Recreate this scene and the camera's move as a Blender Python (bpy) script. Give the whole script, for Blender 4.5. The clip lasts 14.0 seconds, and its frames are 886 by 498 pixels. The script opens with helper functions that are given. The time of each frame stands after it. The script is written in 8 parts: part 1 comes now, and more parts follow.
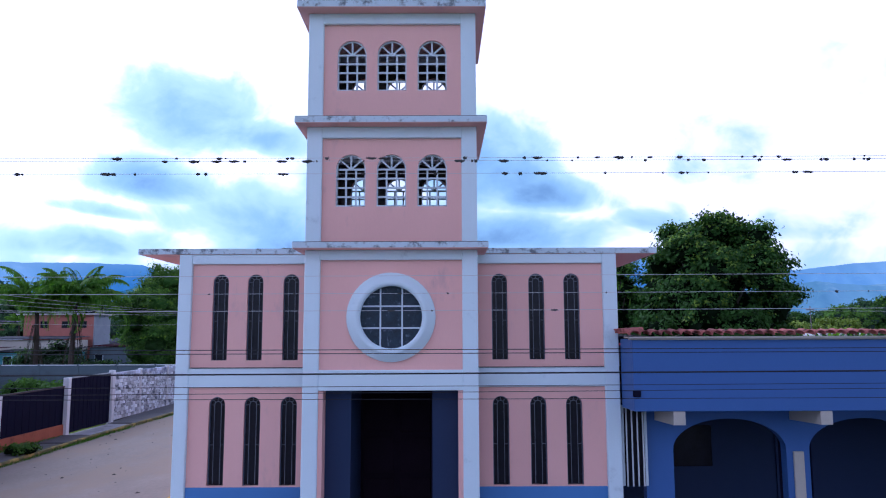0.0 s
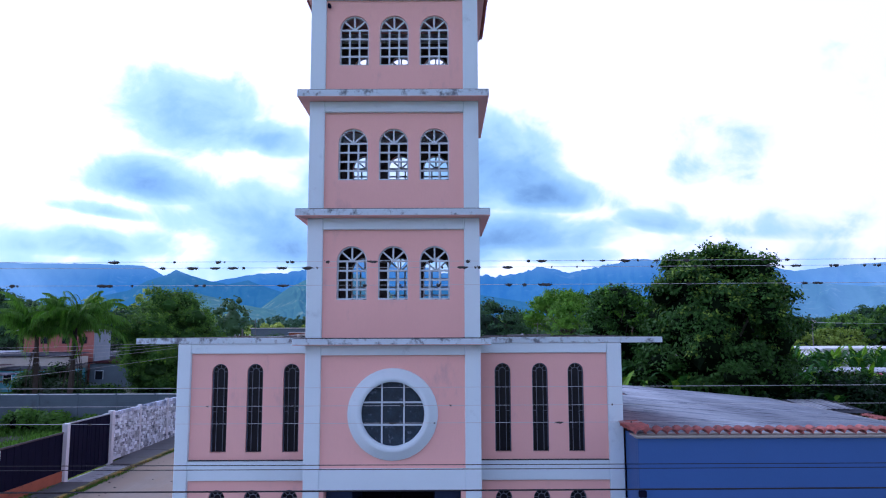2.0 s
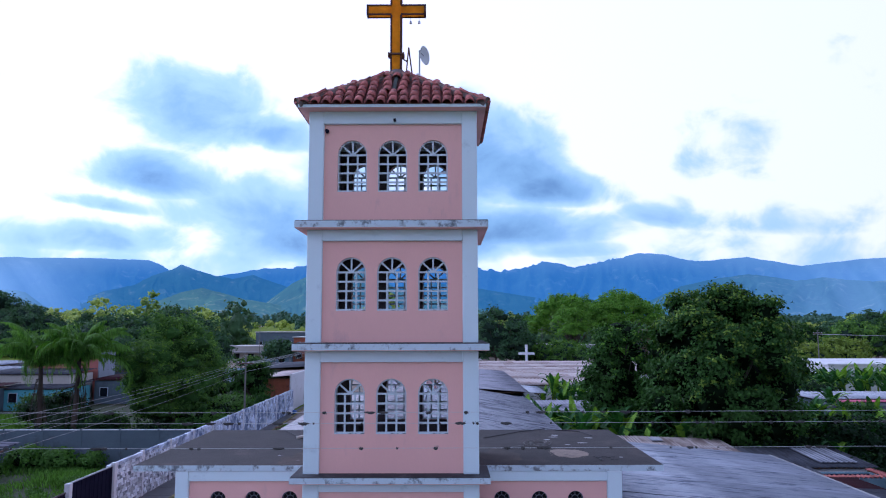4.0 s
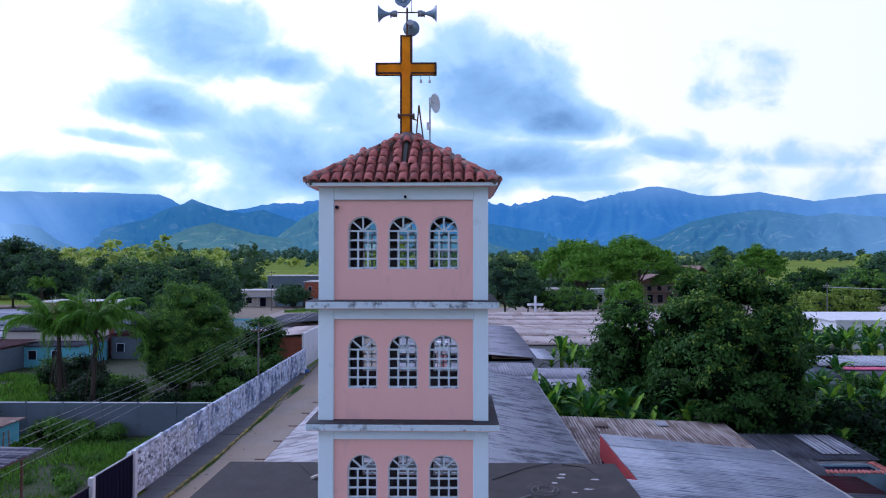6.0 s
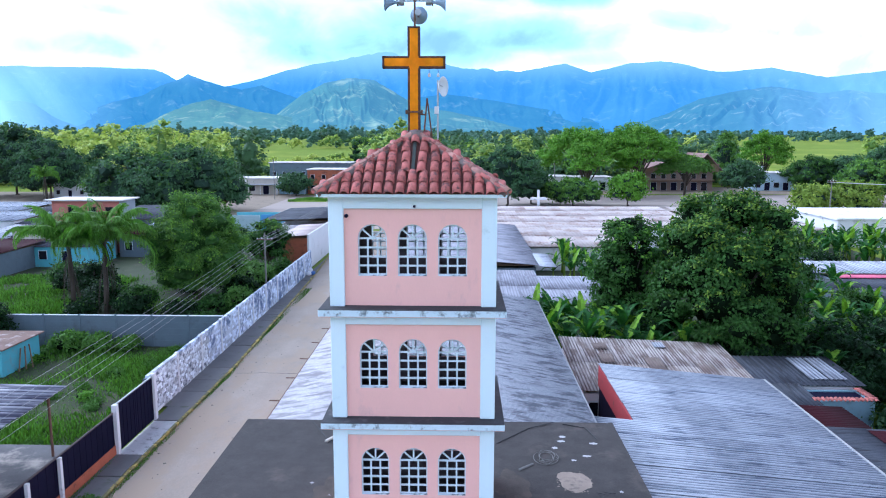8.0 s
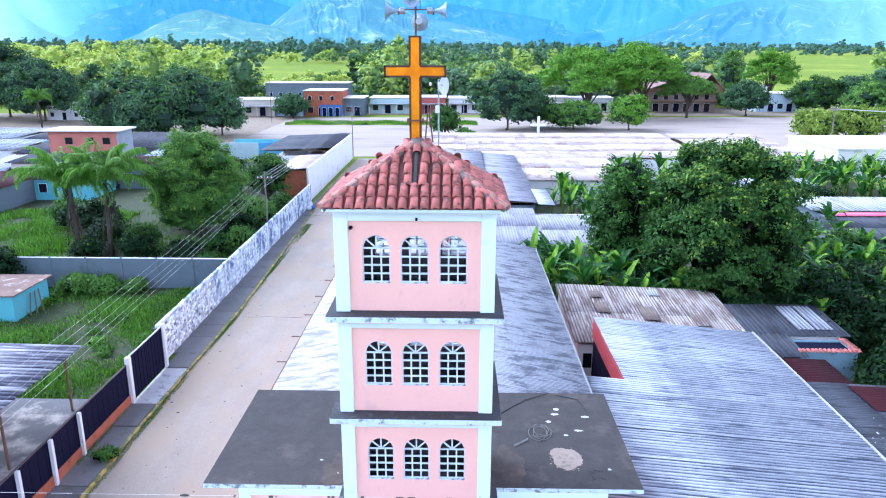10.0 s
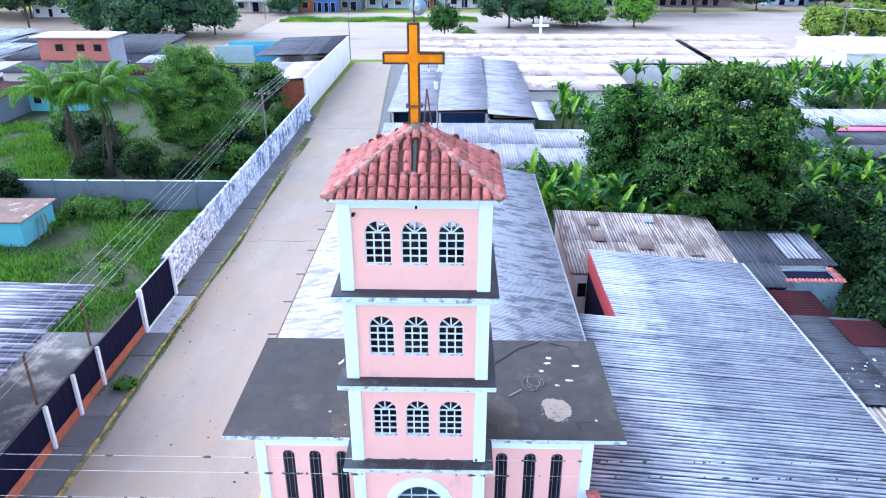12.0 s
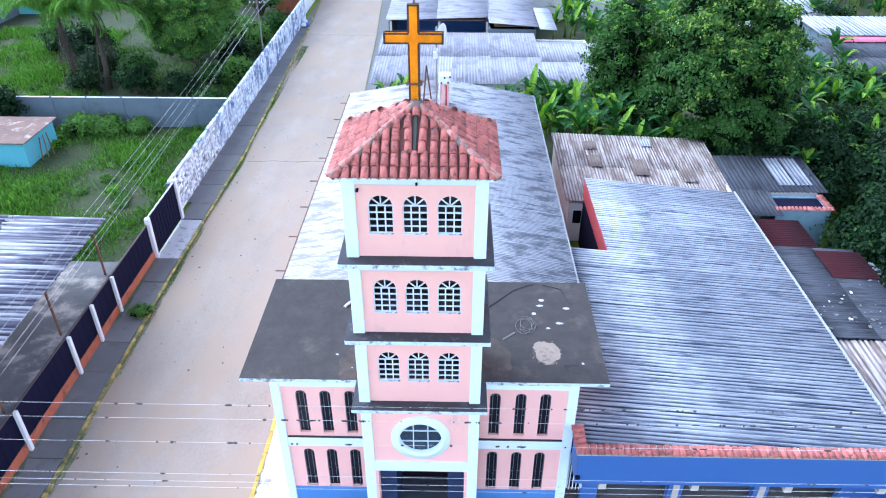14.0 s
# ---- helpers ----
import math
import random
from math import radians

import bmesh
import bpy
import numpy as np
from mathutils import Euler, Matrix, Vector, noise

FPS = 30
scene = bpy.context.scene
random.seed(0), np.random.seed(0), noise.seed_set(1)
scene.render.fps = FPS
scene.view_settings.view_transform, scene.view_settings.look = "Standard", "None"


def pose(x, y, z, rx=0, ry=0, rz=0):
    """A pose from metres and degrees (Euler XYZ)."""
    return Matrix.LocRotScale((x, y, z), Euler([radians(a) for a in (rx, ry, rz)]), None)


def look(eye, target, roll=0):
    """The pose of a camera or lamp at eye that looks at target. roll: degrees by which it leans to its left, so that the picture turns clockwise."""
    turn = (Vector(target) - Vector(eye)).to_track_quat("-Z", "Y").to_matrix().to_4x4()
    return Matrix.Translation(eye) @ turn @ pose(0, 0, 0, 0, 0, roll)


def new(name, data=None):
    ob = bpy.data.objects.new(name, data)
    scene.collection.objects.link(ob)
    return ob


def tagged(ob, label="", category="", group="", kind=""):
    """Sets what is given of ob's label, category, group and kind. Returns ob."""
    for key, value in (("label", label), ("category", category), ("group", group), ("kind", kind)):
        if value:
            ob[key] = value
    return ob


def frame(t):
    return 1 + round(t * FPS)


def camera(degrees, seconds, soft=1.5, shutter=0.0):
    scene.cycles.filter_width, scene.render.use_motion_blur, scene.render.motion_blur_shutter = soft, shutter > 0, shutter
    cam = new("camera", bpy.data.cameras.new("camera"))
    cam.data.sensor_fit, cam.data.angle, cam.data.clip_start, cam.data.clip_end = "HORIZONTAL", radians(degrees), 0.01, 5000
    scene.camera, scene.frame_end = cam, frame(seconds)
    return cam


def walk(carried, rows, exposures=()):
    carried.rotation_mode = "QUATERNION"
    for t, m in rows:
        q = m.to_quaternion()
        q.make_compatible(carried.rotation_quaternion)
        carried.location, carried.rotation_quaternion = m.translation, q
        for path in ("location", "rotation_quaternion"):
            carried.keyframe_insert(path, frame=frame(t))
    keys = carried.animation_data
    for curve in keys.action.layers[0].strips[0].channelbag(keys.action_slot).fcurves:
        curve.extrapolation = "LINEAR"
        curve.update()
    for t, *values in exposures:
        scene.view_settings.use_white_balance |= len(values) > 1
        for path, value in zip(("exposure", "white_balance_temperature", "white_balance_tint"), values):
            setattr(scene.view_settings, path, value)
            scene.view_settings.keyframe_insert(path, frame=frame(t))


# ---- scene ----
cam = camera(64.0, 14.0, soft=1.1)
PATH = [
    (0, (1.139, -15.905, 4.834), (1.143, -13.918, 5.069), -0.2),
    (0.5, (1.141, -15.917, 5.293), (1.144, -13.931, 5.528), -0.2),
    (1, (1.125, -15.911, 5.824), (1.129, -13.925, 6.06), -0.2),
    (1.5, (1.131, -15.904, 6.337), (1.135, -13.917, 6.572), -0.2),
    (2, (1.107, -15.903, 6.955), (1.109, -13.917, 7.191), -0.2),
    (2.5, (1.096, -15.937, 7.63), (1.097, -13.951, 7.865), -0.2),
    (3, (1.151, -15.972, 8.451), (1.149, -13.986, 8.686), -0.2),
    (5.5, (1.29, -16.23, 12.513), (1.258, -14.233, 12.615), -0.0),
    (6, (1.231, -16.254, 13.373), (1.192, -14.254, 13.408), -0.0),
    (6.5, (1.172, -16.219, 14.167), (1.129, -14.219, 14.146), -0.0),
    (7, (1.162, -16.191, 14.987), (1.116, -14.195, 14.881), 0.0),
    (7.5, (1.132, -16.196, 15.657), (1.087, -14.206, 15.458), -0.0),
    (8, (1.075, -16.212, 16.379), (1.03, -14.236, 16.072), 0.1),
    (10.5, (1.026, -16.423, 19.279), (0.986, -14.515, 18.679), 0.1),
    (11, (1.065, -16.401, 19.885), (1.026, -14.52, 19.207), 0.0),
    (11.5, (1.041, -16.438, 20.47), (1.003, -14.585, 19.717), 0.1),
    (12, (1.058, -16.427, 21.095), (1.02, -14.604, 20.275), 0.0),
    (12.5, (1.052, -16.449, 21.657), (1.016, -14.655, 20.774), 0.1),
    (13, (1.068, -16.496, 22.271), (1.033, -14.739, 21.317), 0.1),
    (13.5, (1.09, -16.523, 22.877), (1.056, -14.803, 21.857), 0.1),
    (14, (1.069, -16.493, 23.484), (1.036, -14.814, 22.397), 0.1),
]
EXPOSURES = [(0, -0.59, 4740, 23), (3.0, -0.69, 4740, 23), (5.5, -0.85, 4800, 23), (6.0, -0.77, 4810, 22), (6.5, -0.67, 4820, 19), (7.2, -0.25, 4840, 14), (8.0, 0.31, 4850, 9), (10.5, 0.98, 4850, 11), (14.0, 0.98, 4860, 7)]
walk(cam, [(t, look(eye, target, roll)) for t, eye, target, roll in PATH], EXPOSURES)


# ==== world, sun, exposure ====
SUN_AZ, SUN_EL = -58.0, 43.0   # degrees: azimuth from +y towards +x, elevation
world = bpy.data.worlds.new("sky")
scene.world = world
world.use_nodes = True


def build_sky():
    nt = world.node_tree
    nt.nodes.clear()
    N, L = nt.nodes.new, nt.links.new

    def math_node(op, a, b=None, c=None, clamp=False):
        n = N("ShaderNodeMath")
        n.operation, n.use_clamp = op, clamp
        for i, v in enumerate((a, b, c)):
            if v is None:
                continue
            if isinstance(v, (int, float)):
                n.inputs[i].default_value = v
            else:
                L(v, n.inputs[i])
        return n.outputs[0]

    out, bg = N("ShaderNodeOutputWorld"), N("ShaderNodeBackground")
    L(bg.outputs[0], out.inputs[0])
    sky = N("ShaderNodeTexSky")
    sky.sky_type, sky.sun_disc = "NISHITA", False
    sky.sun_elevation, sky.sun_rotation = radians(SUN_EL), radians(SUN_AZ)
    sky.air_density, sky.dust_density, sky.ozone_density = 1.2, 1.5, 2.0
    co = N("ShaderNodeTexCoord")
    sep = N("ShaderNodeSeparateXYZ")
    L(co.outputs["Generated"], sep.inputs[0])
    x, y, z = sep.outputs
    # azimuth and elevation in radians
    az = math_node("ARCTAN2", x, y)
    el = math_node("ARCSINE", z)
    flat = N("ShaderNodeCombineXYZ")
    L(az, flat.inputs[0])
    L(math_node("MULTIPLY", el, 1.35), flat.inputs[1])
    big, fine = N("ShaderNodeTexNoise"), N("ShaderNodeTexNoise")
    for n, s, d, r in ((big, 3.6, 5.0, 0.55), (fine, 11.0, 7.0, 0.56)):
        n.inputs["Scale"].default_value, n.inputs["Detail"].default_value, n.inputs["Roughness"].default_value = s, d, r
        n.inputs["Distortion"].default_value = 0.35
        L(flat.outputs[0], n.inputs["Vector"])
    warp = math_node("MULTIPLY_ADD", fine.outputs["Fac"], 0.85, math_node("MULTIPLY", big.outputs["Fac"], 0.75))   # about 0.75 on average

    # grey-blue cloud bodies: (azimuth, elevation, half width, half height) in degrees, weight, slope
    body = None
    for a, e, w, h, k, slope in ((-19.2, 16.0, 6.4, 4.0, 1.0, -0.10), (-14.6, 15.0, 4.4, 2.2, 0.92, -0.08), (-22.4, 10.9, 5.6, 2.0, 0.95, -0.08), (-26.0, 8.9, 4.0, 0.8, 0.66, -0.1), (-13.0, 8.2, 8.5, 4.2, 0.80, -0.1), (-8.0, 11.0, 6.0, 4.4, 0.62, 0.0), (-4.0, 7.0, 13.0, 3.6, 1.22, 0.0), (-27.0, 6.2, 9.0, 1.8, 0.62, 0.0),
                                 (3.4, 12.6, 7.6, 5.4, 1.0, -0.16), (8.0, 10.7, 5.6, 2.2, 1.04, -0.08), (4.0, 7.4, 9.0, 2.4, 1.16, 0.0), (9.0, 6.0, 9.0, 1.3, 0.6, 0.0), (21.5, 13.0, 5.0, 5.0, 0.50, 0.0), (25.0, 7.6, 9.0, 2.2, 0.52, -0.1), (16.5, 8.4, 4.0, 1.4, 0.5, -0.2),
                                 (60, 14, 20, 6, 0.9, 0.0), (-70, 12, 22, 6, 0.9, 0.0), (150, 14, 26, 7, 0.8, 0.0), (-140, 12, 24, 6, 0.8, 0.0)):
        u = math_node("MULTIPLY", math_node("SUBTRACT", az, radians(a)), 1 / radians(w))
        v = math_node("MULTIPLY", math_node("SUBTRACT", math_node("MULTIPLY_ADD", u, -slope * radians(w), el), radians(e)), 1 / radians(h))
        v = math_node("MULTIPLY_ADD", math_node("MINIMUM", v, 0.0), 0.8, v)   # flat bases, heaped tops
        r2 = math_node("ADD", math_node("MULTIPLY", u, u), math_node("MULTIPLY", v, v))
        g = math_node("MULTIPLY", math_node("POWER", 2.718, math_node("MULTIPLY", r2, -0.9)), k)
        body = g if body is None else math_node("MAXIMUM", body, g)
    # thin blue veil low over the hills
    veil = N("ShaderNodeMapRange")
    veil.interpolation_type = "SMOOTHSTEP"
    veil.inputs["From Min"].default_value, veil.inputs["From Max"].default_value = radians(11), radians(4)
    veil.inputs["To Min"].default_value, veil.inputs["To Max"].default_value = 0.0, 0.42
    L(el, veil.inputs["Value"])
    body = math_node("MAXIMUM", body, veil.outputs[0])
    dens = math_node("MULTIPLY_ADD", math_node("SUBTRACT", warp, 0.80), 1.5, math_node("MULTIPLY", body, 1.14))
    tone = None
    for lo, hi, colour in ((0.24, 0.62, CLOUD_THIN), (0.55, 1.08, CLOUD_BODY), (1.02, 1.42, CLOUD_DEEP)):
        ramp = N("ShaderNodeMapRange")
        ramp.interpolation_type = "SMOOTHSTEP"
        ramp.inputs["From Min"].default_value, ramp.inputs["From Max"].default_value = lo, hi
        L(dens, ramp.inputs["Value"])
        mix = N("ShaderNodeMix")
        mix.data_type = "RGBA"
        L(ramp.outputs[0], mix.inputs["Factor"])
        mix.inputs["A"].default_value = CLOUD_LIT
        if tone:
            L(tone, mix.inputs["A"])
        mix.inputs["B"].default_value = colour
        tone = mix.outputs["Result"]
    # the bright cloud sheet lies over the clear sky
    add = N("ShaderNodeMix")
    add.data_type, add.blend_type = "RGBA", "MIX"
    # the sheet thins out overhead
    thin = N("ShaderNodeMapRange")
    thin.interpolation_type = "SMOOTHSTEP"
    thin.inputs["From Min"].default_value, thin.inputs["From Max"].default_value = radians(25), radians(52)
    thin.inputs["To Min"].default_value, thin.inputs["To Max"].default_value = 0.95, 0.06
    L(el, thin.inputs["Value"])
    L(thin.outputs[0], add.inputs["Factor"])
    scaled = N("ShaderNodeMix")
    scaled.data_type, scaled.blend_type = "RGBA", "MULTIPLY"
    scaled.inputs["Factor"].default_value = 1.0
    L(sky.outputs[0], scaled.inputs["A"])
    scaled.inputs["B"].default_value = (0.1, 0.1, 0.1, 1)
    L(scaled.outputs["Result"], add.inputs["A"])
    L(mix.outputs["Result"], add.inputs["B"])
    L(add.outputs["Result"], bg.inputs["Color"])
    towards = math_node("ADD", math_node("MULTIPLY", x, math.sin(radians(SUN_AZ))), math_node("MULTIPLY", y, math.cos(radians(SUN_AZ))))
    L(math_node("MULTIPLY_ADD", towards, 0.22, 0.88), bg.inputs["Strength"])


CLOUD_LIT, CLOUD_THIN, CLOUD_BODY, CLOUD_DEEP = (2.20, 2.00, 2.02, 1), (1.06, 1.34, 1.44, 1), (0.60, 0.90, 1.07, 1), (0.36, 0.57, 0.78, 1)
build_sky()
sun_data = bpy.data.lights.new("sun", "SUN")
sun_data.energy, sun_data.angle, sun_data.color = 2.7, radians(50), (1.0, 0.96, 0.88)
sun = new("sun", sun_data)
_d = Vector((math.sin(radians(SUN_AZ)) * math.cos(radians(SUN_EL)), math.cos(radians(SUN_AZ)) * math.cos(radians(SUN_EL)), math.sin(radians(SUN_EL))))
sun.matrix_world = look(tuple(_d * 100), (0, 0, 0))

# ==== materials ====
def mat(name, base, rough=0.8, spread=0.12, scale=1.2, fine=22.0, bump=0.25, metal=0.0, dirt=None, dirt_amount=0.0, dirt_scale=0.6, island=0.0, obj=0.0, stretch=(1, 1, 1), sheen=None, spec=0.4, trans=0.0, ribs=0.0, rib_grime_shade=(0.05, 0.055, 0.07), moss=0.0):
    """Base colour with two scales of variation, optional dirt of another colour, bump, and a shift from piece to piece."""
    m = bpy.data.materials.new(name)
    m.use_nodes = True
    nt = m.node_tree
    N, L = nt.nodes.new, nt.links.new
    bsdf = nt.nodes["Principled BSDF"]
    co, mp = N("ShaderNodeTexCoord"), N("ShaderNodeMapping")
    L(co.outputs["Object"], mp.inputs["Vector"])
    mp.inputs["Scale"].default_value = stretch
    info = N("ShaderNodeObjectInfo")
    if obj:   # each piece reads its own patch of the pattern
        off = N("ShaderNodeVectorMath")
        off.operation = "SCALE"
        off.inputs[0].default_value = (37.0, 61.0, 23.0)
        L(info.outputs["Random"], off.inputs["Scale"])
        L(off.outputs[0], mp.inputs["Location"])
    vec = mp.outputs[0]
    n1, n2 = N("ShaderNodeTexNoise"), N("ShaderNodeTexNoise")
    for n, s, d in ((n1, scale, 5.0), (n2, fine, 4.0)):
        n.inputs["Scale"].default_value, n.inputs["Detail"].default_value, n.inputs["Roughness"].default_value = s, d, 0.62
        L(vec, n.inputs["Vector"])

    def m_(op, a, b):
        n = N("ShaderNodeMath")
        n.operation = op
        for i, v in enumerate((a, b)):
            if isinstance(v, (int, float)):
                n.inputs[i].default_value = v
            else:
                L(v, n.inputs[i])
        return n.outputs[0]

    both = m_("ADD", m_("MULTIPLY", m_("SUBTRACT", n1.outputs["Fac"], 0.5), 2.2), m_("MULTIPLY", m_("SUBTRACT", n2.outputs["Fac"], 0.5), 1.3))
    if island:
        geo = N("ShaderNodeNewGeometry")
        both = m_("ADD", both, m_("MULTIPLY", m_("SUBTRACT", geo.outputs["Random Per Island"], 0.5), island / max(spread, 0.01)))
    if obj:
        both = m_("ADD", both, m_("MULTIPLY", m_("SUBTRACT", info.outputs["Random"], 0.5), obj / max(spread, 0.01)))
    gain = m_("ADD", m_("MULTIPLY", both, spread), 1.0)
    vm = N("ShaderNodeVectorMath")
    vm.operation = "SCALE"
    vm.inputs[0].default_value = base[:3]
    L(gain, vm.inputs["Scale"])
    colour = vm.outputs[0]
    if dirt:
        n3 = N("ShaderNodeTexNoise")
        n3.inputs["Scale"].default_value, n3.inputs["Detail"].default_value, n3.inputs["Roughness"].default_value = dirt_scale, 8.0, 0.68
        L(vec, n3.inputs["Vector"])
        r = N("ShaderNodeMapRange")
        r.interpolation_type = "SMOOTHSTEP"
        r.inputs["From Min"].default_value, r.inputs["From Max"].default_value = 0.62 - 0.3 * dirt_amount, 0.78 - 0.3 * dirt_amount
        L(n3.outputs["Fac"], r.inputs["Value"])
        mix = N("ShaderNodeMix")
        mix.data_type = "RGBA"
        L(m_("MULTIPLY", r.outputs[0], 0.9), mix.inputs["Factor"])
        L(colour, mix.inputs["A"])
        mix.inputs["B"].default_value = (*dirt[:3], 1)
        colour = mix.outputs["Result"]
    if ribs:   # darkens the troughs of a ribbed sheet: grime plus shade put into the colour
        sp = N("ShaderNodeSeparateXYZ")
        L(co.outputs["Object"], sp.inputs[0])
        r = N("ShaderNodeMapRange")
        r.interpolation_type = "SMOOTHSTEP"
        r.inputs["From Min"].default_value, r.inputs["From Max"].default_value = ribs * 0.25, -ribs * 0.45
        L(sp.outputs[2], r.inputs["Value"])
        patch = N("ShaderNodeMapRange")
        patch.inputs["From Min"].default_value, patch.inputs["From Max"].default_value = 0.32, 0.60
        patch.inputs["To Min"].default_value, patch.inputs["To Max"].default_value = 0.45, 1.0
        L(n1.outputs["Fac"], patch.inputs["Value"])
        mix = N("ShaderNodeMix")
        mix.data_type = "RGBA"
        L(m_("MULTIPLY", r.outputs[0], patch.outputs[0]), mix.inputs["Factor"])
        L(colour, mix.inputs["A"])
        mix.inputs["B"].default_value = (*rib_grime_shade, 1)
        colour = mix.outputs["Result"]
    if moss:   # broad blotches of black algae, broken up by the streaks of the sheet
        n4 = N("ShaderNodeTexNoise")
        n4.inputs["Scale"].default_value, n4.inputs["Detail"].default_value, n4.inputs["Roughness"].default_value = 0.28, 4.0, 0.6
        L(co.outputs["Object"], n4.inputs["Vector"])
        r = N("ShaderNodeMapRange")
        r.interpolation_type = "SMOOTHSTEP"
        r.inputs["From Min"].default_value, r.inputs["From Max"].default_value = 0.36, 0.66
        L(m_("ADD", m_("MULTIPLY", n4.outputs["Fac"], 0.6), m_("MULTIPLY", n1.outputs["Fac"], 0.4)), r.inputs["Value"])
        mix = N("ShaderNodeMix")
        mix.data_type = "RGBA"
        L(m_("MULTIPLY", r.outputs[0], moss), mix.inputs["Factor"])
        L(colour, mix.inputs["A"])
        mix.inputs["B"].default_value = (*rib_grime_shade, 1)
        colour = mix.outputs["Result"]
    L(colour, bsdf.inputs["Base Color"])
    bsdf.inputs["Roughness"].default_value, bsdf.inputs["Metallic"].default_value = rough, metal
    bsdf.inputs["Specular IOR Level"].default_value = spec
    if trans:
        bsdf.inputs["Transmission Weight"].default_value = trans
    if bump:
        b = N("ShaderNodeBump")
        b.inputs["Strength"].default_value, b.inputs["Distance"].default_value = bump, 0.02
        L(n2.outputs["Fac"], b.inputs["Height"])
        L(b.outputs[0], bsdf.inputs["Normal"])
    return m


def leaf_mat(name, base, spread=0.35, trans=0.16):
    m = mat(name, base, 0.6, 0.38, 0.7, 6.0, 0.0, island=spread, spec=0.12)
    nt = m.node_tree
    N, L = nt.nodes.new, nt.links.new
    bsdf, out = nt.nodes["Principled BSDF"], nt.nodes["Material Output"]
    tr, mix = N("ShaderNodeBsdfTranslucent"), N("ShaderNodeMixShader")
    src = bsdf.inputs["Base Color"].links[0].from_socket
    tint = N("ShaderNodeMix")
    tint.data_type, tint.blend_type = "RGBA", "MULTIPLY"
    tint.inputs["Factor"].default_value = 1.0
    L(src, tint.inputs["A"])
    tint.inputs["B"].default_value = (1.5, 1.7, 0.5, 1)
    L(tint.outputs["Result"], tr.inputs["Color"])
    mix.inputs[0].default_value = trans
    L(bsdf.outputs[0], mix.inputs[1])
    L(tr.outputs[0], mix.inputs[2])
    L(mix.outputs[0], out.inputs["Surface"])
    return m


PINK = mat("pink_paint", (0.89, 0.515, 0.455), 0.75, 0.05, 0.7, 30, 0.12, dirt=(0.68, 0.42, 0.40), dirt_amount=0.20, dirt_scale=1.1, stretch=(1.0, 1.0, 0.4))
WHITE = mat("pale_blue_white_paint", (0.755, 0.87, 0.93), 0.7, 0.05, 0.8, 30, 0.12, dirt=(0.52, 0.62, 0.68), dirt_amount=0.1, dirt_scale=1.3)
LEDGE_TOP = mat("weathered_ledge_concrete", (0.042, 0.042, 0.048), 0.9, 0.35, 2.0, 25, 0.4, dirt=(0.11, 0.11, 0.115), dirt_amount=0.3, dirt_scale=2.5)
LEDGE_EDGE = mat("stained_ledge_edge", (0.64, 0.74, 0.81), 0.85, 0.10, 2.5, 25, 0.3, dirt=(0.12, 0.13, 0.15), dirt_amount=0.36, dirt_scale=4.5)
BLUE = mat("blue_paint", (0.062, 0.140, 0.39), 0.6, 0.07, 0.5, 26, 0.12, dirt=(0.07, 0.14, 0.34), dirt_amount=0.12)
DADO = mat("blue_dado_paint", (0.10, 0.24, 0.55), 0.65, 0.07, 0.8, 26, 0.12, dirt=(0.08, 0.15, 0.32), dirt_amount=0.15)
# dark grey that puts the shade of interiors into the colour
DARK_IN = mat("interior_shade_grey", (0.10, 0.09, 0.10), 0.9, 0.2, 0.6, 12, 0.2)
ROOF_FLAT = mat("weathered_flat_roof", (0.043, 0.038, 0.037), 0.92, 0.48, 1.6, 24, 0.6, dirt=(0.085, 0.070, 0.064), dirt_amount=0.25, dirt_scale=0.55)
TILE = mat("clay_roof_tile", (0.42, 0.135, 0.115), 0.85, 0.34, 7, 44, 0.5, dirt=(0.10, 0.06, 0.06), dirt_amount=0.42, dirt_scale=6.0, obj=0.5)
HIP_CLAY = mat("lichen_grey_hip_tile", (0.43, 0.23, 0.19), 0.88, 0.3, 6, 40, 0.5, dirt=(0.16, 0.13, 0.12), dirt_amount=0.42, dirt_scale=4.0, obj=0.35)
# tile clay made darker, so shade between the tiles is in the colour
CLAY_DIM = mat("clay_dim_under_tiles", (0.17, 0.068, 0.058), 0.9, 0.3, 5, 40, 0.5, dirt=(0.07, 0.055, 0.05), dirt_amount=0.4, dirt_scale=5)
MORTAR = mat("ridge_mortar", (0.20, 0.16, 0.15), 0.95, 0.2, 3, 30, 0.5, dirt=(0.09, 0.08, 0.08), dirt_amount=0.35, dirt_scale=3)
GRILLE = mat("pale_window_grille_paint", (0.62, 0.70, 0.76), 0.5, 0.08, 3, 30, 0.05)
ZINC = mat("weathered_corrugated_sheet", (0.50, 0.53, 0.60), 0.8, 0.46, 1.1, 30, 0.2, dirt=(0.11, 0.13, 0.18), dirt_amount=0.36, dirt_scale=0.9, obj=0.22, stretch=(0.5, 7.0, 1.0), spec=0.06, ribs=0.06, rib_grime_shade=(0.030, 0.040, 0.070), moss=0.66)
ZINC_NAVE = mat("streaked_nave_sheet", (0.44, 0.455, 0.50), 0.75, 0.42, 1.1, 26, 0.3, dirt=(0.13, 0.135, 0.16), dirt_amount=0.52, dirt_scale=0.9, obj=0.04, stretch=(0.8, 2.2, 1.0), spec=0.08, ribs=0.03, rib_grime_shade=(0.10, 0.105, 0.13), moss=0.42)
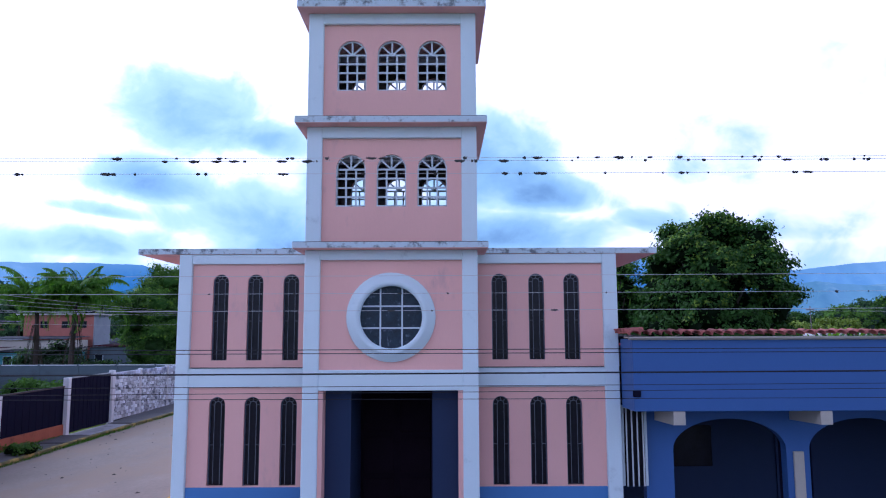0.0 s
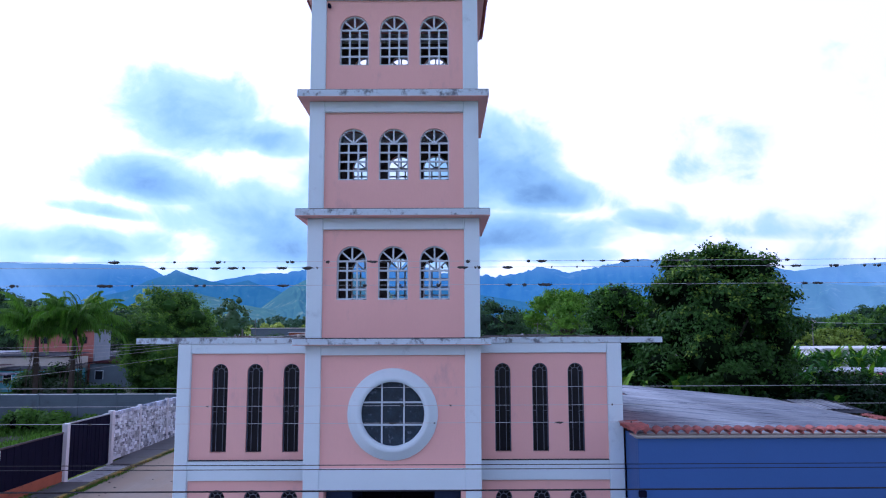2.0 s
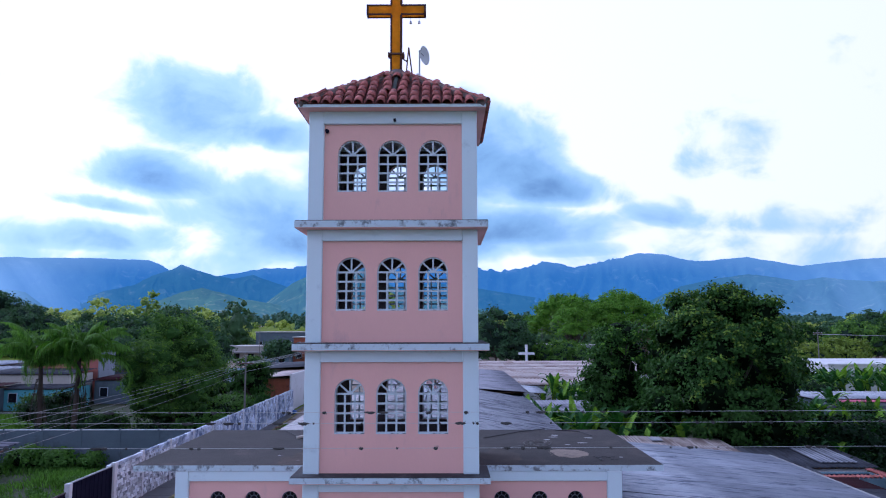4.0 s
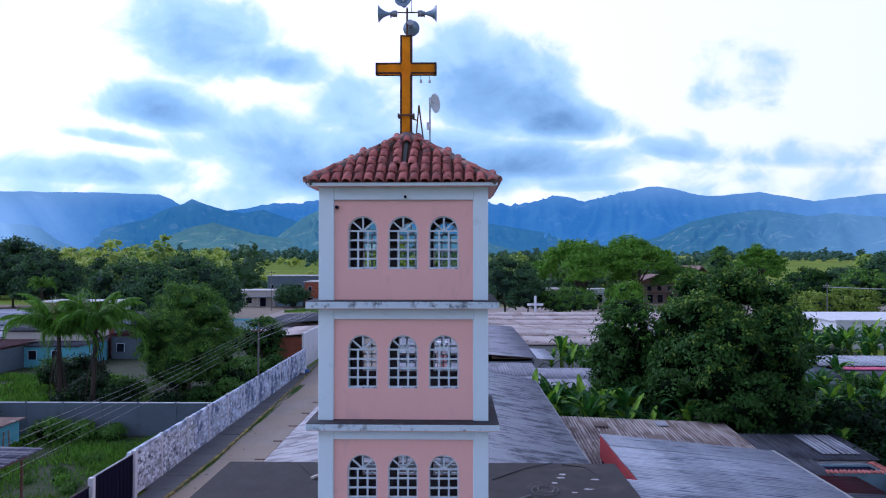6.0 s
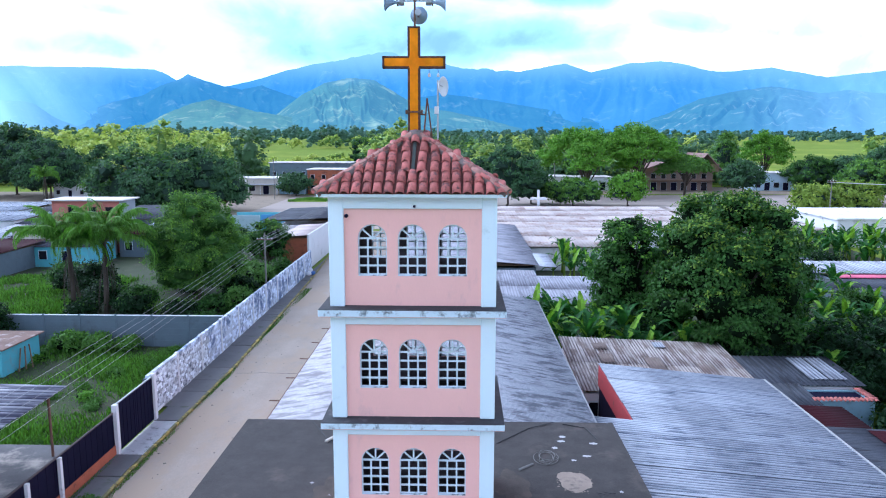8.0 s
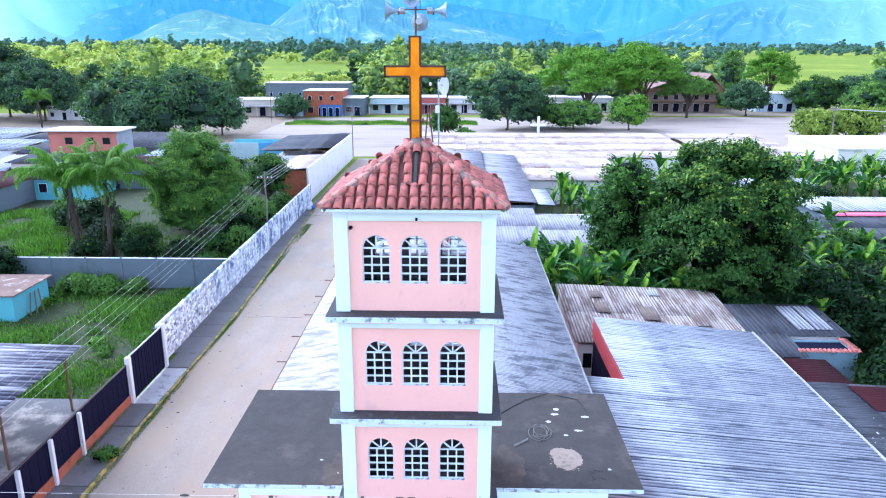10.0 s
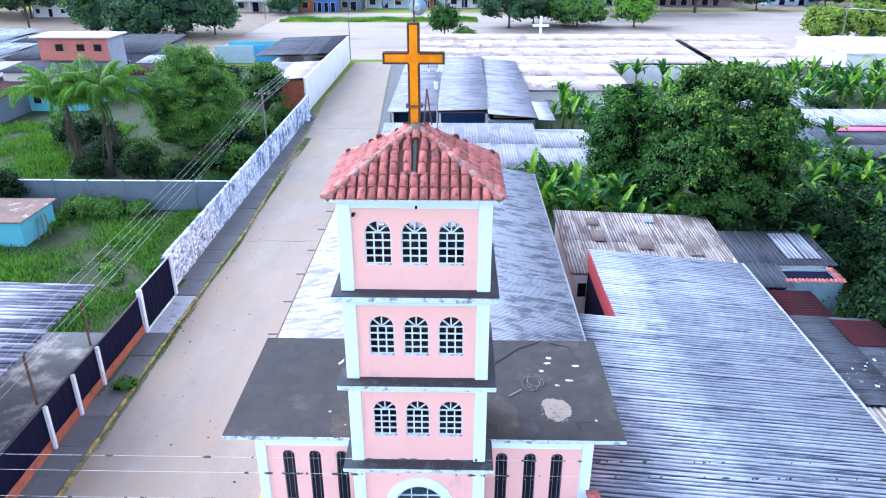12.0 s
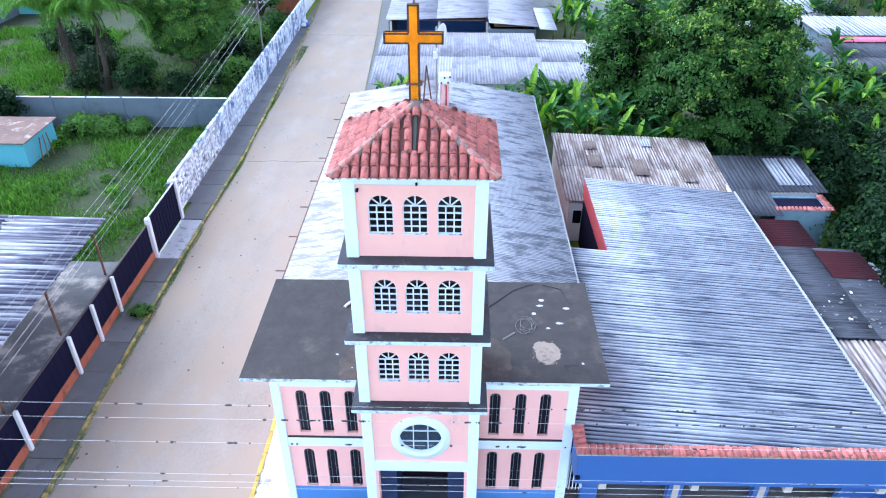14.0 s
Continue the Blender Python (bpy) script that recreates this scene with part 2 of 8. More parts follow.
# paler copy of the nave sheet, sunlight of the left slope painted in
ZINC_NAVE_LIT = mat("lit_side_nave_sheet", (0.50, 0.475, 0.49), 0.75, 0.4, 1.2, 26, 0.25, dirt=(0.22, 0.205, 0.215), dirt_amount=0.56, dirt_scale=0.8, obj=0.10, stretch=(0.8, 2.2, 1.0), spec=0.1, ribs=0.03, rib_grime_shade=(0.24, 0.24, 0.27))
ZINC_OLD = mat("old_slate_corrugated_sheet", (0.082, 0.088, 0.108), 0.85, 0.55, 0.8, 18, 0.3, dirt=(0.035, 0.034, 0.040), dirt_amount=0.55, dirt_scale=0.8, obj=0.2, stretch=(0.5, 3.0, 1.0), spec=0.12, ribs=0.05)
ZINC_DULL = mat("dull_mottled_sheet", (0.34, 0.34, 0.385), 0.85, 0.34, 0.7, 16, 0.25, dirt=(0.17, 0.17, 0.20), dirt_amount=0.5, dirt_scale=0.5, obj=0.3, stretch=(0.7, 1.6, 1.0), spec=0.06, ribs=0.04, rib_grime_shade=(0.19, 0.19, 0.225), moss=0.35)
ZINC_TAN = mat("sunbleached_tan_sheet", (0.43, 0.385, 0.37), 0.8, 0.4, 0.9, 24, 0.25, dirt=(0.17, 0.125, 0.11), dirt_amount=0.56, dirt_scale=0.6, obj=0.22, stretch=(0.6, 2.4, 1.0), spec=0.08, ribs=0.045, rib_grime_shade=(0.13, 0.10, 0.095))
ZINC_PALE = mat("pale_corrugated_sheet", (0.43, 0.45, 0.51), 0.65, 0.25, 0.8, 30, 0.15, dirt=(0.19, 0.20, 0.24), dirt_amount=0.42, dirt_scale=0.6, obj=0.2, stretch=(0.5, 3.2, 1.0), spec=0.2, ribs=0.06, rib_grime_shade=(0.12, 0.125, 0.15))
ZINC_STREAKED = mat("streaked_canopy_sheet", (0.44, 0.44, 0.49), 0.6, 0.25, 0.8, 30, 0.15, dirt=(0.045, 0.045, 0.085), dirt_amount=0.66, dirt_scale=0.55, obj=0.2, stretch=(0.35, 3.6, 1.0), spec=0.2, ribs=0.07, rib_grime_shade=(0.03, 0.03, 0.055))
ZINC_RED = mat("maroon_metal_sheet", (0.040, 0.009, 0.014), 0.75, 0.4, 0.9, 18, 0.2, dirt=(0.05, 0.014, 0.018), dirt_amount=0.35, dirt_scale=1.0, obj=0.1, stretch=(0.5, 3.0, 1.0), ribs=0.035, rib_grime_shade=(0.03, 0.008, 0.010), spec=0.08)
ROAD = mat("worn_concrete_road", (0.305, 0.256, 0.214), 0.9, 0.26, 0.5, 11, 0.4, dirt=(0.325, 0.254, 0.192), dirt_amount=0.62, dirt_scale=0.30, stretch=(1.0, 0.5, 1.0))
ASPHALT = mat("low_bounce_asphalt", (0.06, 0.058, 0.06), 0.92, 0.2, 0.3, 12, 0.3)
PAVE = mat("pavement_concrete", (0.15, 0.148, 0.15), 0.92, 0.2, 0.8, 14, 0.35, dirt=(0.10, 0.11, 0.08), dirt_amount=0.25, dirt_scale=0.9, obj=0.2)
PAVE_PALE = mat("pale_concrete_slab", (0.52, 0.51, 0.52), 0.92, 0.18, 1.4, 16, 0.3, dirt=(0.22, 0.21, 0.21), dirt_amount=0.4, dirt_scale=1.6)
KERB = mat("yellow_painted_kerb", (0.44, 0.34, 0.09), 0.9, 0.25, 2.5, 20, 0.3, dirt=(0.12, 0.125, 0.06), dirt_amount=0.80, dirt_scale=1.6, obj=0.25)
GRASS_GROUND = mat("grassy_soil", (0.165, 0.225, 0.03), 0.95, 0.3, 0.05, 3, 0.4, dirt=(0.29, 0.32, 0.05), dirt_amount=0.42, dirt_scale=0.012, spec=0.03)
YARD_SOIL = mat("weedy_yard_soil", (0.034, 0.046, 0.016), 0.95, 0.4, 0.5, 6, 0.5, dirt=(0.085, 0.070, 0.045), dirt_amount=0.30, dirt_scale=0.3)
EARTH = mat("bare_earth", (0.24, 0.19, 0.14), 0.95, 0.2, 0.4, 8, 0.4, dirt=(0.10, 0.11, 0.05), dirt_amount=0.3)
BLOCK = mat("grey_prefab_wall", (0.115, 0.15, 0.18), 0.9, 0.18, 0.9, 18, 0.3, dirt=(0.08, 0.10, 0.11), dirt_amount=0.3)
WHITEWASH = mat("flaking_whitewash", (0.66, 0.70, 0.76), 0.9, 0.16, 4.0, 24, 0.5, dirt=(0.060, 0.075, 0.12), dirt_amount=0.46, dirt_scale=2.2, obj=0.9)
WALL_WHITE = mat("white_house_plaster", (0.70, 0.70, 0.72), 0.85, 0.08, 0.5, 20, 0.2, dirt=(0.4, 0.38, 0.36), dirt_amount=0.2)
BRICK = mat("red_brickwork", (0.36, 0.115, 0.06), 0.9, 0.25, 1.6, 25, 0.4, dirt=(0.13, 0.06, 0.045), dirt_amount=0.35, dirt_scale=1.4, obj=0.15)
SHEET_DARK = mat("dark_sheet_metal", (0.010, 0.010, 0.028), 0.8, 0.25, 0.8, 9, 0.1, spec=0.05)
POST_WHITE = mat("white_post_paint", (0.70, 0.72, 0.76), 0.75, 0.08, 1.5, 20, 0.2, dirt=(0.35, 0.33, 0.31), dirt_amount=0.2, dirt_scale=1.5)
RUST = mat("rusty_steel", (0.13, 0.07, 0.05), 0.8, 0.3, 3, 30, 0.3)
STEEL = mat("galvanised_steel", (0.35, 0.37, 0.40), 0.45, 0.15, 3, 30, 0.05, metal=0.6)
WIRE = mat("black_cable", (0.02, 0.02, 0.025), 0.6, 0.2, 3, 30, 0.0)
WIRE_PALE = mat("pale_cable", (0.42, 0.42, 0.42), 0.6, 0.2, 3, 30, 0.0)
CREAM = mat("cream_concrete", (0.52, 0.48, 0.42), 0.85, 0.1, 1, 20, 0.2)
AQUA = mat("turquoise_plaster", (0.14, 0.42, 0.50), 0.85, 0.12, 0.8, 18, 0.2, dirt=(0.2, 0.3, 0.32), dirt_amount=0.2)
RED_WALL = mat("red_plaster", (0.34, 0.045, 0.055), 0.85, 0.14, 0.8, 18, 0.2, dirt=(0.2, 0.05, 0.05), dirt_amount=0.25, dirt_scale=1.5)
WOOD = mat("weathered_wood", (0.20, 0.13, 0.08), 0.85, 0.25, 2, 20, 0.3, stretch=(1, 1, 6))
BARK = mat("tree_bark", (0.075, 0.06, 0.048), 0.95, 0.3, 3, 18, 0.6)
LEAF = leaf_mat("broad_leaf", (0.040, 0.096, 0.018), 0.85)
# tip greens paint sunlight onto crown tops; the second also colours banana leaves
LEAF_TIP = leaf_mat("sunlit_tip_leaf", (0.150, 0.235, 0.028), 0.7)
LEAF_FRESH = leaf_mat("lit_top_and_banana_leaf", (0.165, 0.30, 0.025), 0.5)
LEAF_BRIGHT = leaf_mat("bright_green_leaf", (0.115, 0.245, 0.022), 0.55)
# woods greens with distance haze or sunlight already in the colour
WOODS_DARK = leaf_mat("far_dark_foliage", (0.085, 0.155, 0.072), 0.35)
WOODS_HAZY = leaf_mat("far_hazed_foliage", (0.085, 0.165, 0.115), 0.45)
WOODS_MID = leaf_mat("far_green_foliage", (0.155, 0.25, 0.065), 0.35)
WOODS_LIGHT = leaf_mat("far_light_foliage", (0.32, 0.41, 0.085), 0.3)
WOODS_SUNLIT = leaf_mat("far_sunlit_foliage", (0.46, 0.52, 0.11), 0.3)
# near-black: the shade within the crowns is put into this colour
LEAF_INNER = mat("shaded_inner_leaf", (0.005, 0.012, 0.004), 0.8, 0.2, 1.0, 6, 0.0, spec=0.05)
LEAF_DARK = leaf_mat("dark_leaf", (0.011, 0.031, 0.010), 0.65)
LEAF_LIGHT = leaf_mat("light_leaf", (0.165, 0.235, 0.035))
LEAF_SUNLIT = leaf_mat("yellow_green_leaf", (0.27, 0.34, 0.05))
DEAD_FROND = leaf_mat("withered_frond", (0.055, 0.046, 0.038), 0.4, 0.1)
LEAF_BANANA = leaf_mat("banana_leaf", (0.030, 0.090, 0.022), 0.7, 0.25)
LEAF_PALM = leaf_mat("palm_leaf", (0.14, 0.27, 0.045), 0.8, 0.3)
LEAF_DRY = leaf_mat("yellowed_palm_leaf", (0.30, 0.26, 0.05), 0.3, 0.3)
GRASS = leaf_mat("grass_blades", (0.095, 0.190, 0.032), 0.9, 0.25)
# far copies of the dark and inner leaf, haze mixed into the colour
LEAF_DARK_HAZED = leaf_mat("dark_leaf_hazed", (0.060, 0.122, 0.056), 0.7)
INNER_HAZED = mat("shaded_leaf_hazed", (0.026, 0.048, 0.032), 0.8, 0.25, 0.6, 4, 0.0, spec=0.05)
LEAF_MID = leaf_mat("mid_green_leaf", (0.085, 0.175, 0.03))
STREET_PALE = mat("dusty_pale_street", (0.33, 0.275, 0.24), 0.92, 0.18, 0.10, 3, 0.2, dirt=(0.20, 0.17, 0.15), dirt_amount=0.38, dirt_scale=0.035, stretch=(0.35, 1.4, 1.0))
# blue paint darkened to navy: porch and arcade shade is in the colour
PORCH = mat("porch_blue_in_shade", (0.016, 0.032, 0.09), 0.7, 0.12, 0.6, 20, 0.1)
AMBER = leaf_mat("amber_acrylic", (0.66, 0.33, 0.012), 0.1, 0.75)
CROSS_FRAME = mat("rusty_cross_frame", (0.075, 0.035, 0.022), 0.8, 0.35, 4, 30, 0.3, dirt=(0.16, 0.06, 0.03), dirt_amount=0.3, dirt_scale=6)
HORN = mat("grey_blue_horn", (0.27, 0.35, 0.47), 0.5, 0.12, 3, 20, 0.05)
FLASHING = mat("pale_grey_flashing", (0.32, 0.32, 0.33), 0.85, 0.2, 1.5, 20, 0.2, dirt=(0.15, 0.15, 0.15), dirt_amount=0.3, dirt_scale=1.5)
GLASS_DARK = mat("dark_window_glass", (0.012, 0.012, 0.020), 0.18, 0.5, 3.0, 18, 0.25, spec=0.22)
LEAD = mat("dull_lead_bar", (0.15, 0.16, 0.19), 0.6, 0.2, 3, 30, 0.0)
GLASS_FIGURED = mat("figured_round_glass", (0.022, 0.038, 0.058), 0.3, 0.7, 6.0, 40, 0.9, dirt=(0.15, 0.19, 0.25), dirt_amount=0.25, dirt_scale=7, spec=0.35)
KERB_BRIGHT = mat("fresh_yellow_kerb", (0.55, 0.38, 0.07), 0.85, 0.2, 2, 20, 0.3, dirt=(0.25, 0.2, 0.12), dirt_amount=0.35, dirt_scale=1.6, obj=0.2)

# ==== building helpers ====
def thing(name, label="", category="", group="", kind="", at=(0, 0, 0), rz=0.0):
    ob = new(name)
    ob.matrix_world = pose(*at, 0, 0, rz)
    return tagged(ob, label, category, group, kind)


def mesh_of(bm, material, name, smooth=False):
    me = bpy.data.meshes.new(name)
    bm.to_mesh(me)
    bm.free()
    for mm in (material if isinstance(material, (list, tuple)) else [material]):
        me.materials.append(mm)
    if smooth:
        me.shade_smooth()
    return me


def part(name, bm, material, parent=None, label="", smooth=False, kind="", m=None):
    """Links a bmesh (or a ready mesh) as one mesh object under a thing or a part."""
    me = bm if isinstance(bm, bpy.types.Mesh) else mesh_of(bm, material, name, smooth)
    ob = new(name, me)
    if parent is not None:
        ob.parent = parent
    if m is not None:
        ob.matrix_basis = m
    return tagged(ob, label, "", "", kind)


def box(bm, x0, x1, y0, y1, z0, z1, bevel=0.0, mi=0):
    vs = [bm.verts.new(p) for p in ((x0, y0, z0), (x1, y0, z0), (x1, y1, z0), (x0, y1, z0), (x0, y0, z1), (x1, y0, z1), (x1, y1, z1), (x0, y1, z1))]
    fs = [bm.faces.new([vs[i] for i in q]) for q in ((0, 3, 2, 1), (4, 5, 6, 7), (0, 1, 5, 4), (1, 2, 6, 5), (2, 3, 7, 6), (3, 0, 4, 7))]
    for f in fs:
        f.material_index = mi
    if bevel:
        bmesh.ops.bevel(bm, geom=list({e for f in fs for e in f.edges}), offset=bevel, segments=1, affect="EDGES", clamp_overlap=True)
    return fs


def new_box(*a, **k):
    bm = bmesh.new()
    box(bm, *a, **k)
    return bm


def tube(bm, pts, r, sides=6, r1=None, cap=True):
    """A round bar through pts, tapering from r to r1."""
    pts = [Vector(p) for p in pts]
    rings = []
    for i, p in enumerate(pts):
        d = (pts[min(i + 1, len(pts) - 1)] - pts[max(i - 1, 0)]).normalized()
        a = d.orthogonal().normalized() if i == 0 else (rings_a - d * rings_a.dot(d)).normalized()
        rings_a = a
        b = d.cross(a)
        rr = r if r1 is None else r + (r1 - r) * i / (len(pts) - 1)
        rings.append([bm.verts.new(p + (a * math.cos(2 * math.pi * k / sides) + b * math.sin(2 * math.pi * k / sides)) * rr) for k in range(sides)])
    for q, w in zip(rings, rings[1:]):
        for k in range(sides):
            bm.faces.new((q[k], q[(k + 1) % sides], w[(k + 1) % sides], w[k]))
    if cap:
        bm.faces.new(rings[0][::-1])
        bm.faces.new(rings[-1])
    return bm


def lathe(bm, profile, m, sides=18):
    """Turns (radius, height) pairs round the local z of m."""
    rings = [[bm.verts.new(m @ Vector((r * math.cos(2 * math.pi * k / sides), r * math.sin(2 * math.pi * k / sides), h))) for k in range(sides)] for r, h in profile]
    for q, w in zip(rings, rings[1:]):
        for k in range(sides):
            bm.faces.new((q[k], q[(k + 1) % sides], w[(k + 1) % sides], w[k]))
    return bm


def arch_top(cx, half, spring):
    return lambda x: spring + math.sqrt(max(half * half - (x - cx) ** 2, 0.0))


def open_wall(bm, u0, u1, w0, w1, d0, d1, openings, put, n=14):
    """A wall from u0 to u1 and w0 to w1, from depth d0 to d1, with openings (cx, half, bottom function, top function); put(u, d, w) gives the place."""
    spans = []
    at = u0
    for cx, half, lo, hi in sorted(openings, key=lambda o: o[0]):
        spans.append((at, cx - half, None))
        us = [cx - half * math.cos(math.pi * i / n) for i in range(n + 1)]
        spans += [(a, b, (lo, hi)) for a, b in zip(us, us[1:])]
        at = cx + half
    spans.append((at, u1, None))

    def quad(p, mi=0):
        bm.faces.new([bm.verts.new(put(*q)) for q in p]).material_index = mi

    def slab(a, b, la, lb, ha, hb):
        if max(ha - la, hb - lb) < 1e-5 or b - a < 1e-6:
            return
        quad(((a, d0, la), (b, d0, lb), (b, d0, hb), (a, d0, ha)))
        quad(((a, d1, la), (a, d1, ha), (b, d1, hb), (b, d1, lb)), 1)

    for a, b, f in spans:
        if f is None:
            slab(a, b, w0, w0, w1, w1)
            continue
        lo, hi = f
        slab(a, b, w0, w0, lo(a), lo(b))
        slab(a, b, hi(a), hi(b), w1, w1)
        quad(((a, d0, lo(a)), (a, d1, lo(a)), (b, d1, lo(b)), (b, d0, lo(b))))
        quad(((a, d0, hi(a)), (b, d0, hi(b)), (b, d1, hi(b)), (a, d1, hi(a))))
    for cx, half, lo, hi in openings:
        for u in (cx - half, cx + half):
            if hi(u) - lo(u) > 1e-4:
                quad(((u, d0, lo(u)), (u, d0, hi(u)), (u, d1, hi(u)), (u, d1, lo(u))))
    for u in (u0, u1):
        quad(((u, d0, w0), (u, d1, w0), (u, d1, w1), (u, d0, w1)))
    for w in (w0, w1):
        quad(((u0, d0, w), (u1, d0, w), (u1, d1, w), (u0, d1, w)))
    bmesh.ops.remove_doubles(bm, verts=bm.verts, dist=1e-4)
    bmesh.ops.recalc_face_normals(bm, faces=bm.faces)
    return bm


def corrugated(lu, lv, period, depth, seg=6, thick=0.008):
    """A ribbed sheet: ribs along x (length lu), waves along y (width lv)."""
    bm = bmesh.new()
    n = max(1, round(lv / period)) * seg
    rows = []
    for i in range(n + 1):
        y = lv * i / n
        z = depth * 0.5 * math.sin(2 * math.pi * i / seg)
        rows.append([bm.verts.new((x, y, z + s)) for s in (0, -thick) for x in (0, lu)])
    for a, b in zip(rows, rows[1:]):
        bm.faces.new((a[0], a[1], b[1], b[0]))
        bm.faces.new((a[2], b[2], b[3], a[3]))
        bm.faces.new((a[0], b[0], b[2], a[2]))
        bm.faces.new((a[1], a[3], b[3], b[1]))
    return bm


def sheet_roof(parent, origin, u, v, lu, lv, material, period=0.2, depth=0.045, rows=1, width=1.1, lap=0.12, jitter=0.006, seed=1):
    """Overlapping ribbed sheets on the rectangle at origin, ribs along u, side by side along v, rows one above the other (the first row lies lowest)."""
    rnd = random.Random(seed)
    u, v = Vector(u).normalized(), Vector(v).normalized()
    w = u.cross(v).normalized()
    n = max(1, round(lv / width))
    sw = lv / n
    su = lu / rows
    me = mesh_of(corrugated(su + lap, sw + period * 0.5, period, depth), material, "sheet", True)
    base = Matrix((u, v, w)).transposed().to_4x4()
    for r in range(rows):
        for i in range(n):
            o = Vector(origin) + u * (su * r - (lap if r else 0)) + v * (sw * i) + w * (0.014 * r + (0.006 if i % 2 else 0) + rnd.uniform(0, jitter))
            m = Matrix.Translation(o) @ base @ pose(0, 0, 0, rnd.uniform(-0.25, 0.25), rnd.uniform(-0.1, 0.1), rnd.uniform(-0.12, 0.12))
            part("sheet", me, None, parent, m=m)

# ==== ground, road, pavements ====
def rise(y):
    """The plain climbs gently towards the hills."""
    return max(0.0, min(y, 1800) - 230) * 0.018


def ground_sheet():
    bm = bmesh.new()
    xs = [-4500, -1500, -600, -250, -120, -60, -30, 0, 30, 60, 120, 250, 600, 1500, 4500]
    ys = [-900, -300, -100, -40, 0, 40, 80, 120, 200, 230, 300, 450, 700, 1100, 1800, 2800, 4600]
    g = [[bm.verts.new((x, y, -0.04 + rise(y))) for x in xs] for y in ys]
    for a, b in zip(g, g[1:]):
        for i in range(len(xs) - 1):
            bm.faces.new((a[i], a[i + 1], b[i + 1], b[i]))
    return part("ground", bm, GRASS_GROUND, kind="structure", label="green grassy valley floor reaching the hills")


ground_sheet()


def strip(name, pts_left, pts_right, z, material, label, thick=0.06):
    bm = bmesh.new()
    top = [(bm.verts.new((*a, z)), bm.verts.new((*b, z))) for a, b in zip(pts_left, pts_right)]
    low = [(bm.verts.new((*a, z - thick)), bm.verts.new((*b, z - thick))) for a, b in zip(pts_left, pts_right)]
    for i in range(len(top) - 1):
        bm.faces.new((top[i][0], top[i][1], top[i + 1][1], top[i + 1][0]))
        bm.faces.new((top[i][0], top[i + 1][0], low[i + 1][0], low[i][0]))
        bm.faces.new((top[i][1], low[i][1], low[i + 1][1], top[i + 1][1]))
    bm.faces.new((top[0][0], low[0][0], low[0][1], top[0][1]))
    return part(name, bm, material, kind="structure", label=label)


LEFT_KERB = [(-14.9, -40), (-15.0, 4), (-15.2, 17), (-15.1, 33), (-16.2, 64), (-17.2, 82), (-16.9, 110)]
RIGHT_EDGE = [(-6.75, -40), (-6.8, 4), (-6.8, 17), (-7.0, 33), (-8.1, 64), (-9.1, 82), (-10.6, 110)]
road = strip("road", LEFT_KERB, RIGHT_EDGE, 0.02, ROAD, "worn pale concrete street with brown dust stains")
strip("road", [(-46, 112), (-46, 190)], [(160, 116), (160, 200)], 0.012, STREET_PALE, "wide dusty cross street beyond the houses")
strip("ground", [(-190, 106), (-190, 200)], [(-46, 106.5), (-46, 200)], 0.0, EARTH, "dusty trodden village ground under the trees", 0.03)
strip("ground", [(-46, 199), (-46, 236)], [(170, 200.5), (170, 240)], 0.0, EARTH, "dusty ground round the shops", 0.03)
# out of view; kept dark so less light bounces onto the church front
strip("road", [(-60, -40), (-60, -8.5)], [(60, -40), (60, -8.5)], 0.013, ASPHALT, "unseen street in front of the church, dark to cut bounced light")
strip("ground", [(-44, 168), (-44, 178)], [(6, 170), (6, 180)], 0.05, GRASS_GROUND, "grass island in the wide street")
strip("ground", [(-76, -7), (-76, 106)], [(-17.3, -7), (-18, 106)], -0.012, YARD_SOIL, "dark weedy soil of the walled yards", 0.02)
strip("ground", [(-6, 31), (-6, 116)], [(60, 31), (60, 116)], -0.012, YARD_SOIL, "dark weedy soil under the trees", 0.02)
strip("ground", [(-24, 14.5), (-21, 16.8)], [(-16.9, 14.5), (-16.9, 19.0)], 0.02, EARTH, "bare trodden earth beside the terrace", 0.04)
strip("pavement", [(-6.72, -8.4), (-6.72, 7)], [(-5.15, -8.4), (-5.15, 7)], 0.10, PAVE_PALE, "dusty pavement beside the church", 0.14)
# unseen forecourt, dark for the same reason as the street before it
strip("pavement", [(-5.15, -8.4), (-5.15, 1.0)], [(20, -8.4), (20, 1.0)], 0.11, PAVE, "unseen forecourt paving in front of the church, dark to cut bounced light", 0.14)
strip("ground", [(21.8, 3), (21.8, 19)], [(40, 3), (40, 34)], 0.02, YARD_SOIL, "dark shaded earth and gravel behind the sheds")
strip("pavement", [(-6.72, 7), (-6.9, 33)], [(-5.0, 7), (-5.0, 33)], 0.095, PAVE, "pavement along the nave", 0.13)


def kerb_run(x_at, y0, y1, step, height, name="kerb_stone", label="", paint=None):
    run = thing("kerb", label, "kerb", kind="structure")
    rnd = random.Random(5)
    bm = bmesh.new()
    box(bm, -0.09, 0.09, 0.012, step - 0.012, -0.05, height, 0.02)
    me = mesh_of(bm, paint or KERB, name)
    y = y0
    while y < y1:
        x = x_at(y)
        dx = x_at(y + step) - x
        part(name, me, None, run, m=pose(x + rnd.uniform(-0.015, 0.015), y, rnd.uniform(-0.01, 0.01), 0, 0, -math.degrees(math.atan2(dx, step))))
        y += step
    return run


def along(pts):
    ys, xs = [p[1] for p in pts], [p[0] for p in pts]
    return lambda y: float(np.interp(y, ys, xs))


left_x, right_x = along(LEFT_KERB), along(RIGHT_EDGE)
kerb_run(left_x, -6, 100, 1.5, 0.15, label="kerb with flaking yellow paint and weeds")
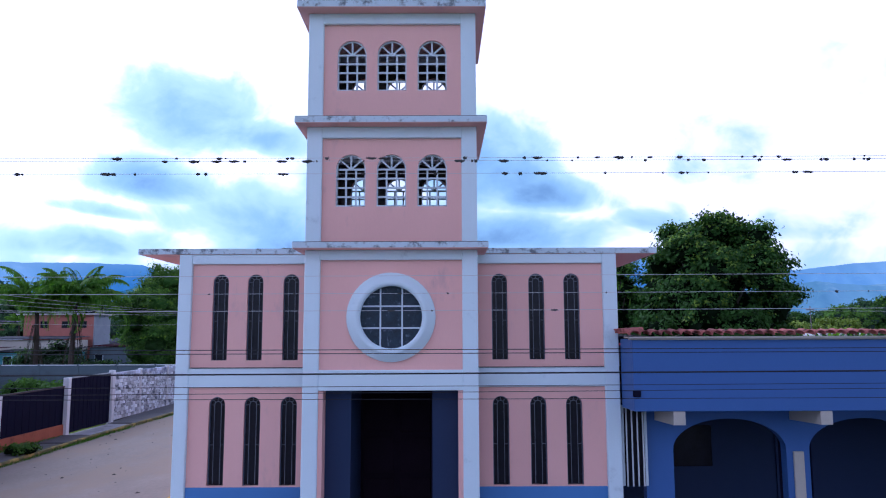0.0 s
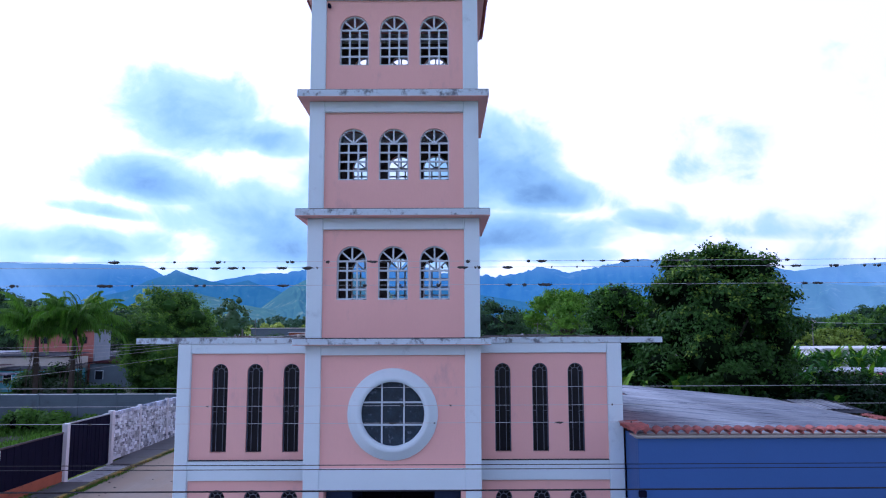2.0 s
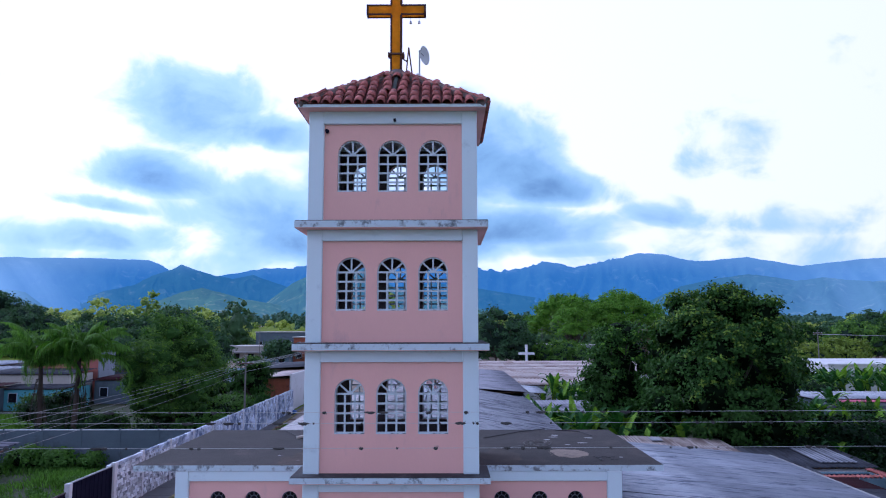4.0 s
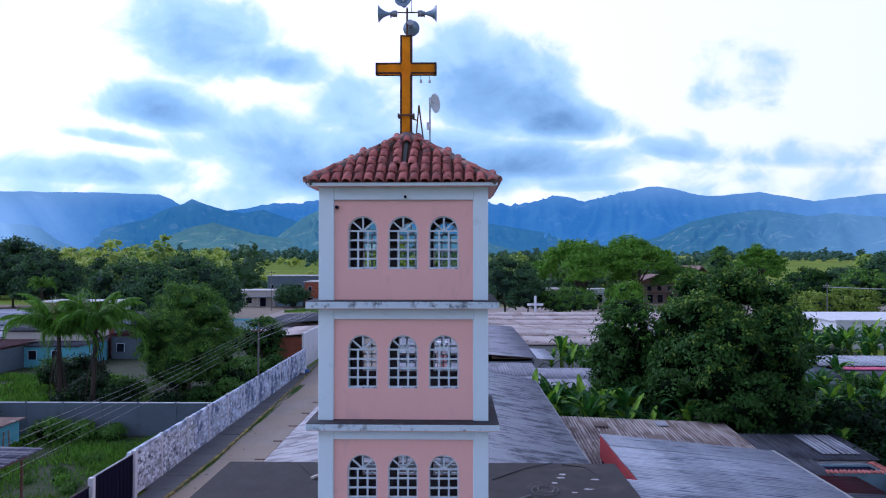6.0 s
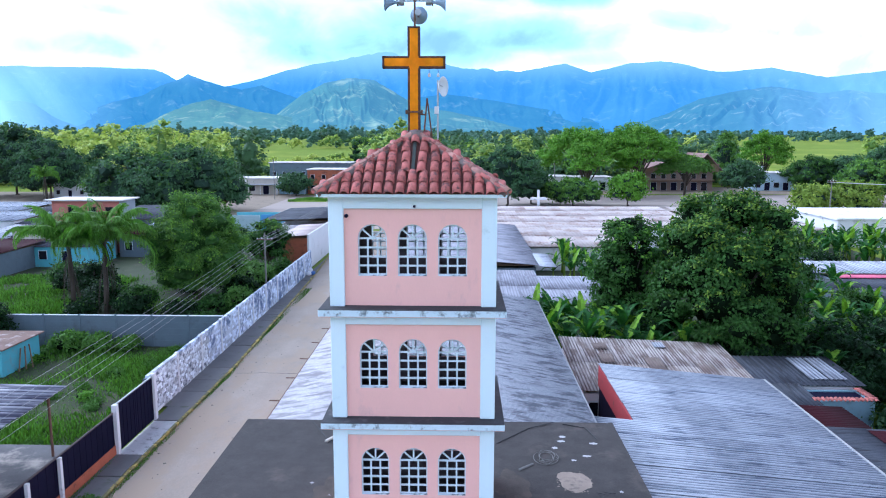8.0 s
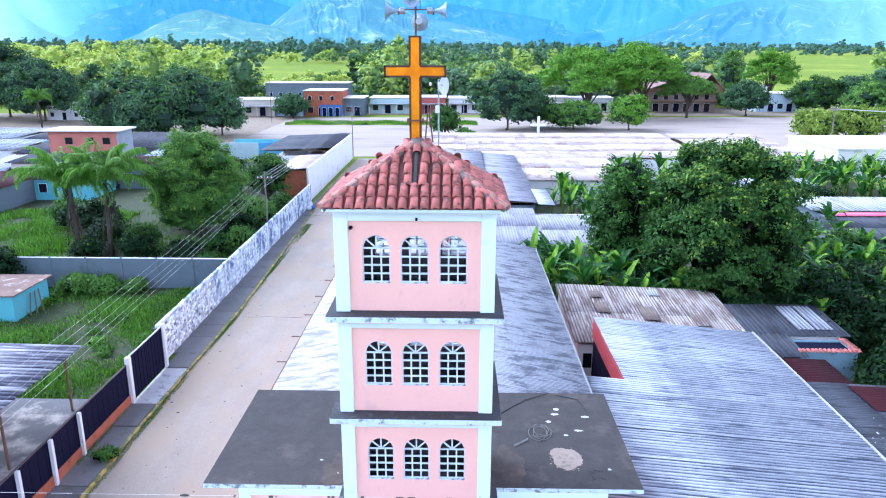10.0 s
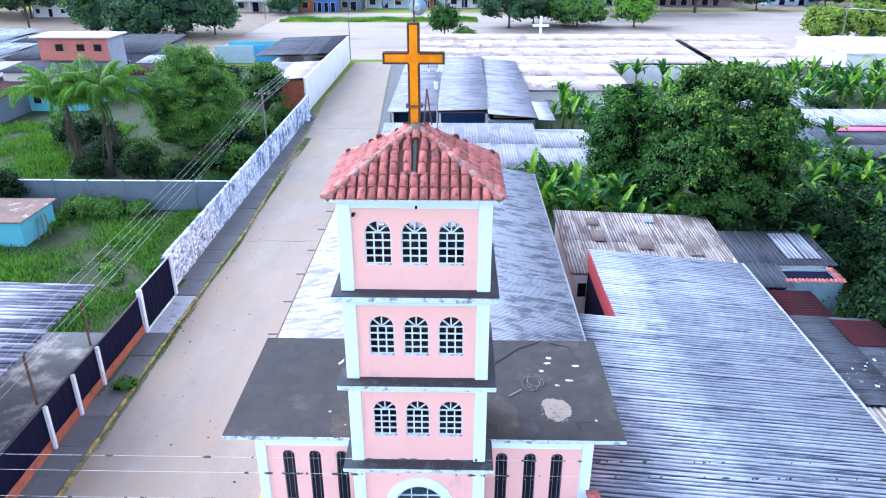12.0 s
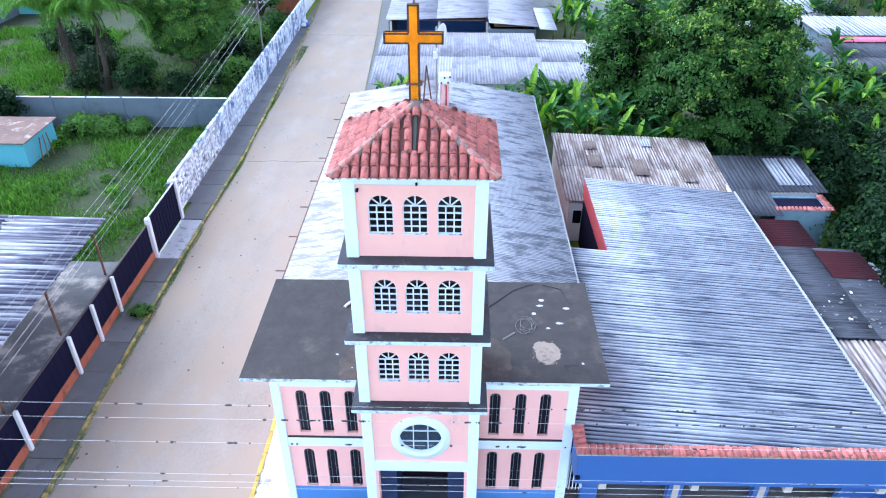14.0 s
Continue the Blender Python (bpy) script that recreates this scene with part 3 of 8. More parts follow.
kerb_run(lambda y: -6.78, -8.3, 7, 1.2, 0.13, label="yellow kerb beside the church", paint=KERB_BRIGHT)


def pavement_slabs():
    """Pavement on the far side of the street: worn slabs, one pale driveway apron at the gate."""
    walk_way = thing("pavement", "dark worn pavement slabs with weeds in the joints", "pavement", kind="structure")
    rnd = random.Random(8)
    y = -6.0
    while y < 100:
        n = rnd.choice((2.2, 2.6, 3.0))
        if 17.9 < y + n and y < 18.2:
            n = max(0.8, 18.2 - y)
        if abs(y - 18.2) < 0.05:
            n = 4.6
        xr, xl = left_x(y + n / 2) - 0.1, -16.72 if y < 23 else -17.25
        apron = abs(y - 18.2) < 0.05
        bm = new_box(0.015, xr - xl - 0.015, 0.015, n - 0.015, -0.1, 0.0, 0.012)
        part("paving_slab", bm, PAVE_PALE if apron else PAVE, walk_way, "pale concrete driveway slab" if apron else "", m=pose(xl, y, 0.13 + rnd.uniform(-0.015, 0.01) - (0.03 if apron else 0), rnd.uniform(-0.3, 0.3), rnd.uniform(-0.5, 0.5)))
        y += n


pavement_slabs()


def road_cracks():
    """Transverse joints and the cracks that wander off them, as dark sunk fillings."""
    rnd = random.Random(3)
    for y0, xa, xb in ((31.6, -14.6, -7.0), (64.4, -15.9, -8.3)):
        bm = bmesh.new()
        n = 26
        prev = None
        for i in range(n + 1):
            x = xa + (xb - xa) * i / n
            y = y0 + 0.18 * noise.noise((x * 0.8, y0, 0)) + rnd.uniform(-0.02, 0.02)
            w = 0.035 + 0.05 * max(0, noise.noise((x * 1.3, y0, 4.0)))
            pair = (bm.verts.new((x, y - w, 0.0245)), bm.verts.new((x, y + w, 0.0245)))
            if prev:
                bm.faces.new((prev[0], pair[0], pair[1], prev[1]))
            prev = pair
        part("road_joint", bm, mat("joint_filling", (0.15, 0.12, 0.10), 0.95, 0.2), road)


road_cracks()


strip("pavement", [(-6.9, 33), (-8.0, 64), (-9.0, 82), (-10.5, 112)], [(-5.6, 33), (-5.8, 64), (-6.0, 82), (-5.4, 112)], 0.095, PAVE, "pavement in front of the workshops", 0.13)

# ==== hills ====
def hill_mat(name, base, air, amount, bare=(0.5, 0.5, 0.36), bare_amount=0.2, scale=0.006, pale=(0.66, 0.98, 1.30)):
    """Wooded hillside with bare slopes, far off; the haze before it is painted on as emission, paler with sun rays
    on both flanks of the valley, and turned to cloud colour where the high crests meet the cloud."""
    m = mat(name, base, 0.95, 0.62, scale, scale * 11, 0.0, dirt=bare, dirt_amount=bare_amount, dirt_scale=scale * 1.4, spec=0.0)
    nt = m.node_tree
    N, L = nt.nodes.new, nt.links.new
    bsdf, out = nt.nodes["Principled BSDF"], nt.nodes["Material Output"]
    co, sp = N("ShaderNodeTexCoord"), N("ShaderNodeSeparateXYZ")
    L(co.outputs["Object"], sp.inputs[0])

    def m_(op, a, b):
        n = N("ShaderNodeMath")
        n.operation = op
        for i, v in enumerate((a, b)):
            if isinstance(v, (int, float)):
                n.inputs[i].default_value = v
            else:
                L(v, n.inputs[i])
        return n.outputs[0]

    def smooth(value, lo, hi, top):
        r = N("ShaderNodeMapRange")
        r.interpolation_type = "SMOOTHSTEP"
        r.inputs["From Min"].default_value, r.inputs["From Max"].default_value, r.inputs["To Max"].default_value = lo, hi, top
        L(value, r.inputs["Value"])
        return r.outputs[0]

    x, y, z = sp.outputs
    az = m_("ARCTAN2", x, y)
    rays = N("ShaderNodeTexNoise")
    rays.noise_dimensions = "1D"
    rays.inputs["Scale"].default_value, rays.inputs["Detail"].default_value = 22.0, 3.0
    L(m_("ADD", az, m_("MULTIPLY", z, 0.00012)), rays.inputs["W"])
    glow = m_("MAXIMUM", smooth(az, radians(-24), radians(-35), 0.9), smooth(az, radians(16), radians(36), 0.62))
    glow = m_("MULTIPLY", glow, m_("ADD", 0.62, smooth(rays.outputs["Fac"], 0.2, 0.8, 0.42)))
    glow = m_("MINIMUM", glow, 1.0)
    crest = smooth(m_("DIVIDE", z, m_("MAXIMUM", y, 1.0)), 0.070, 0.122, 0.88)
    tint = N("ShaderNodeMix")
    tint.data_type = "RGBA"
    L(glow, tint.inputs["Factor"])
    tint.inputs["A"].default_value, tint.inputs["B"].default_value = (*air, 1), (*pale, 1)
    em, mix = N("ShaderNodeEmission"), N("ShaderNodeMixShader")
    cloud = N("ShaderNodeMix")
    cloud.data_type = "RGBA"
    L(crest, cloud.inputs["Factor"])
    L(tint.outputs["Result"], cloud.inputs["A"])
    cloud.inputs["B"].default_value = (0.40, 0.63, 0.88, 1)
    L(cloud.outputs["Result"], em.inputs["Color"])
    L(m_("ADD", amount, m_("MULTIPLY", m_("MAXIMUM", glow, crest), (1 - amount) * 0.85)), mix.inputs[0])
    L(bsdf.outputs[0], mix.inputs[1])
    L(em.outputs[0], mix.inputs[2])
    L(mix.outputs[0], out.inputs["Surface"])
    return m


def ridge(name, dist, crest, depth, material, seed, label, az0, az1, n=600, rows=64, rough=0.5, fine=0.10):
    """A mountain range as a relief with branching spurs: crest gives (azimuth, elevation) in degrees from the church."""
    ca, ce = [c[0] for c in crest], [c[1] for c in crest]
    verts, faces = [], []

    def ridged(x, y, s):
        return 1 - 2.4 * abs(noise.noise((x, y, s)))

    for j in range(rows + 1):
        f = j / rows            # 0 at the foot, 1 at the crest
        for i in range(n + 1):
            a = az0 + (az1 - az0) * i / n
            e = float(np.interp(a, ca, ce)) + fine * noise.noise((a * 0.9, seed, 1.0)) + fine * 0.6 * noise.noise((a * 3.1, seed, 4.0)) + fine * 0.3 * noise.noise((a * 9, seed, 7.0))
            h = 16 + dist * math.tan(radians(max(e, 0.2)))
            ar = radians(a)
            d = dist - depth * (1 - f)
            # spurs run down the slope and fork towards the foot
            w = a + 1.6 * noise.noise((a * 0.3, f * 1.7, seed + 3)) + 0.5 * noise.noise((a * 1.1, f * 4, seed + 5))
            s = 0.52 * ridged(w * 0.32, f * 0.5, seed) + 0.30 * ridged(w * 0.85, f * 1.1, seed + 11) + 0.18 * ridged(w * 2.3, f * 2.6, seed + 17)
            carve = min(1.0, max(0.0, 0.62 - 0.75 * s))
            z = h * f ** 0.92 * (1 - rough * carve * (1 - f ** 4))
            verts.append((math.sin(ar) * d, math.cos(ar) * d, max(z, 14) if j else -3))
    for j in range(rows):
        for i in range(n):
            k = j * (n + 1) + i
            faces.append((k, k + 1, k + n + 2, k + n + 1))
    me = bpy.data.meshes.new(name)
    me.from_pydata(verts, [], faces)
    me.materials.append(material)
    me.shade_smooth()
    return part(name, me, None, kind="structure", label=label)


# the second colour is haze, glowing in the hill surface itself
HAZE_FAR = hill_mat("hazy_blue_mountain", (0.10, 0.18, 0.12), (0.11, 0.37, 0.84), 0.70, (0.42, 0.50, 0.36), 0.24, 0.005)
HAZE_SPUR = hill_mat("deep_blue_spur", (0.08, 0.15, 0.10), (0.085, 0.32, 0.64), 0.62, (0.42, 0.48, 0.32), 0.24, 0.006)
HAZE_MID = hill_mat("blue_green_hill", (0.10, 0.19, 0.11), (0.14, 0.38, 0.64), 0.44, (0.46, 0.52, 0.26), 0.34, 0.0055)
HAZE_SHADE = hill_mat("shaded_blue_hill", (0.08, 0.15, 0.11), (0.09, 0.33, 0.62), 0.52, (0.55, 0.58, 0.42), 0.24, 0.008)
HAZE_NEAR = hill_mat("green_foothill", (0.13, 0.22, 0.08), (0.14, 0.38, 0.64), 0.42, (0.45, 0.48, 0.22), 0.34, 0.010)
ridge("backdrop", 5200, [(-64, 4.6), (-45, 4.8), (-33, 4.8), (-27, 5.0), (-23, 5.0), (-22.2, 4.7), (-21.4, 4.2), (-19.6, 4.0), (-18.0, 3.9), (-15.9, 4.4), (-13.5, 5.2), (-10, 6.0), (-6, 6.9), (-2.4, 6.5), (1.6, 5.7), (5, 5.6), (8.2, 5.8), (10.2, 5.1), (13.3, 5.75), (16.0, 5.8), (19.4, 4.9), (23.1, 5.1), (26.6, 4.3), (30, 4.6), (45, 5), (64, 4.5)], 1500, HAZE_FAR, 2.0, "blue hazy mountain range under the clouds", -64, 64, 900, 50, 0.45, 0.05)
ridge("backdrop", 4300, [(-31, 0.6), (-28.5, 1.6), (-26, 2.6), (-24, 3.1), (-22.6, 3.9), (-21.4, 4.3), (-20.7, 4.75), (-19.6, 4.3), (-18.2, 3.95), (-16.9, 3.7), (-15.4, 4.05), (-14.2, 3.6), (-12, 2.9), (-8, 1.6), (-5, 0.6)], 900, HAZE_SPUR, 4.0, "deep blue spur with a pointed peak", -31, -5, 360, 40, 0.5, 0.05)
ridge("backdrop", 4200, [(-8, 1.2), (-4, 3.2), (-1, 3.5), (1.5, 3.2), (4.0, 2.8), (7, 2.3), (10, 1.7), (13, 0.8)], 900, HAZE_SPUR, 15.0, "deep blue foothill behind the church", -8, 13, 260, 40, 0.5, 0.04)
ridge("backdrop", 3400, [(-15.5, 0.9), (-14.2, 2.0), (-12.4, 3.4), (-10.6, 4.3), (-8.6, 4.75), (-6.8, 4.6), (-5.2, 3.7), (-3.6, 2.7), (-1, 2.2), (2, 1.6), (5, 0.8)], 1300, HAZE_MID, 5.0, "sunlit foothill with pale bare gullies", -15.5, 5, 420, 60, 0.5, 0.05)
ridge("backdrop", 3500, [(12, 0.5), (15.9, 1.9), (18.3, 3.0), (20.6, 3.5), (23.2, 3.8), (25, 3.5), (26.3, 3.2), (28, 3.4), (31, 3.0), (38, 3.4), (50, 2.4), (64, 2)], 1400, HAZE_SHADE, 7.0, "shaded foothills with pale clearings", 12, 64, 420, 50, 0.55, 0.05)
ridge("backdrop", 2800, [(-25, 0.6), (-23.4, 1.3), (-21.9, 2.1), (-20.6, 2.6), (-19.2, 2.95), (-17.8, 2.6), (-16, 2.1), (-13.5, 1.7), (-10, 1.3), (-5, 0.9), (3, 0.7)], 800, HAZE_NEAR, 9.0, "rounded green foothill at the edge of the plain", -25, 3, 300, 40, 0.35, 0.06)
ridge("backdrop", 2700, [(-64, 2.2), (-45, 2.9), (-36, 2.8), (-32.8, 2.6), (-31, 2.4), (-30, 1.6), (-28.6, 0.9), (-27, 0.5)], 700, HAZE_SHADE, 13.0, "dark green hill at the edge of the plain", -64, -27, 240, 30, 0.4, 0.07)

# ==== church ====
church = thing("church", "pink and pale blue church with a tall square bell tower", "church")
TW, TD = 1.95, 2.88           # tower half width, depth
PANELS = [(4.02, 6.475), (6.86, 9.30), (9.74, 12.045), (12.49, 14.79)]
LEDGES = [(6.70, 6.855), (9.56, 9.73), (12.30, 12.48)]


def front_at(y_front):
    return lambda u, d, w: (u, y_front + d, w)


def back_at(y_back):
    return lambda u, d, w: (-u, y_back - d, w)


def right_at(x_right, y_mid):
    return lambda u, d, w: (x_right - d, y_mid + u, w)


def left_at(x_left, y_mid):
    return lambda u, d, w: (x_left + d, y_mid - u, w)


def bar(bm, a, b, w, t):
    """A flat bar in the plane u, w from a to b: w wide, t deep."""
    a, b = Vector((a[0], 0, a[1])), Vector((b[0], 0, b[1]))
    d = (b - a).normalized()
    s = Vector((-d.z, 0, d.x)) * (w / 2)
    ps = [a - s, b - s, b + s, a + s]
    lo, hi = [bm.verts.new(p + Vector((0, -t / 2, 0))) for p in ps], [bm.verts.new(p + Vector((0, t / 2, 0))) for p in ps]
    bm.faces.new(lo)
    bm.faces.new(hi[::-1])
    for i in range(4):
        bm.faces.new((lo[i], hi[i], hi[(i + 1) % 4], lo[(i + 1) % 4]))


def arch_frame(bm, half, height, w, t, n=14):
    """A band that follows the inside of an arched opening; origin at the middle of the sill."""
    spring = height - half
    path = [(-half, 0), (-half, spring)] + [(-half * math.cos(math.pi * i / n), spring + half * math.sin(math.pi * i / n)) for i in range(1, n)] + [(half, spring), (half, 0)]
    inner = [(x * (half - w) / half, z if z <= spring else spring + (z - spring) * (half - w) / half) for x, z in path]
    rings = []
    for (x, z), (xi, zi) in zip(path, inner):
        rings.append([bm.verts.new(p) for p in ((x, -t / 2, z), (xi, -t / 2, zi), (xi, t / 2, zi), (x, t / 2, z))])
    for a, b in zip(rings, rings[1:]):
        for k in range(4):
            bm.faces.new((a[k], a[(k + 1) % 4], b[(k + 1) % 4], b[k]))


WH, WHALF = 1.22, 0.342   # tower window


def tower_window_meshes():
    made = {}
    bm = bmesh.new()
    arch_frame(bm, WHALF, WH, 0.03, 0.05)
    made["window_frame"] = mesh_of(bm, GRILLE, "window_frame")
    spring = WH - WHALF
    bm = bmesh.new()
    for u in (-WHALF / 3, WHALF / 3):
        bar(bm, (u, 0), (u, spring), 0.042, 0.03)
    made["mullion"] = mesh_of(bm, GRILLE, "mullion")
    bm = bmesh.new()
    for i in range(5):
        z = 0.02 + (spring - 0.02) * i / 4
        bar(bm, (-WHALF, z), (WHALF, z), 0.042, 0.034)
    made["crossbar"] = mesh_of(bm, GRILLE, "crossbar")
    bm = bmesh.new()
    for a in (42, 90, 138):
        bar(bm, (0.03 * math.cos(radians(a)), spring + 0.02), (WHALF * math.cos(radians(a)), spring + WHALF * math.sin(radians(a))), 0.038, 0.032)
    made["fan_bar"] = mesh_of(bm, GRILLE, "fan_bar")
    bm = bmesh.new()
    box(bm, -WHALF + 0.005, WHALF - 0.005, -0.076, 0.05, -0.002, 0.02, 0.004)
    made["sill"] = mesh_of(bm, LEDGE_EDGE, "sill")
    return made


def build_tower():
    put_all = ((front_at(0.09), TW - 0.35), (back_at(TD - 0.09), TW - 0.35), (right_at(TW - 0.09, TD / 2), TD / 2 - 0.35), (left_at(-TW + 0.09, TD / 2), TD / 2 - 0.35))
    turns = (pose(0, 0.17, 0), pose(0, TD - 0.17, 0, 0, 0, 180), pose(TW - 0.17, TD / 2, 0, 0, 0, 90), pose(-TW + 0.17, TD / 2, 0, 0, 0, -90))
    wins = tower_window_meshes()
    for (z0, z1) in PANELS[1:]:
        bottom = z1 - 0.37 - WH
        for (put, half), turn in zip(put_all, turns):
            cs = [-0.945, -0.01, 0.93] if half > 1.55 else [-0.46, 0.46]
            ops = [(c, WHALF, (lambda x: bottom), arch_top(c, WHALF, bottom + WH - WHALF)) for c in cs]
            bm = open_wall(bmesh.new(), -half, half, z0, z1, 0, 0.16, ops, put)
            # inner faces take the dark grey painted for room shade
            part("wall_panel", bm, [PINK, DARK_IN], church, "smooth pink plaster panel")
            for c in cs:
                w = part("window", wins["window_frame"], None, church, "arched window with a pale metal grille", m=turn @ pose(c, 0, bottom))
                for k in ("mullion", "crossbar", "fan_bar", "sill"):
                    part(k, wins[k], None, w)
    # beams over the panels, and corner posts, storey by storey
    tops = [LEDGES[0][0], LEDGES[1][0], LEDGES[2][0], 15.12]
    for (z0, z1), top in zip(PANELS, tops):
        bm = bmesh.new()
        box(bm, -TW + 0.35, TW - 0.35, 0, 0.25, z1, top, 0.012)
        part("beam", bm, WHITE, church)
        part("beam", new_box(-TW + 0.35, TW - 0.35, TD - 0.25, TD, z1, top, 0.012), WHITE, church)
        for s in (-1, 1):
            xa, xb = sorted((s * TW, s * (TW - 0.25)))
            part("beam", new_box(xa, xb, 0.35, TD - 0.35, z1, top, 0.012), WHITE, church)
    for k, ((z0, z1), top) in enumerate(zip(PANELS, tops)):
        low = 0.0 if k == 0 else LEDGES[k - 1][1]
        for sx in (-1, 1):
            for y0, y1 in ((0, 0.35), (TD - 0.35, TD)):
                xa, xb = sorted((sx * TW, sx * (TW - 0.35)))
                part("pilaster", new_box(xa, xb, y0, y1, low, top, 0.015), WHITE, church, "pale blue corner pilaster")
    for (z0, z1) in LEDGES:
        bm = bmesh.new()
        box(bm, -2.18, 2.18, -0.33, TD + 0.33, z0, z1, 0.015)
        for f in bm.faces:
            f.material_index = 1 if f.normal.z > 0.7 else 2 if f.normal.z < -0.7 else 0
        part("ledge", bm, [LEDGE_EDGE, LEDGE_TOP, PINK], church, "projecting concrete ledge, blackened on top")
    # lowest storey: round window
    rc, rr = (0.0, 5.19), 0.72
    ops = [(rc[0], rr, lambda x: rc[1] - math.sqrt(max(rr * rr - (x - rc[0]) ** 2, 0)), lambda x: rc[1] + math.sqrt(max(rr * rr - (x - rc[0]) ** 2, 0)))]
    bm = open_wall(bmesh.new(), -TW + 0.35, TW - 0.35, PANELS[0][0], PANELS[0][1], 0, 0.16, ops, front_at(0.09), n=32)
    part("wall_panel", bm, PINK, church, "pink plaster panel round the circular window")
    win = part("round_window", lathe(bmesh.new(), [(0.70, 0.10), (0.70, -0.10), (0.76, -0.13), (0.83, -0.13), (0.84, -0.10), (0.98, -0.10), (1.0, -0.06), (1.0, 0.0)], pose(rc[0], 0.09, rc[1], -90), 48), WHITE, church, "round window with a stepped pale blue ring", True)
    bm = bmesh.new()
    for k in (-1, 1):
        c = 0.245 * k
        h = math.sqrt(0.71 ** 2 - c * c)
        bar(bm, (rc[0] + c, rc[1] - h), (rc[0] + c, rc[1] + h), 0.035, 0.05)
        bar(bm, (rc[0] - h, rc[1] + c), (rc[0] + h, rc[1] + c), 0.035, 0.046)
    for v in bm.verts:
        v.co.y += 0.15
    part("glazing_bar", bm, GRILLE, win)
    for i in range(3):
        for j in range(3):
            e = (-0.71, -0.245, 0.245, 0.71)
            bm = bmesh.new()
            box(bm, rc[0] + e[i] + 0.01, rc[0] + e[i + 1] - 0.01, 0.165, 0.173, rc[1] + e[j] + 0.01, rc[1] + e[j + 1] - 0.01)
            part("pane", bm, GLASS_FIGURED, win)
    part("beam", new_box(-TW + 0.35, TW - 0.35, 0.0, 0.3, 3.57, 4.02, 0.012), WHITE, church, "pale blue band over the doorway")
    # deep doorway
    for sx in (-1, 1):
        xa, xb = sorted((sx * 1.60, sx * 1.50))
        part("reveal", new_box(xa, xb, 0.05, 0.45, 0.1, 3.57), PINK, church)
        xa, xb = sorted((sx * 1.58, sx * 0.92))
        part("reveal", new_box(xa, xb, 0.45, 2.6, 0.1, 3.57), PORCH, church, "blue porch side, painted darker as in shade")
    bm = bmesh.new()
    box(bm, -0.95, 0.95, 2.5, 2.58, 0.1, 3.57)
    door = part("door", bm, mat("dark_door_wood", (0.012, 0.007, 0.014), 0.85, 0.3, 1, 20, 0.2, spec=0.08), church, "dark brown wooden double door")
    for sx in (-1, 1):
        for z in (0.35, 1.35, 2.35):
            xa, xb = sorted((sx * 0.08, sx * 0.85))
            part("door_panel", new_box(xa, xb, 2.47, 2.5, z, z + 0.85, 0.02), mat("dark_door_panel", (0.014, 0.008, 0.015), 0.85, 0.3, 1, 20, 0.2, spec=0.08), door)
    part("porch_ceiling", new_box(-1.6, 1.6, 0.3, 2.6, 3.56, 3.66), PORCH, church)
    part("step", new_box(-1.55, 1.55, -0.45, 0.44, 0.1, 0.26, 0.02), PAVE_PALE, church)
    part("porch_floor", new_box(-1.49, 1.49, 0.445, 2.5, 0.05, 0.27), mat("blue_grey_porch_tile", (0.10, 0.115, 0.14), 0.5, 0.2, 0.9, 14, 0.15), church, "blue-grey tiled porch floor")


build_tower()


def slot_window(w, h):
    """Narrow arched window of dark glass with thin curved lead bars."""
    half = w / 2
    made = {}
    bm = bmesh.new()
    arch_frame(bm, half, h, 0.022, 0.04)
    made["window_frame"] = mesh_of(bm, mat("dark_window_frame", (0.10, 0.12, 0.17), 0.5, 0.1), "window_frame")
    bm = bmesh.new()
    n = 10
    spring = h - half
    pts = [(-half, 0)] + [(-half, spring)] + [(half * -math.cos(math.pi * i / n), spring + half * math.sin(math.pi * i / n)) for i in range(1, n)] + [(half, spring), (half, 0)]
    bm.faces.new([bm.verts.new((x * 0.99, 0.02, z)) for x, z in pts])
    made["pane"] = mesh_of(bm, GLASS_DARK, "pane")
    bm = bmesh.new()
    q = half * 0.42
    arch = [(-q, 0.02), (-q, spring)] + [(-q * math.cos(math.pi * i / 8), spring + q * math.sin(math.pi * i / 8)) for i in range(1, 8)] + [(q, spring), (q, 0.02)]
    for a, b in zip(arch, arch[1:]):
        bar(bm, a, b, 0.014, 0.016)
    for a in (45, 90, 135):
        c, s = math.cos(radians(a)), math.sin(radians(a))
        bar(bm, (q * c, spring + q * s), (half * c, spring + half * s), 0.012, 0.016)
    for z in (0.5 * spring, spring):
        bar(bm, (-half, z), (-q, z), 0.012, 0.016)
        bar(bm, (q, z), (half, z), 0.012, 0.016)
    made["lead_bar"] = mesh_of(bm, LEAD, "lead_bar")
    return made


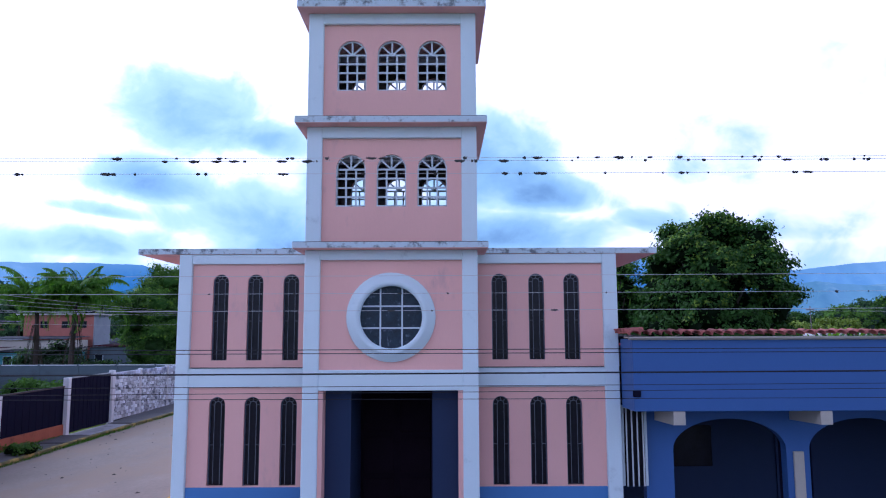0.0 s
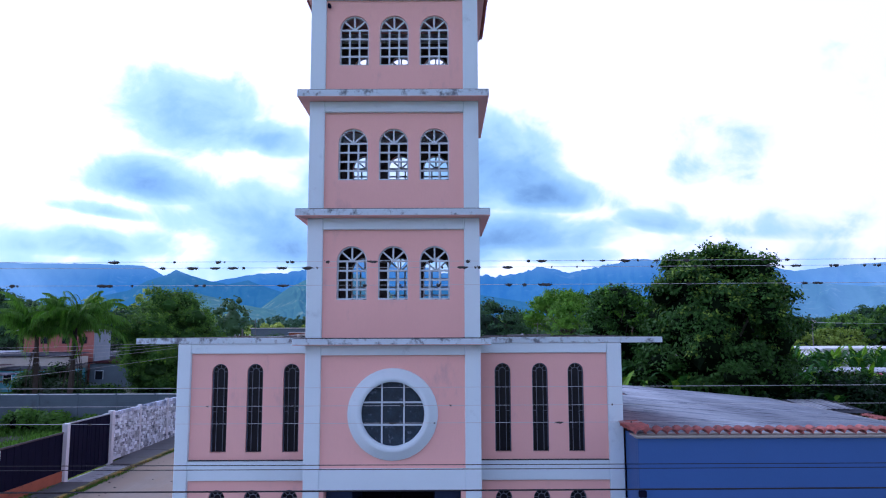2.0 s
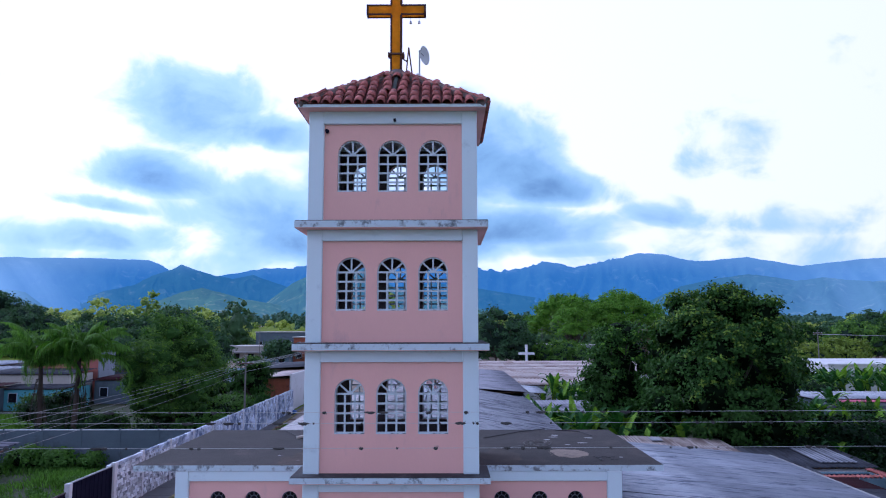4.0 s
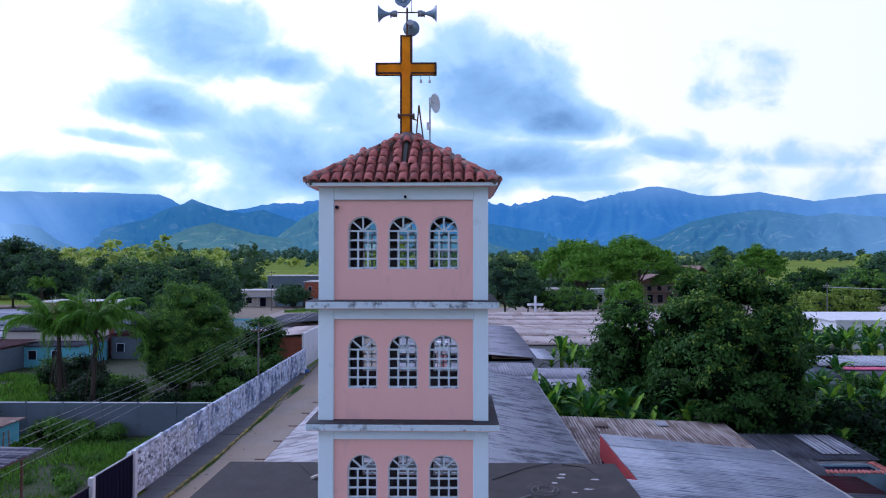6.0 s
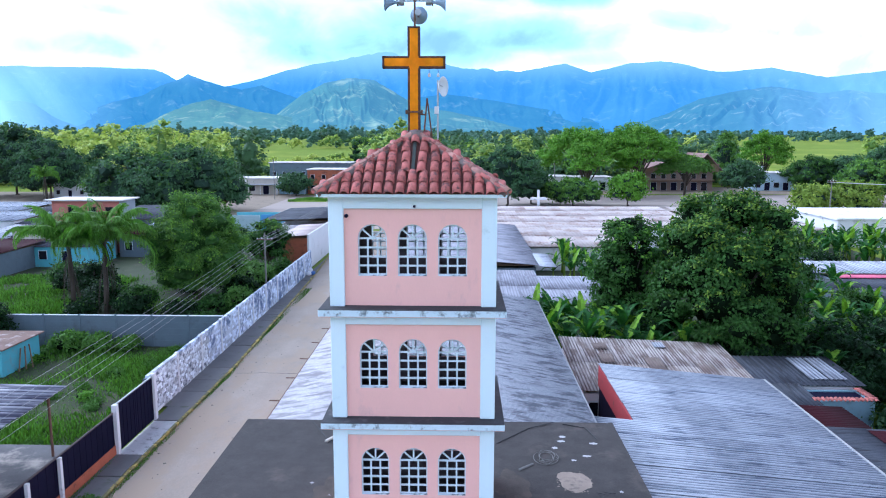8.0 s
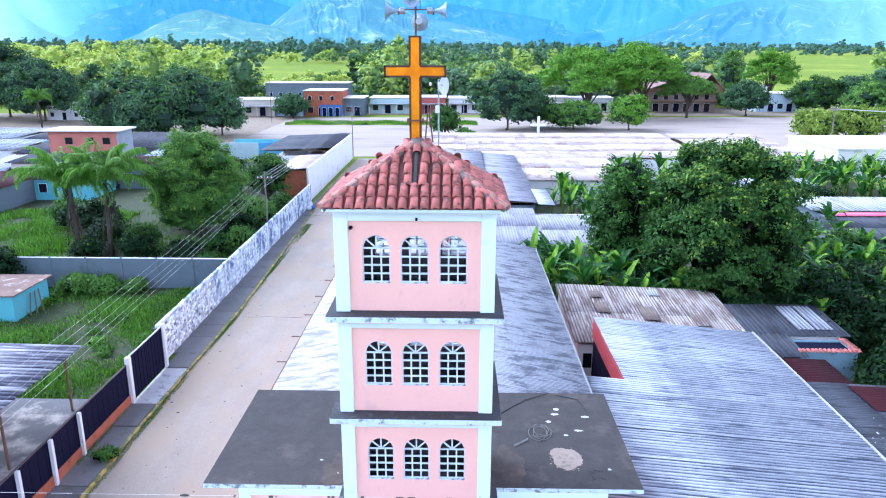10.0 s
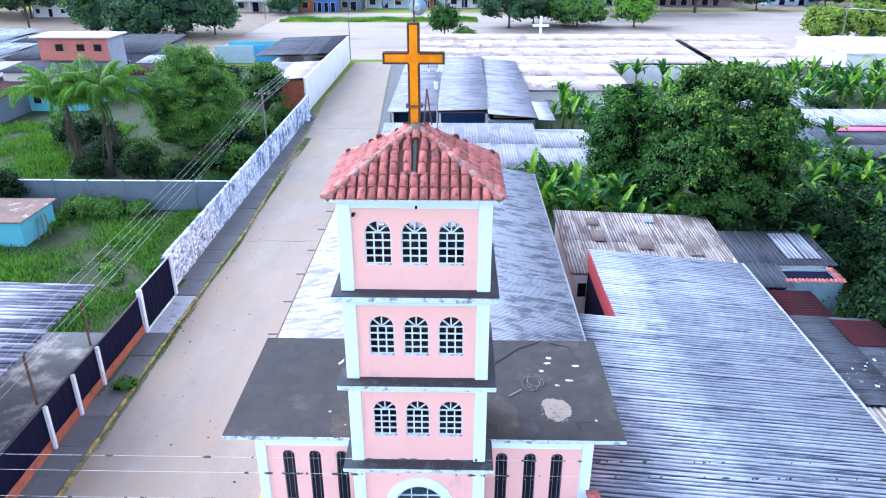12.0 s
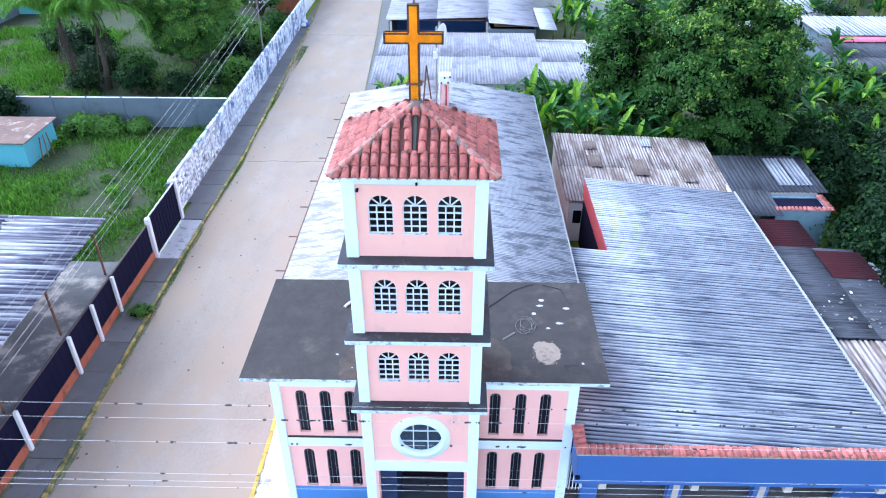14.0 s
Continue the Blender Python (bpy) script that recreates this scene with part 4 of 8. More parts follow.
def build_wing(side):
    xi = side * TW
    xo = -5.15 if side < 0 else 5.33
    xp = -4.84 if side < 0 else 4.99
    cs = (-4.165, -3.335, -2.475) if side < 0 else (2.525, 3.41, 4.255)
    y = 1.05
    a, b = sorted((xi, xp))
    for z0, z1, wz0, wz1, hw in ((4.02, 6.49, 4.20, 6.25, 0.188), (1.28, 3.57, 1.31, 3.35, 0.192)):
        ops = [(c, hw, (lambda x, q=wz0: q), arch_top(c, hw, wz1 - hw)) for c in cs]
        bm = open_wall(bmesh.new(), a, b, z0, z1, 0, 0.18, ops, front_at(y + 0.08), n=12)
        part("wall_panel", bm, PINK, church, "pink plaster wing wall with three slit windows")
        made = slot_window(hw * 2, wz1 - wz0)
        for c in cs:
            w = part("window", made["window_frame"], None, church, "tall narrow arched window with dark glass", m=pose(c, y + 0.17, wz0))
            part("pane", made["pane"], None, w)
            part("lead_bar", made["lead_bar"], None, w)
    part("dado", new_box(a, b, y + 0.06, y + 0.26, 0.0, 1.28, 0.008), DADO, church, "blue painted dado")
    part("beam", new_box(a, b, y, y + 0.3, 6.49, 6.72, 0.012), WHITE, church)
    part("beam", new_box(a, b, y, y + 0.3, 3.57, 4.02, 0.012), WHITE, church, "pale blue band between the storeys")
    bm = new_box(a + 0.02, b - 0.02, y - 0.012, y + 0.10, 4.02, 4.034)
    part("sill", bm, LEDGE_TOP, church, "dark grimy band top")
    p, q = sorted((xp, xo))
    part("pilaster", new_box(p, q, y - 0.02, y + 0.35, 0.0, 6.72, 0.015), WHITE, church, "pale blue corner pilaster")
    # side and back
    p, q = sorted((xo, xo - side * 0.2))
    part("side_wall", new_box(p, q, y + 0.35, 6.7, 0.0, 6.72), PINK, church)
    p, q = sorted((xo, 0))
    part("back_wall", new_box(p, q, 6.5, 6.7, 0.0, 6.72), PINK, church)


build_wing(-1)
build_wing(1)


def wing_roof():
    bm = bmesh.new()
    z0, z1 = 6.725, 6.86
    for x0, x1, y0, y1 in ((-6.14, -TW - 0.002, 1.02, TD), (TW + 0.002, 6.31, 1.02, TD), (-6.14, 6.31, TD, 6.80)):
        box(bm, x0, x1, y0, y1, z0, z1)
    for f in bm.faces:
        f.normal_update()
        f.material_index = 1 if f.normal.z > 0.7 else 2 if f.normal.z < -0.7 else 0
    return part("roof_slab", bm, [LEDGE_EDGE, ROOF_FLAT, PINK], church, "flat dark weathered roof slab with pink soffits")


wing_roof()


def roof_marks():
    """Pale plaster patch and splashes on the flat roof, each a thin crust with an uneven edge."""
    rnd = random.Random(11)
    crust = mat("plaster_crust", (0.27, 0.215, 0.175), 0.95, 0.25, 4, 26, 0.5, dirt=(0.13, 0.11, 0.10), dirt_amount=0.3, dirt_scale=3)
    lime = mat("lime_splash", (0.42, 0.41, 0.42), 0.9, 0.15, 2, 20, 0.3)
    film = mat("dried_mud_film", (0.060, 0.049, 0.043), 0.95, 0.5, 2.2, 24, 0.6, dirt=(0.10, 0.078, 0.062), dirt_amount=0.30, dirt_scale=1.4)
    for x, y, rx, ry, m, lab in ((4.35, 2.55, 0.48, 0.62, crust, "pale plaster patch"), (2.62, 2.2, 0.5, 1.0, film, "brown dried puddle"), (-2.5, 1.9, 0.42, 0.75, film, "brown dried puddle"), (4.45, 5.6, 0.16, 0.12, lime, ""), (4.35, 5.25, 0.2, 0.1, lime, ""), (4.1, 4.75, 0.14, 0.1, lime, ""),
                              (5.35, 5.1, 0.22, 0.1, lime, ""), (5.0, 4.2, 0.24, 0.08, lime, ""), (4.55, 3.9, 0.12, 0.07, lime, ""), (5.55, 2.0, 0.07, 0.06, lime, ""), (-3.0, 2.3, 0.06, 0.05, lime, ""), (-2.4, 1.6, 0.05, 0.05, lime, "")):
        bm = bmesh.new()
        rx, ry = (rx, ry) if m is not lime else (rx * 0.6, ry * 0.7)

        def fleck(cx, cy, fx, fy, n):
            ring = []
            lift = rnd.uniform(0, 0.003)
            for i in range(n):
                a = 2 * math.pi * i / n
                k = 1 + (0.8 if m is film else 0.32) * noise.noise((math.cos(a) * 1.4 + cx * 3, math.sin(a) * 1.4 + cy * 3, 2.0)) + rnd.uniform(-0.05, 0.05)
                ring.append(bm.verts.new((cx + fx * k * math.cos(a), cy + fy * k * math.sin(a), 6.8645 + lift)))
            bm.faces.new(ring)
        fleck(x, y, rx * 0.95, ry * 0.95, 48)
        part("roof_stain", bm, m, church, lab)
        # the crust breaks up into flecks towards its edge
        bm = bmesh.new()
        for _ in range(0 if m is film else 40 if m is crust else 14):
            a, q = rnd.uniform(0, 6.283), abs(rnd.gauss(0, 0.55)) if m is film else rnd.gauss(0.98, 0.10)
            r = rnd.uniform(0.008, 0.03) * (3.0 if m is film else 1 if m is crust else 0.6)
            fx, fy = x + rx * q * math.cos(a), y + ry * q * math.sin(a)
            if fx > TW + 0.05 or fx < -TW - 0.05:
                fleck(fx, max(fy, 1.08), r * 1.2, r, 6)
        if m is film:
            bm.free()
            continue
        part("roof_fleck", bm, m, church, kind="stuff")


roof_marks()


def nave():
    ym, y1 = 6.7, 31.5
    ez, rz = 5.42, 6.58
    for s in (-1, 1):
        x = s * 5.6
        a, b = sorted((x, x - s * 0.22))
        part("nave_wall", new_box(a, b, ym, y1 - 0.5, 0.0, ez + 0.05), PINK, church, "long pink nave wall")
    bm = bmesh.new()
    vs = [bm.verts.new(p) for p in ((-5.6, y1 - 0.6, 0), (5.6, y1 - 0.6, 0), (5.6, y1 - 0.6, ez), (0, y1 - 0.6, rz - 0.1), (-5.6, y1 - 0.6, ez))]
    bm.faces.new(vs)
    bmesh.ops.solidify(bm, geom=bm.faces[:], thickness=0.2)
    part("gable_wall", bm, WALL_WHITE, church)
    roof = part("nave_roof", new_box(-0.16, 0.16, ym + 0.1, y1, rz + 0.015, rz + 0.06, 0.02), ZINC, church, "long low-pitched corrugated roof, streaked grey")
    slope = math.hypot(6.45, rz - ez)
    for s in (-1, 1):
        u = (-s * 6.45, 0, rz - ez)
        # u x v must point up
        o = (s * 6.45, ym + 0.1, ez)
        vv = Vector((0, 1, 0))
        if Vector(u).cross(vv).z < 0:
            vv = -vv
            o = (s * 6.45, y1, ez)
        # the left slope gets the sheet coloured as sunlit
        sheet_roof(roof, o, u, vv, slope, y1 - ym - 0.1, ZINC_NAVE if s > 0 else ZINC_NAVE_LIT, 0.12, 0.03, rows=1, seed=20 + s)
        a, b = sorted((s * 6.42, s * 6.55))
        part("gutter", new_box(a, b, ym + 0.1, y1, ez - 0.11, ez - 0.04, 0.02), FLASHING if s > 0 else RUST, church, "grey eaves gutter" if s > 0 else "thin rusty eaves gutter")
    for i in range(8):
        y = 9.5 + i * 2.9
        part("gutter_bracket", new_box(-6.95, -6.52, y, y + 0.05, ez - 0.07, ez - 0.03), RUST, church)


nave()


def half_tile(length=0.46, r0=0.105, r1=0.085, n=8, t=0.014):
    """A barrel tile: a tapered half pipe along x, hollow side down."""
    bm = bmesh.new()
    rings = []
    for x, r in ((0, r0), (length, r1)):
        outer = [bm.verts.new((x, -r * math.cos(math.pi * i / n), r * 0.85 * math.sin(math.pi * i / n))) for i in range(n + 1)]
        inner = [bm.verts.new((x, -(r - t) * math.cos(math.pi * i / n), (r - t) * 0.85 * math.sin(math.pi * i / n))) for i in range(n + 1)]
        rings.append((outer, inner))
    (o0, i0), (o1, i1) = rings
    for k in range(n):
        bm.faces.new((o0[k], o1[k], o1[k + 1], o0[k + 1]))
        bm.faces.new((i0[k], i0[k + 1], i1[k + 1], i1[k]))
        bm.faces.new((o0[k], o0[k + 1], i0[k + 1], i0[k]))
        bm.faces.new((o1[k], i1[k], i1[k + 1], o1[k + 1]))
    bmesh.ops.recalc_face_normals(bm, faces=bm.faces)
    return mesh_of(bm, TILE, "tile", True)


def tower_roof():
    ez, az, half = 15.15, 16.50, 2.15
    cy = TD / 2
    hy = TD / 2 + 0.34
    bm = bmesh.new()
    c = [bm.verts.new(p) for p in ((-half, cy - hy, ez), (half, cy - hy, ez), (half, cy + hy, ez), (-half, cy + hy, ez))]
    lo = [bm.verts.new((v.co.x, v.co.y, ez - 0.07)) for v in c]
    top = bm.verts.new((0, cy, az))
    for i in range(4):
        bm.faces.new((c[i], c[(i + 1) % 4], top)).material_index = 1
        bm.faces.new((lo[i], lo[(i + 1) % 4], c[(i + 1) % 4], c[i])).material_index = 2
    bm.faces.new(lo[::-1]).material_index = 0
    roof = part("tower_roof", bm, [PINK, CLAY_DIM, WHITE], church, "steep hipped roof of red clay barrel tiles")
    tile = half_tile(0.44, 0.108, 0.094)
    cover_len = 0.37
    rnd = random.Random(4)
    eave_w = 2 * half
    for side in range(4):
        # frame of each slope: origin at the middle of the eave
        if side in (0, 2):
            s = -1 if side == 0 else 1
            o, v = Vector((0, cy + s * hy, ez)), Vector((1, 0, 0)) * (1 if side == 0 else -1)
            span, wid = hy, half
        else:
            s = 1 if side == 1 else -1
            o, v = Vector((s * half, cy, ez)), Vector((0, 1, 0)) * (1 if side == 1 else -1)
            span, wid = half, hy
        inward = (Vector((0, cy, ez)) - o)
        u = (inward + Vector((0, 0, az - ez))).normalized()
        length = math.hypot(span, az - ez)
        w = u.cross(-v).normalized()
        if w.z < 0:
            w = -w
        vv = w.cross(u)
        base = Matrix((u, vv, w)).transposed().to_4x4()
        n = 17
        for j in range(n):
            off = (j - (n - 1) / 2) * (2 * wid / n)
            run = length * (1 - abs(off) / wid)
            k = 0
            while k * cover_len < run - 0.06:
                if side == 0 and j == 8 and k in (2, 3, 4):
                    k += 1
                    continue
                d = k * cover_len - 0.06
                # the two columns beside the slit have slid towards it
                slip = (0.075 - 0.020 * (k - 2)) * (j - 8) if side == 0 and abs(j - 8) == 1 and k in (2, 3, 4) else 0.0
                m = Matrix.Translation(o + u * d + vv * (off + (slip if vv.x > 0 else -slip) + rnd.uniform(-0.012, 0.012)) + w * 0.045) @ base @ pose(0, 0, 0, rnd.uniform(-2, 2), 1.9 + rnd.uniform(-0.7, 0.7), rnd.uniform(-1.4, 1.4))
                part("tile", tile, None, roof, m=m)
                k += 1
            # channel between the covers
    # weathered board laid bare where tiles are missing
    pitch = math.degrees(math.atan2(az - ez, hy))
    part("slit_board", new_box(-0.04, 0.04, 0.78, 1.80, 0.0, 0.07), mat("wet_green_board", (0.05, 0.06, 0.055), 0.9, 0.3, 4), roof, "dark mossy board in the gap", m=pose(0, cy - hy, ez, pitch))
    # hip tiles
    hip = half_tile(0.46, 0.100, 0.088)
    hip.materials.clear()
    hip.materials.append(HIP_CLAY)
    for cx, cyy in ((-half, cy - hy), (half, cy - hy), (half, cy + hy), (-half, cy + hy)):
        a, b = Vector((cx, cyy, ez + 0.08)), Vector((0, cy, az + 0.05))
        u = (b - a).normalized()
        vv = Vector((0, 0, 1)).cross(u).normalized()
        w = u.cross(vv)
        base = Matrix((u, vv, w)).transposed().to_4x4()
        L = (b - a).length
        n = int(L / 0.385)
        for k in range(n):
            part("hip_tile", hip, None, roof, m=Matrix.Translation(a + u * (k * 0.385 - 0.05)) @ base @ pose(0, 0, 0, rnd.uniform(-3, 3), 2 + rnd.uniform(-1, 1), rnd.uniform(-1.5, 1.5)))
        # mortar that beds the hip tiles, smeared onto the slopes
        bm = bmesh.new()
        tube(bm, [a + u * (L * i / 12) + Vector((0, 0, -0.05 + 0.02 * noise.noise((i, cx, cyy)))) for i in range(13)], 0.12, 7, 0.10)
        part("hip_mortar", bm, MORTAR, roof)
    bm = bmesh.new()
    lathe(bm, [(0.27, -0.16), (0.21, -0.02), (0.16, 0.06), (0.0, 0.07)], pose(0, cy, az + 0.03), 10)
    part("mortar_cap", bm, MORTAR, church)
    return ez, az, cy


ROOF_EZ, ROOF_AZ, ROOF_CY = tower_roof()

# ==== buildings beside and behind the church ====
def sloped_roof(parent, x0, x1, y0, y1, z_of, material, ribs="y", period=0.22, depth=0.045, rows=2, name="roof", label="", seed=1, width=1.1):
    """Corrugated sheets over a rectangle; z_of(x, y) is a plane; ribs run along x or y, from the lower end upwards."""
    c00, c10, c01 = Vector((x0, y0, z_of(x0, y0))), Vector((x1, y0, z_of(x1, y0))), Vector((x0, y1, z_of(x0, y1)))
    ax, ay = c10 - c00, c01 - c00
    holder = part(name, new_box(min(x0, x1) + 0.5, max(x0, x1) - 0.5, min(y0, y1) + 0.5, max(y0, y1) - 0.5, min(z_of(x0, y0), z_of(x1, y1), z_of(x0, y1), z_of(x1, y0)) - 0.16, min(z_of(x0, y0), z_of(x1, y1), z_of(x0, y1), z_of(x1, y0)) - 0.11), WOOD, parent, label)
    # the sheets must face up: pick a corner and order the axes accordingly
    if ribs == "y":
        o, u, v = (c00, ay, -ax) if ay.z >= 0 else (c01, -ay, ax)
        if u.cross(v).z < 0:
            v = -v
        if v.x < 0:
            o = o + ax
    else:
        o, u, v = (c00, ax, ay) if ax.z >= 0 else (c10, -ax, ay)
        if u.cross(v).z < 0:
            v = -v
            o = o + ay
    sheet_roof(holder, o, u, v, u.length, v.length, material, period, depth, rows=rows, seed=seed, width=width)
    return holder


def opening(parent, kind, x0, x1, y0, y1, z0, z1, label="", rim=None):
    """A recessed dark door or window leaf with a frame, set into a wall that faces x or y."""
    f = part(kind, new_box(x0, x1, y0, y1, z0, z1, 0.01), SHEET_DARK if kind == "door" else GLASS_DARK, parent, label)
    t = 0.06
    if abs(x1 - x0) > abs(y1 - y0):
        ya = min(y0, y1) - 0.02
        for a, b, c, d in ((x0 - t, x0, z0, z1), (x1, x1 + t, z0, z1), (x0 - t, x1 + t, z1, z1 + t)):
            part("frame", new_box(a, b, ya, ya + 0.08, c, d), rim or GRILLE, f)
    return f


def shell(parent, x0, x1, y0, y1, z0, z1, material, name="wall", t=0.18, label=""):
    """Four walls."""
    for a, b, c, d in ((x0, x1, y0, y0 + t), (x0, x1, y1 - t, y1), (x0, x0 + t, y0 + t, y1 - t), (x1 - t, x1, y0 + t, y1 - t)):
        part(name, new_box(a, b, c, d, z0, z1), material, parent, label)


# -- parish house: blue front with an arcade, big ribbed roof


def parish_house():
    h = thing("parish_house", "blue parish house with an arcade and a large ribbed roof", "house")
    x0, x1 = 5.37, 17.4
    part("fascia", new_box(x0, x1, -0.02, 0.14, 3.10, 4.68, 0.01), BLUE, h, "deep blue painted fascia")
    part("fascia", new_box(x0, x0 + 0.14, 0.14, 1.04, 3.10, 4.68), BLUE, h)
    part("cornice", new_box(x0 - 0.06, x1, -0.08, 0.10, 4.66, 4.73, 0.01), CREAM, h)
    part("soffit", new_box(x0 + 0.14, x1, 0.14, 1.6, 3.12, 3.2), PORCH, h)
    for x in (6.36, 9.60, 12.85, 16.1):
        bm = bmesh.new()
        vs = [bm.verts.new((x + s * 0.13, y, z)) for s in (-1, 1) for y, z in ((0.0, 3.1), (1.5, 3.1), (1.5, 2.74), (0.0, 2.80))]
        for q in ((0, 1, 2, 3), (7, 6, 5, 4), (0, 4, 5, 1), (1, 5, 6, 2), (2, 6, 7, 3), (3, 7, 4, 0)):
            bm.faces.new([vs[i] for i in q])
        bmesh.ops.recalc_face_normals(bm, faces=bm.faces)
        part("beam_end", bm, CREAM, h, "cream concrete beam end")
    ops = [(c, 1.35, (lambda x: 0.0), (lambda x, c=c: 2.05 + 0.72 * math.sqrt(max(1 - ((x - c) / 1.35) ** 2, 0)))) for c in (8.0, 11.25, 14.5)]
    bm = open_wall(bmesh.new(), x0 + 0.62, x1, 0.0, 3.12, 0, 0.28, ops, front_at(1.45), n=22)
    part("arcade_wall", bm, BLUE, h, "blue arcade wall with three round arches")
    for c in (9.62, 12.87):
        part("column_face", new_box(c - 0.12, c + 0.12, 1.38, 1.45, 0.0, 2.0, 0.01), CREAM, h)
    # barred window beside the church
    w = opening(h, "window", x0 + 0.08, x0 + 0.56, 1.30, 1.34, 1.25, 3.05, "tall barred window")
    for i in range(4):
        bm = bmesh.new()
        tube(bm, [(x0 + 0.12 + i * 0.13, 1.22, 1.25), (x0 + 0.12 + i * 0.13, 1.22, 3.05)], 0.018)
        part("bar", bm, POST_WHITE, w)
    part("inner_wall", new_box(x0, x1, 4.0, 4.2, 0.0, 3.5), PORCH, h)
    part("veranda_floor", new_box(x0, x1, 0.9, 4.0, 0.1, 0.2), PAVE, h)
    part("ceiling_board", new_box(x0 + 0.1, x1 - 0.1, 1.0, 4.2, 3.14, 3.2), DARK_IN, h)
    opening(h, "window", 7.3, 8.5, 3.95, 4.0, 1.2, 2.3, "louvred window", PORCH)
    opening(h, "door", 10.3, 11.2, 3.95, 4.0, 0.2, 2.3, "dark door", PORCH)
    part("side_wall", new_box(x1 - 0.2, x1, 0.14, 20.7, 0.0, 3.4), BLUE, h)
    part("side_wall", new_box(8.62, 8.82, 12.9, 20.7, 3.25, 4.28), RED_WALL, h, "bright red upper side wall")
    # added dark sheet stands in for the unlit gap under the red wall
    part("side_wall", new_box(8.70, 8.82, 12.9, 20.7, 0.0, 3.25), SHEET_DARK, h, "dark sheet in place of the unlit gap below")
    part("side_wall", new_box(6.5, 8.62, 12.9, 13.05, 0.0, 4.3), WALL_WHITE, h)
    part("side_wall", new_box(8.82, x1, 20.5, 20.7, 0.0, 3.5), WALL_WHITE, h)

    def z_of(x, y):
        return 4.74 - (x - 5.4) * 0.093
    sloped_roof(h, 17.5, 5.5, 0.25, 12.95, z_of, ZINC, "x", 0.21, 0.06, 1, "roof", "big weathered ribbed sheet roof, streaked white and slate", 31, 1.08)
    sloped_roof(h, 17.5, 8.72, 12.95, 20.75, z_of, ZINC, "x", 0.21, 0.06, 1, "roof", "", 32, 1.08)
    for a, b in ((0.3, 10.4), (10.4, 20.8)):
        part("flashing", new_box(17.44, 17.58, a, b, 3.58, 3.65, 0.02), FLASHING, h, "pale edge flashing")
    part("flashing", new_box(8.62, 8.84, 12.95, 20.8, 4.30, 4.37, 0.02), RED_WALL, h)
    # row of barrel tiles along the front edge
    bm_tile = half_tile(0.42, 0.125, 0.105)
    rnd = random.Random(6)
    edge = part("tile_edge", new_box(x0 - 0.1, x1, -0.16, 0.3, 4.70, 4.735), CREAM, h, "row of red clay tiles along the parapet")
    n = 54
    for i in range(n):
        x = x0 + 0.02 + (x1 - x0) * i / (n - 1)
        part("tile", bm_tile, None, edge, m=pose(x + rnd.uniform(-0.015, 0.015), -0.20 + rnd.uniform(-0.02, 0.02), 4.76 + rnd.uniform(0, 0.015), rnd.uniform(-4, 4), -6 + rnd.uniform(-2, 2), 90 + rnd.uniform(-3, 3)))
    for i in range(5):
        part("tile", bm_tile, None, edge, m=pose(x0 - 0.16 + rnd.uniform(-0.02, 0.02), 0.12 + i * 0.22, 4.80 + rnd.uniform(0, 0.02), rnd.uniform(-4, 4), -6, rnd.uniform(-5, 5)))
    # lamp bracket in the corner
    part("corner_box", new_box(5.34, 5.50, -0.12, -0.02, 3.42, 3.56, 0.01), SHEET_DARK, h)


parish_house()


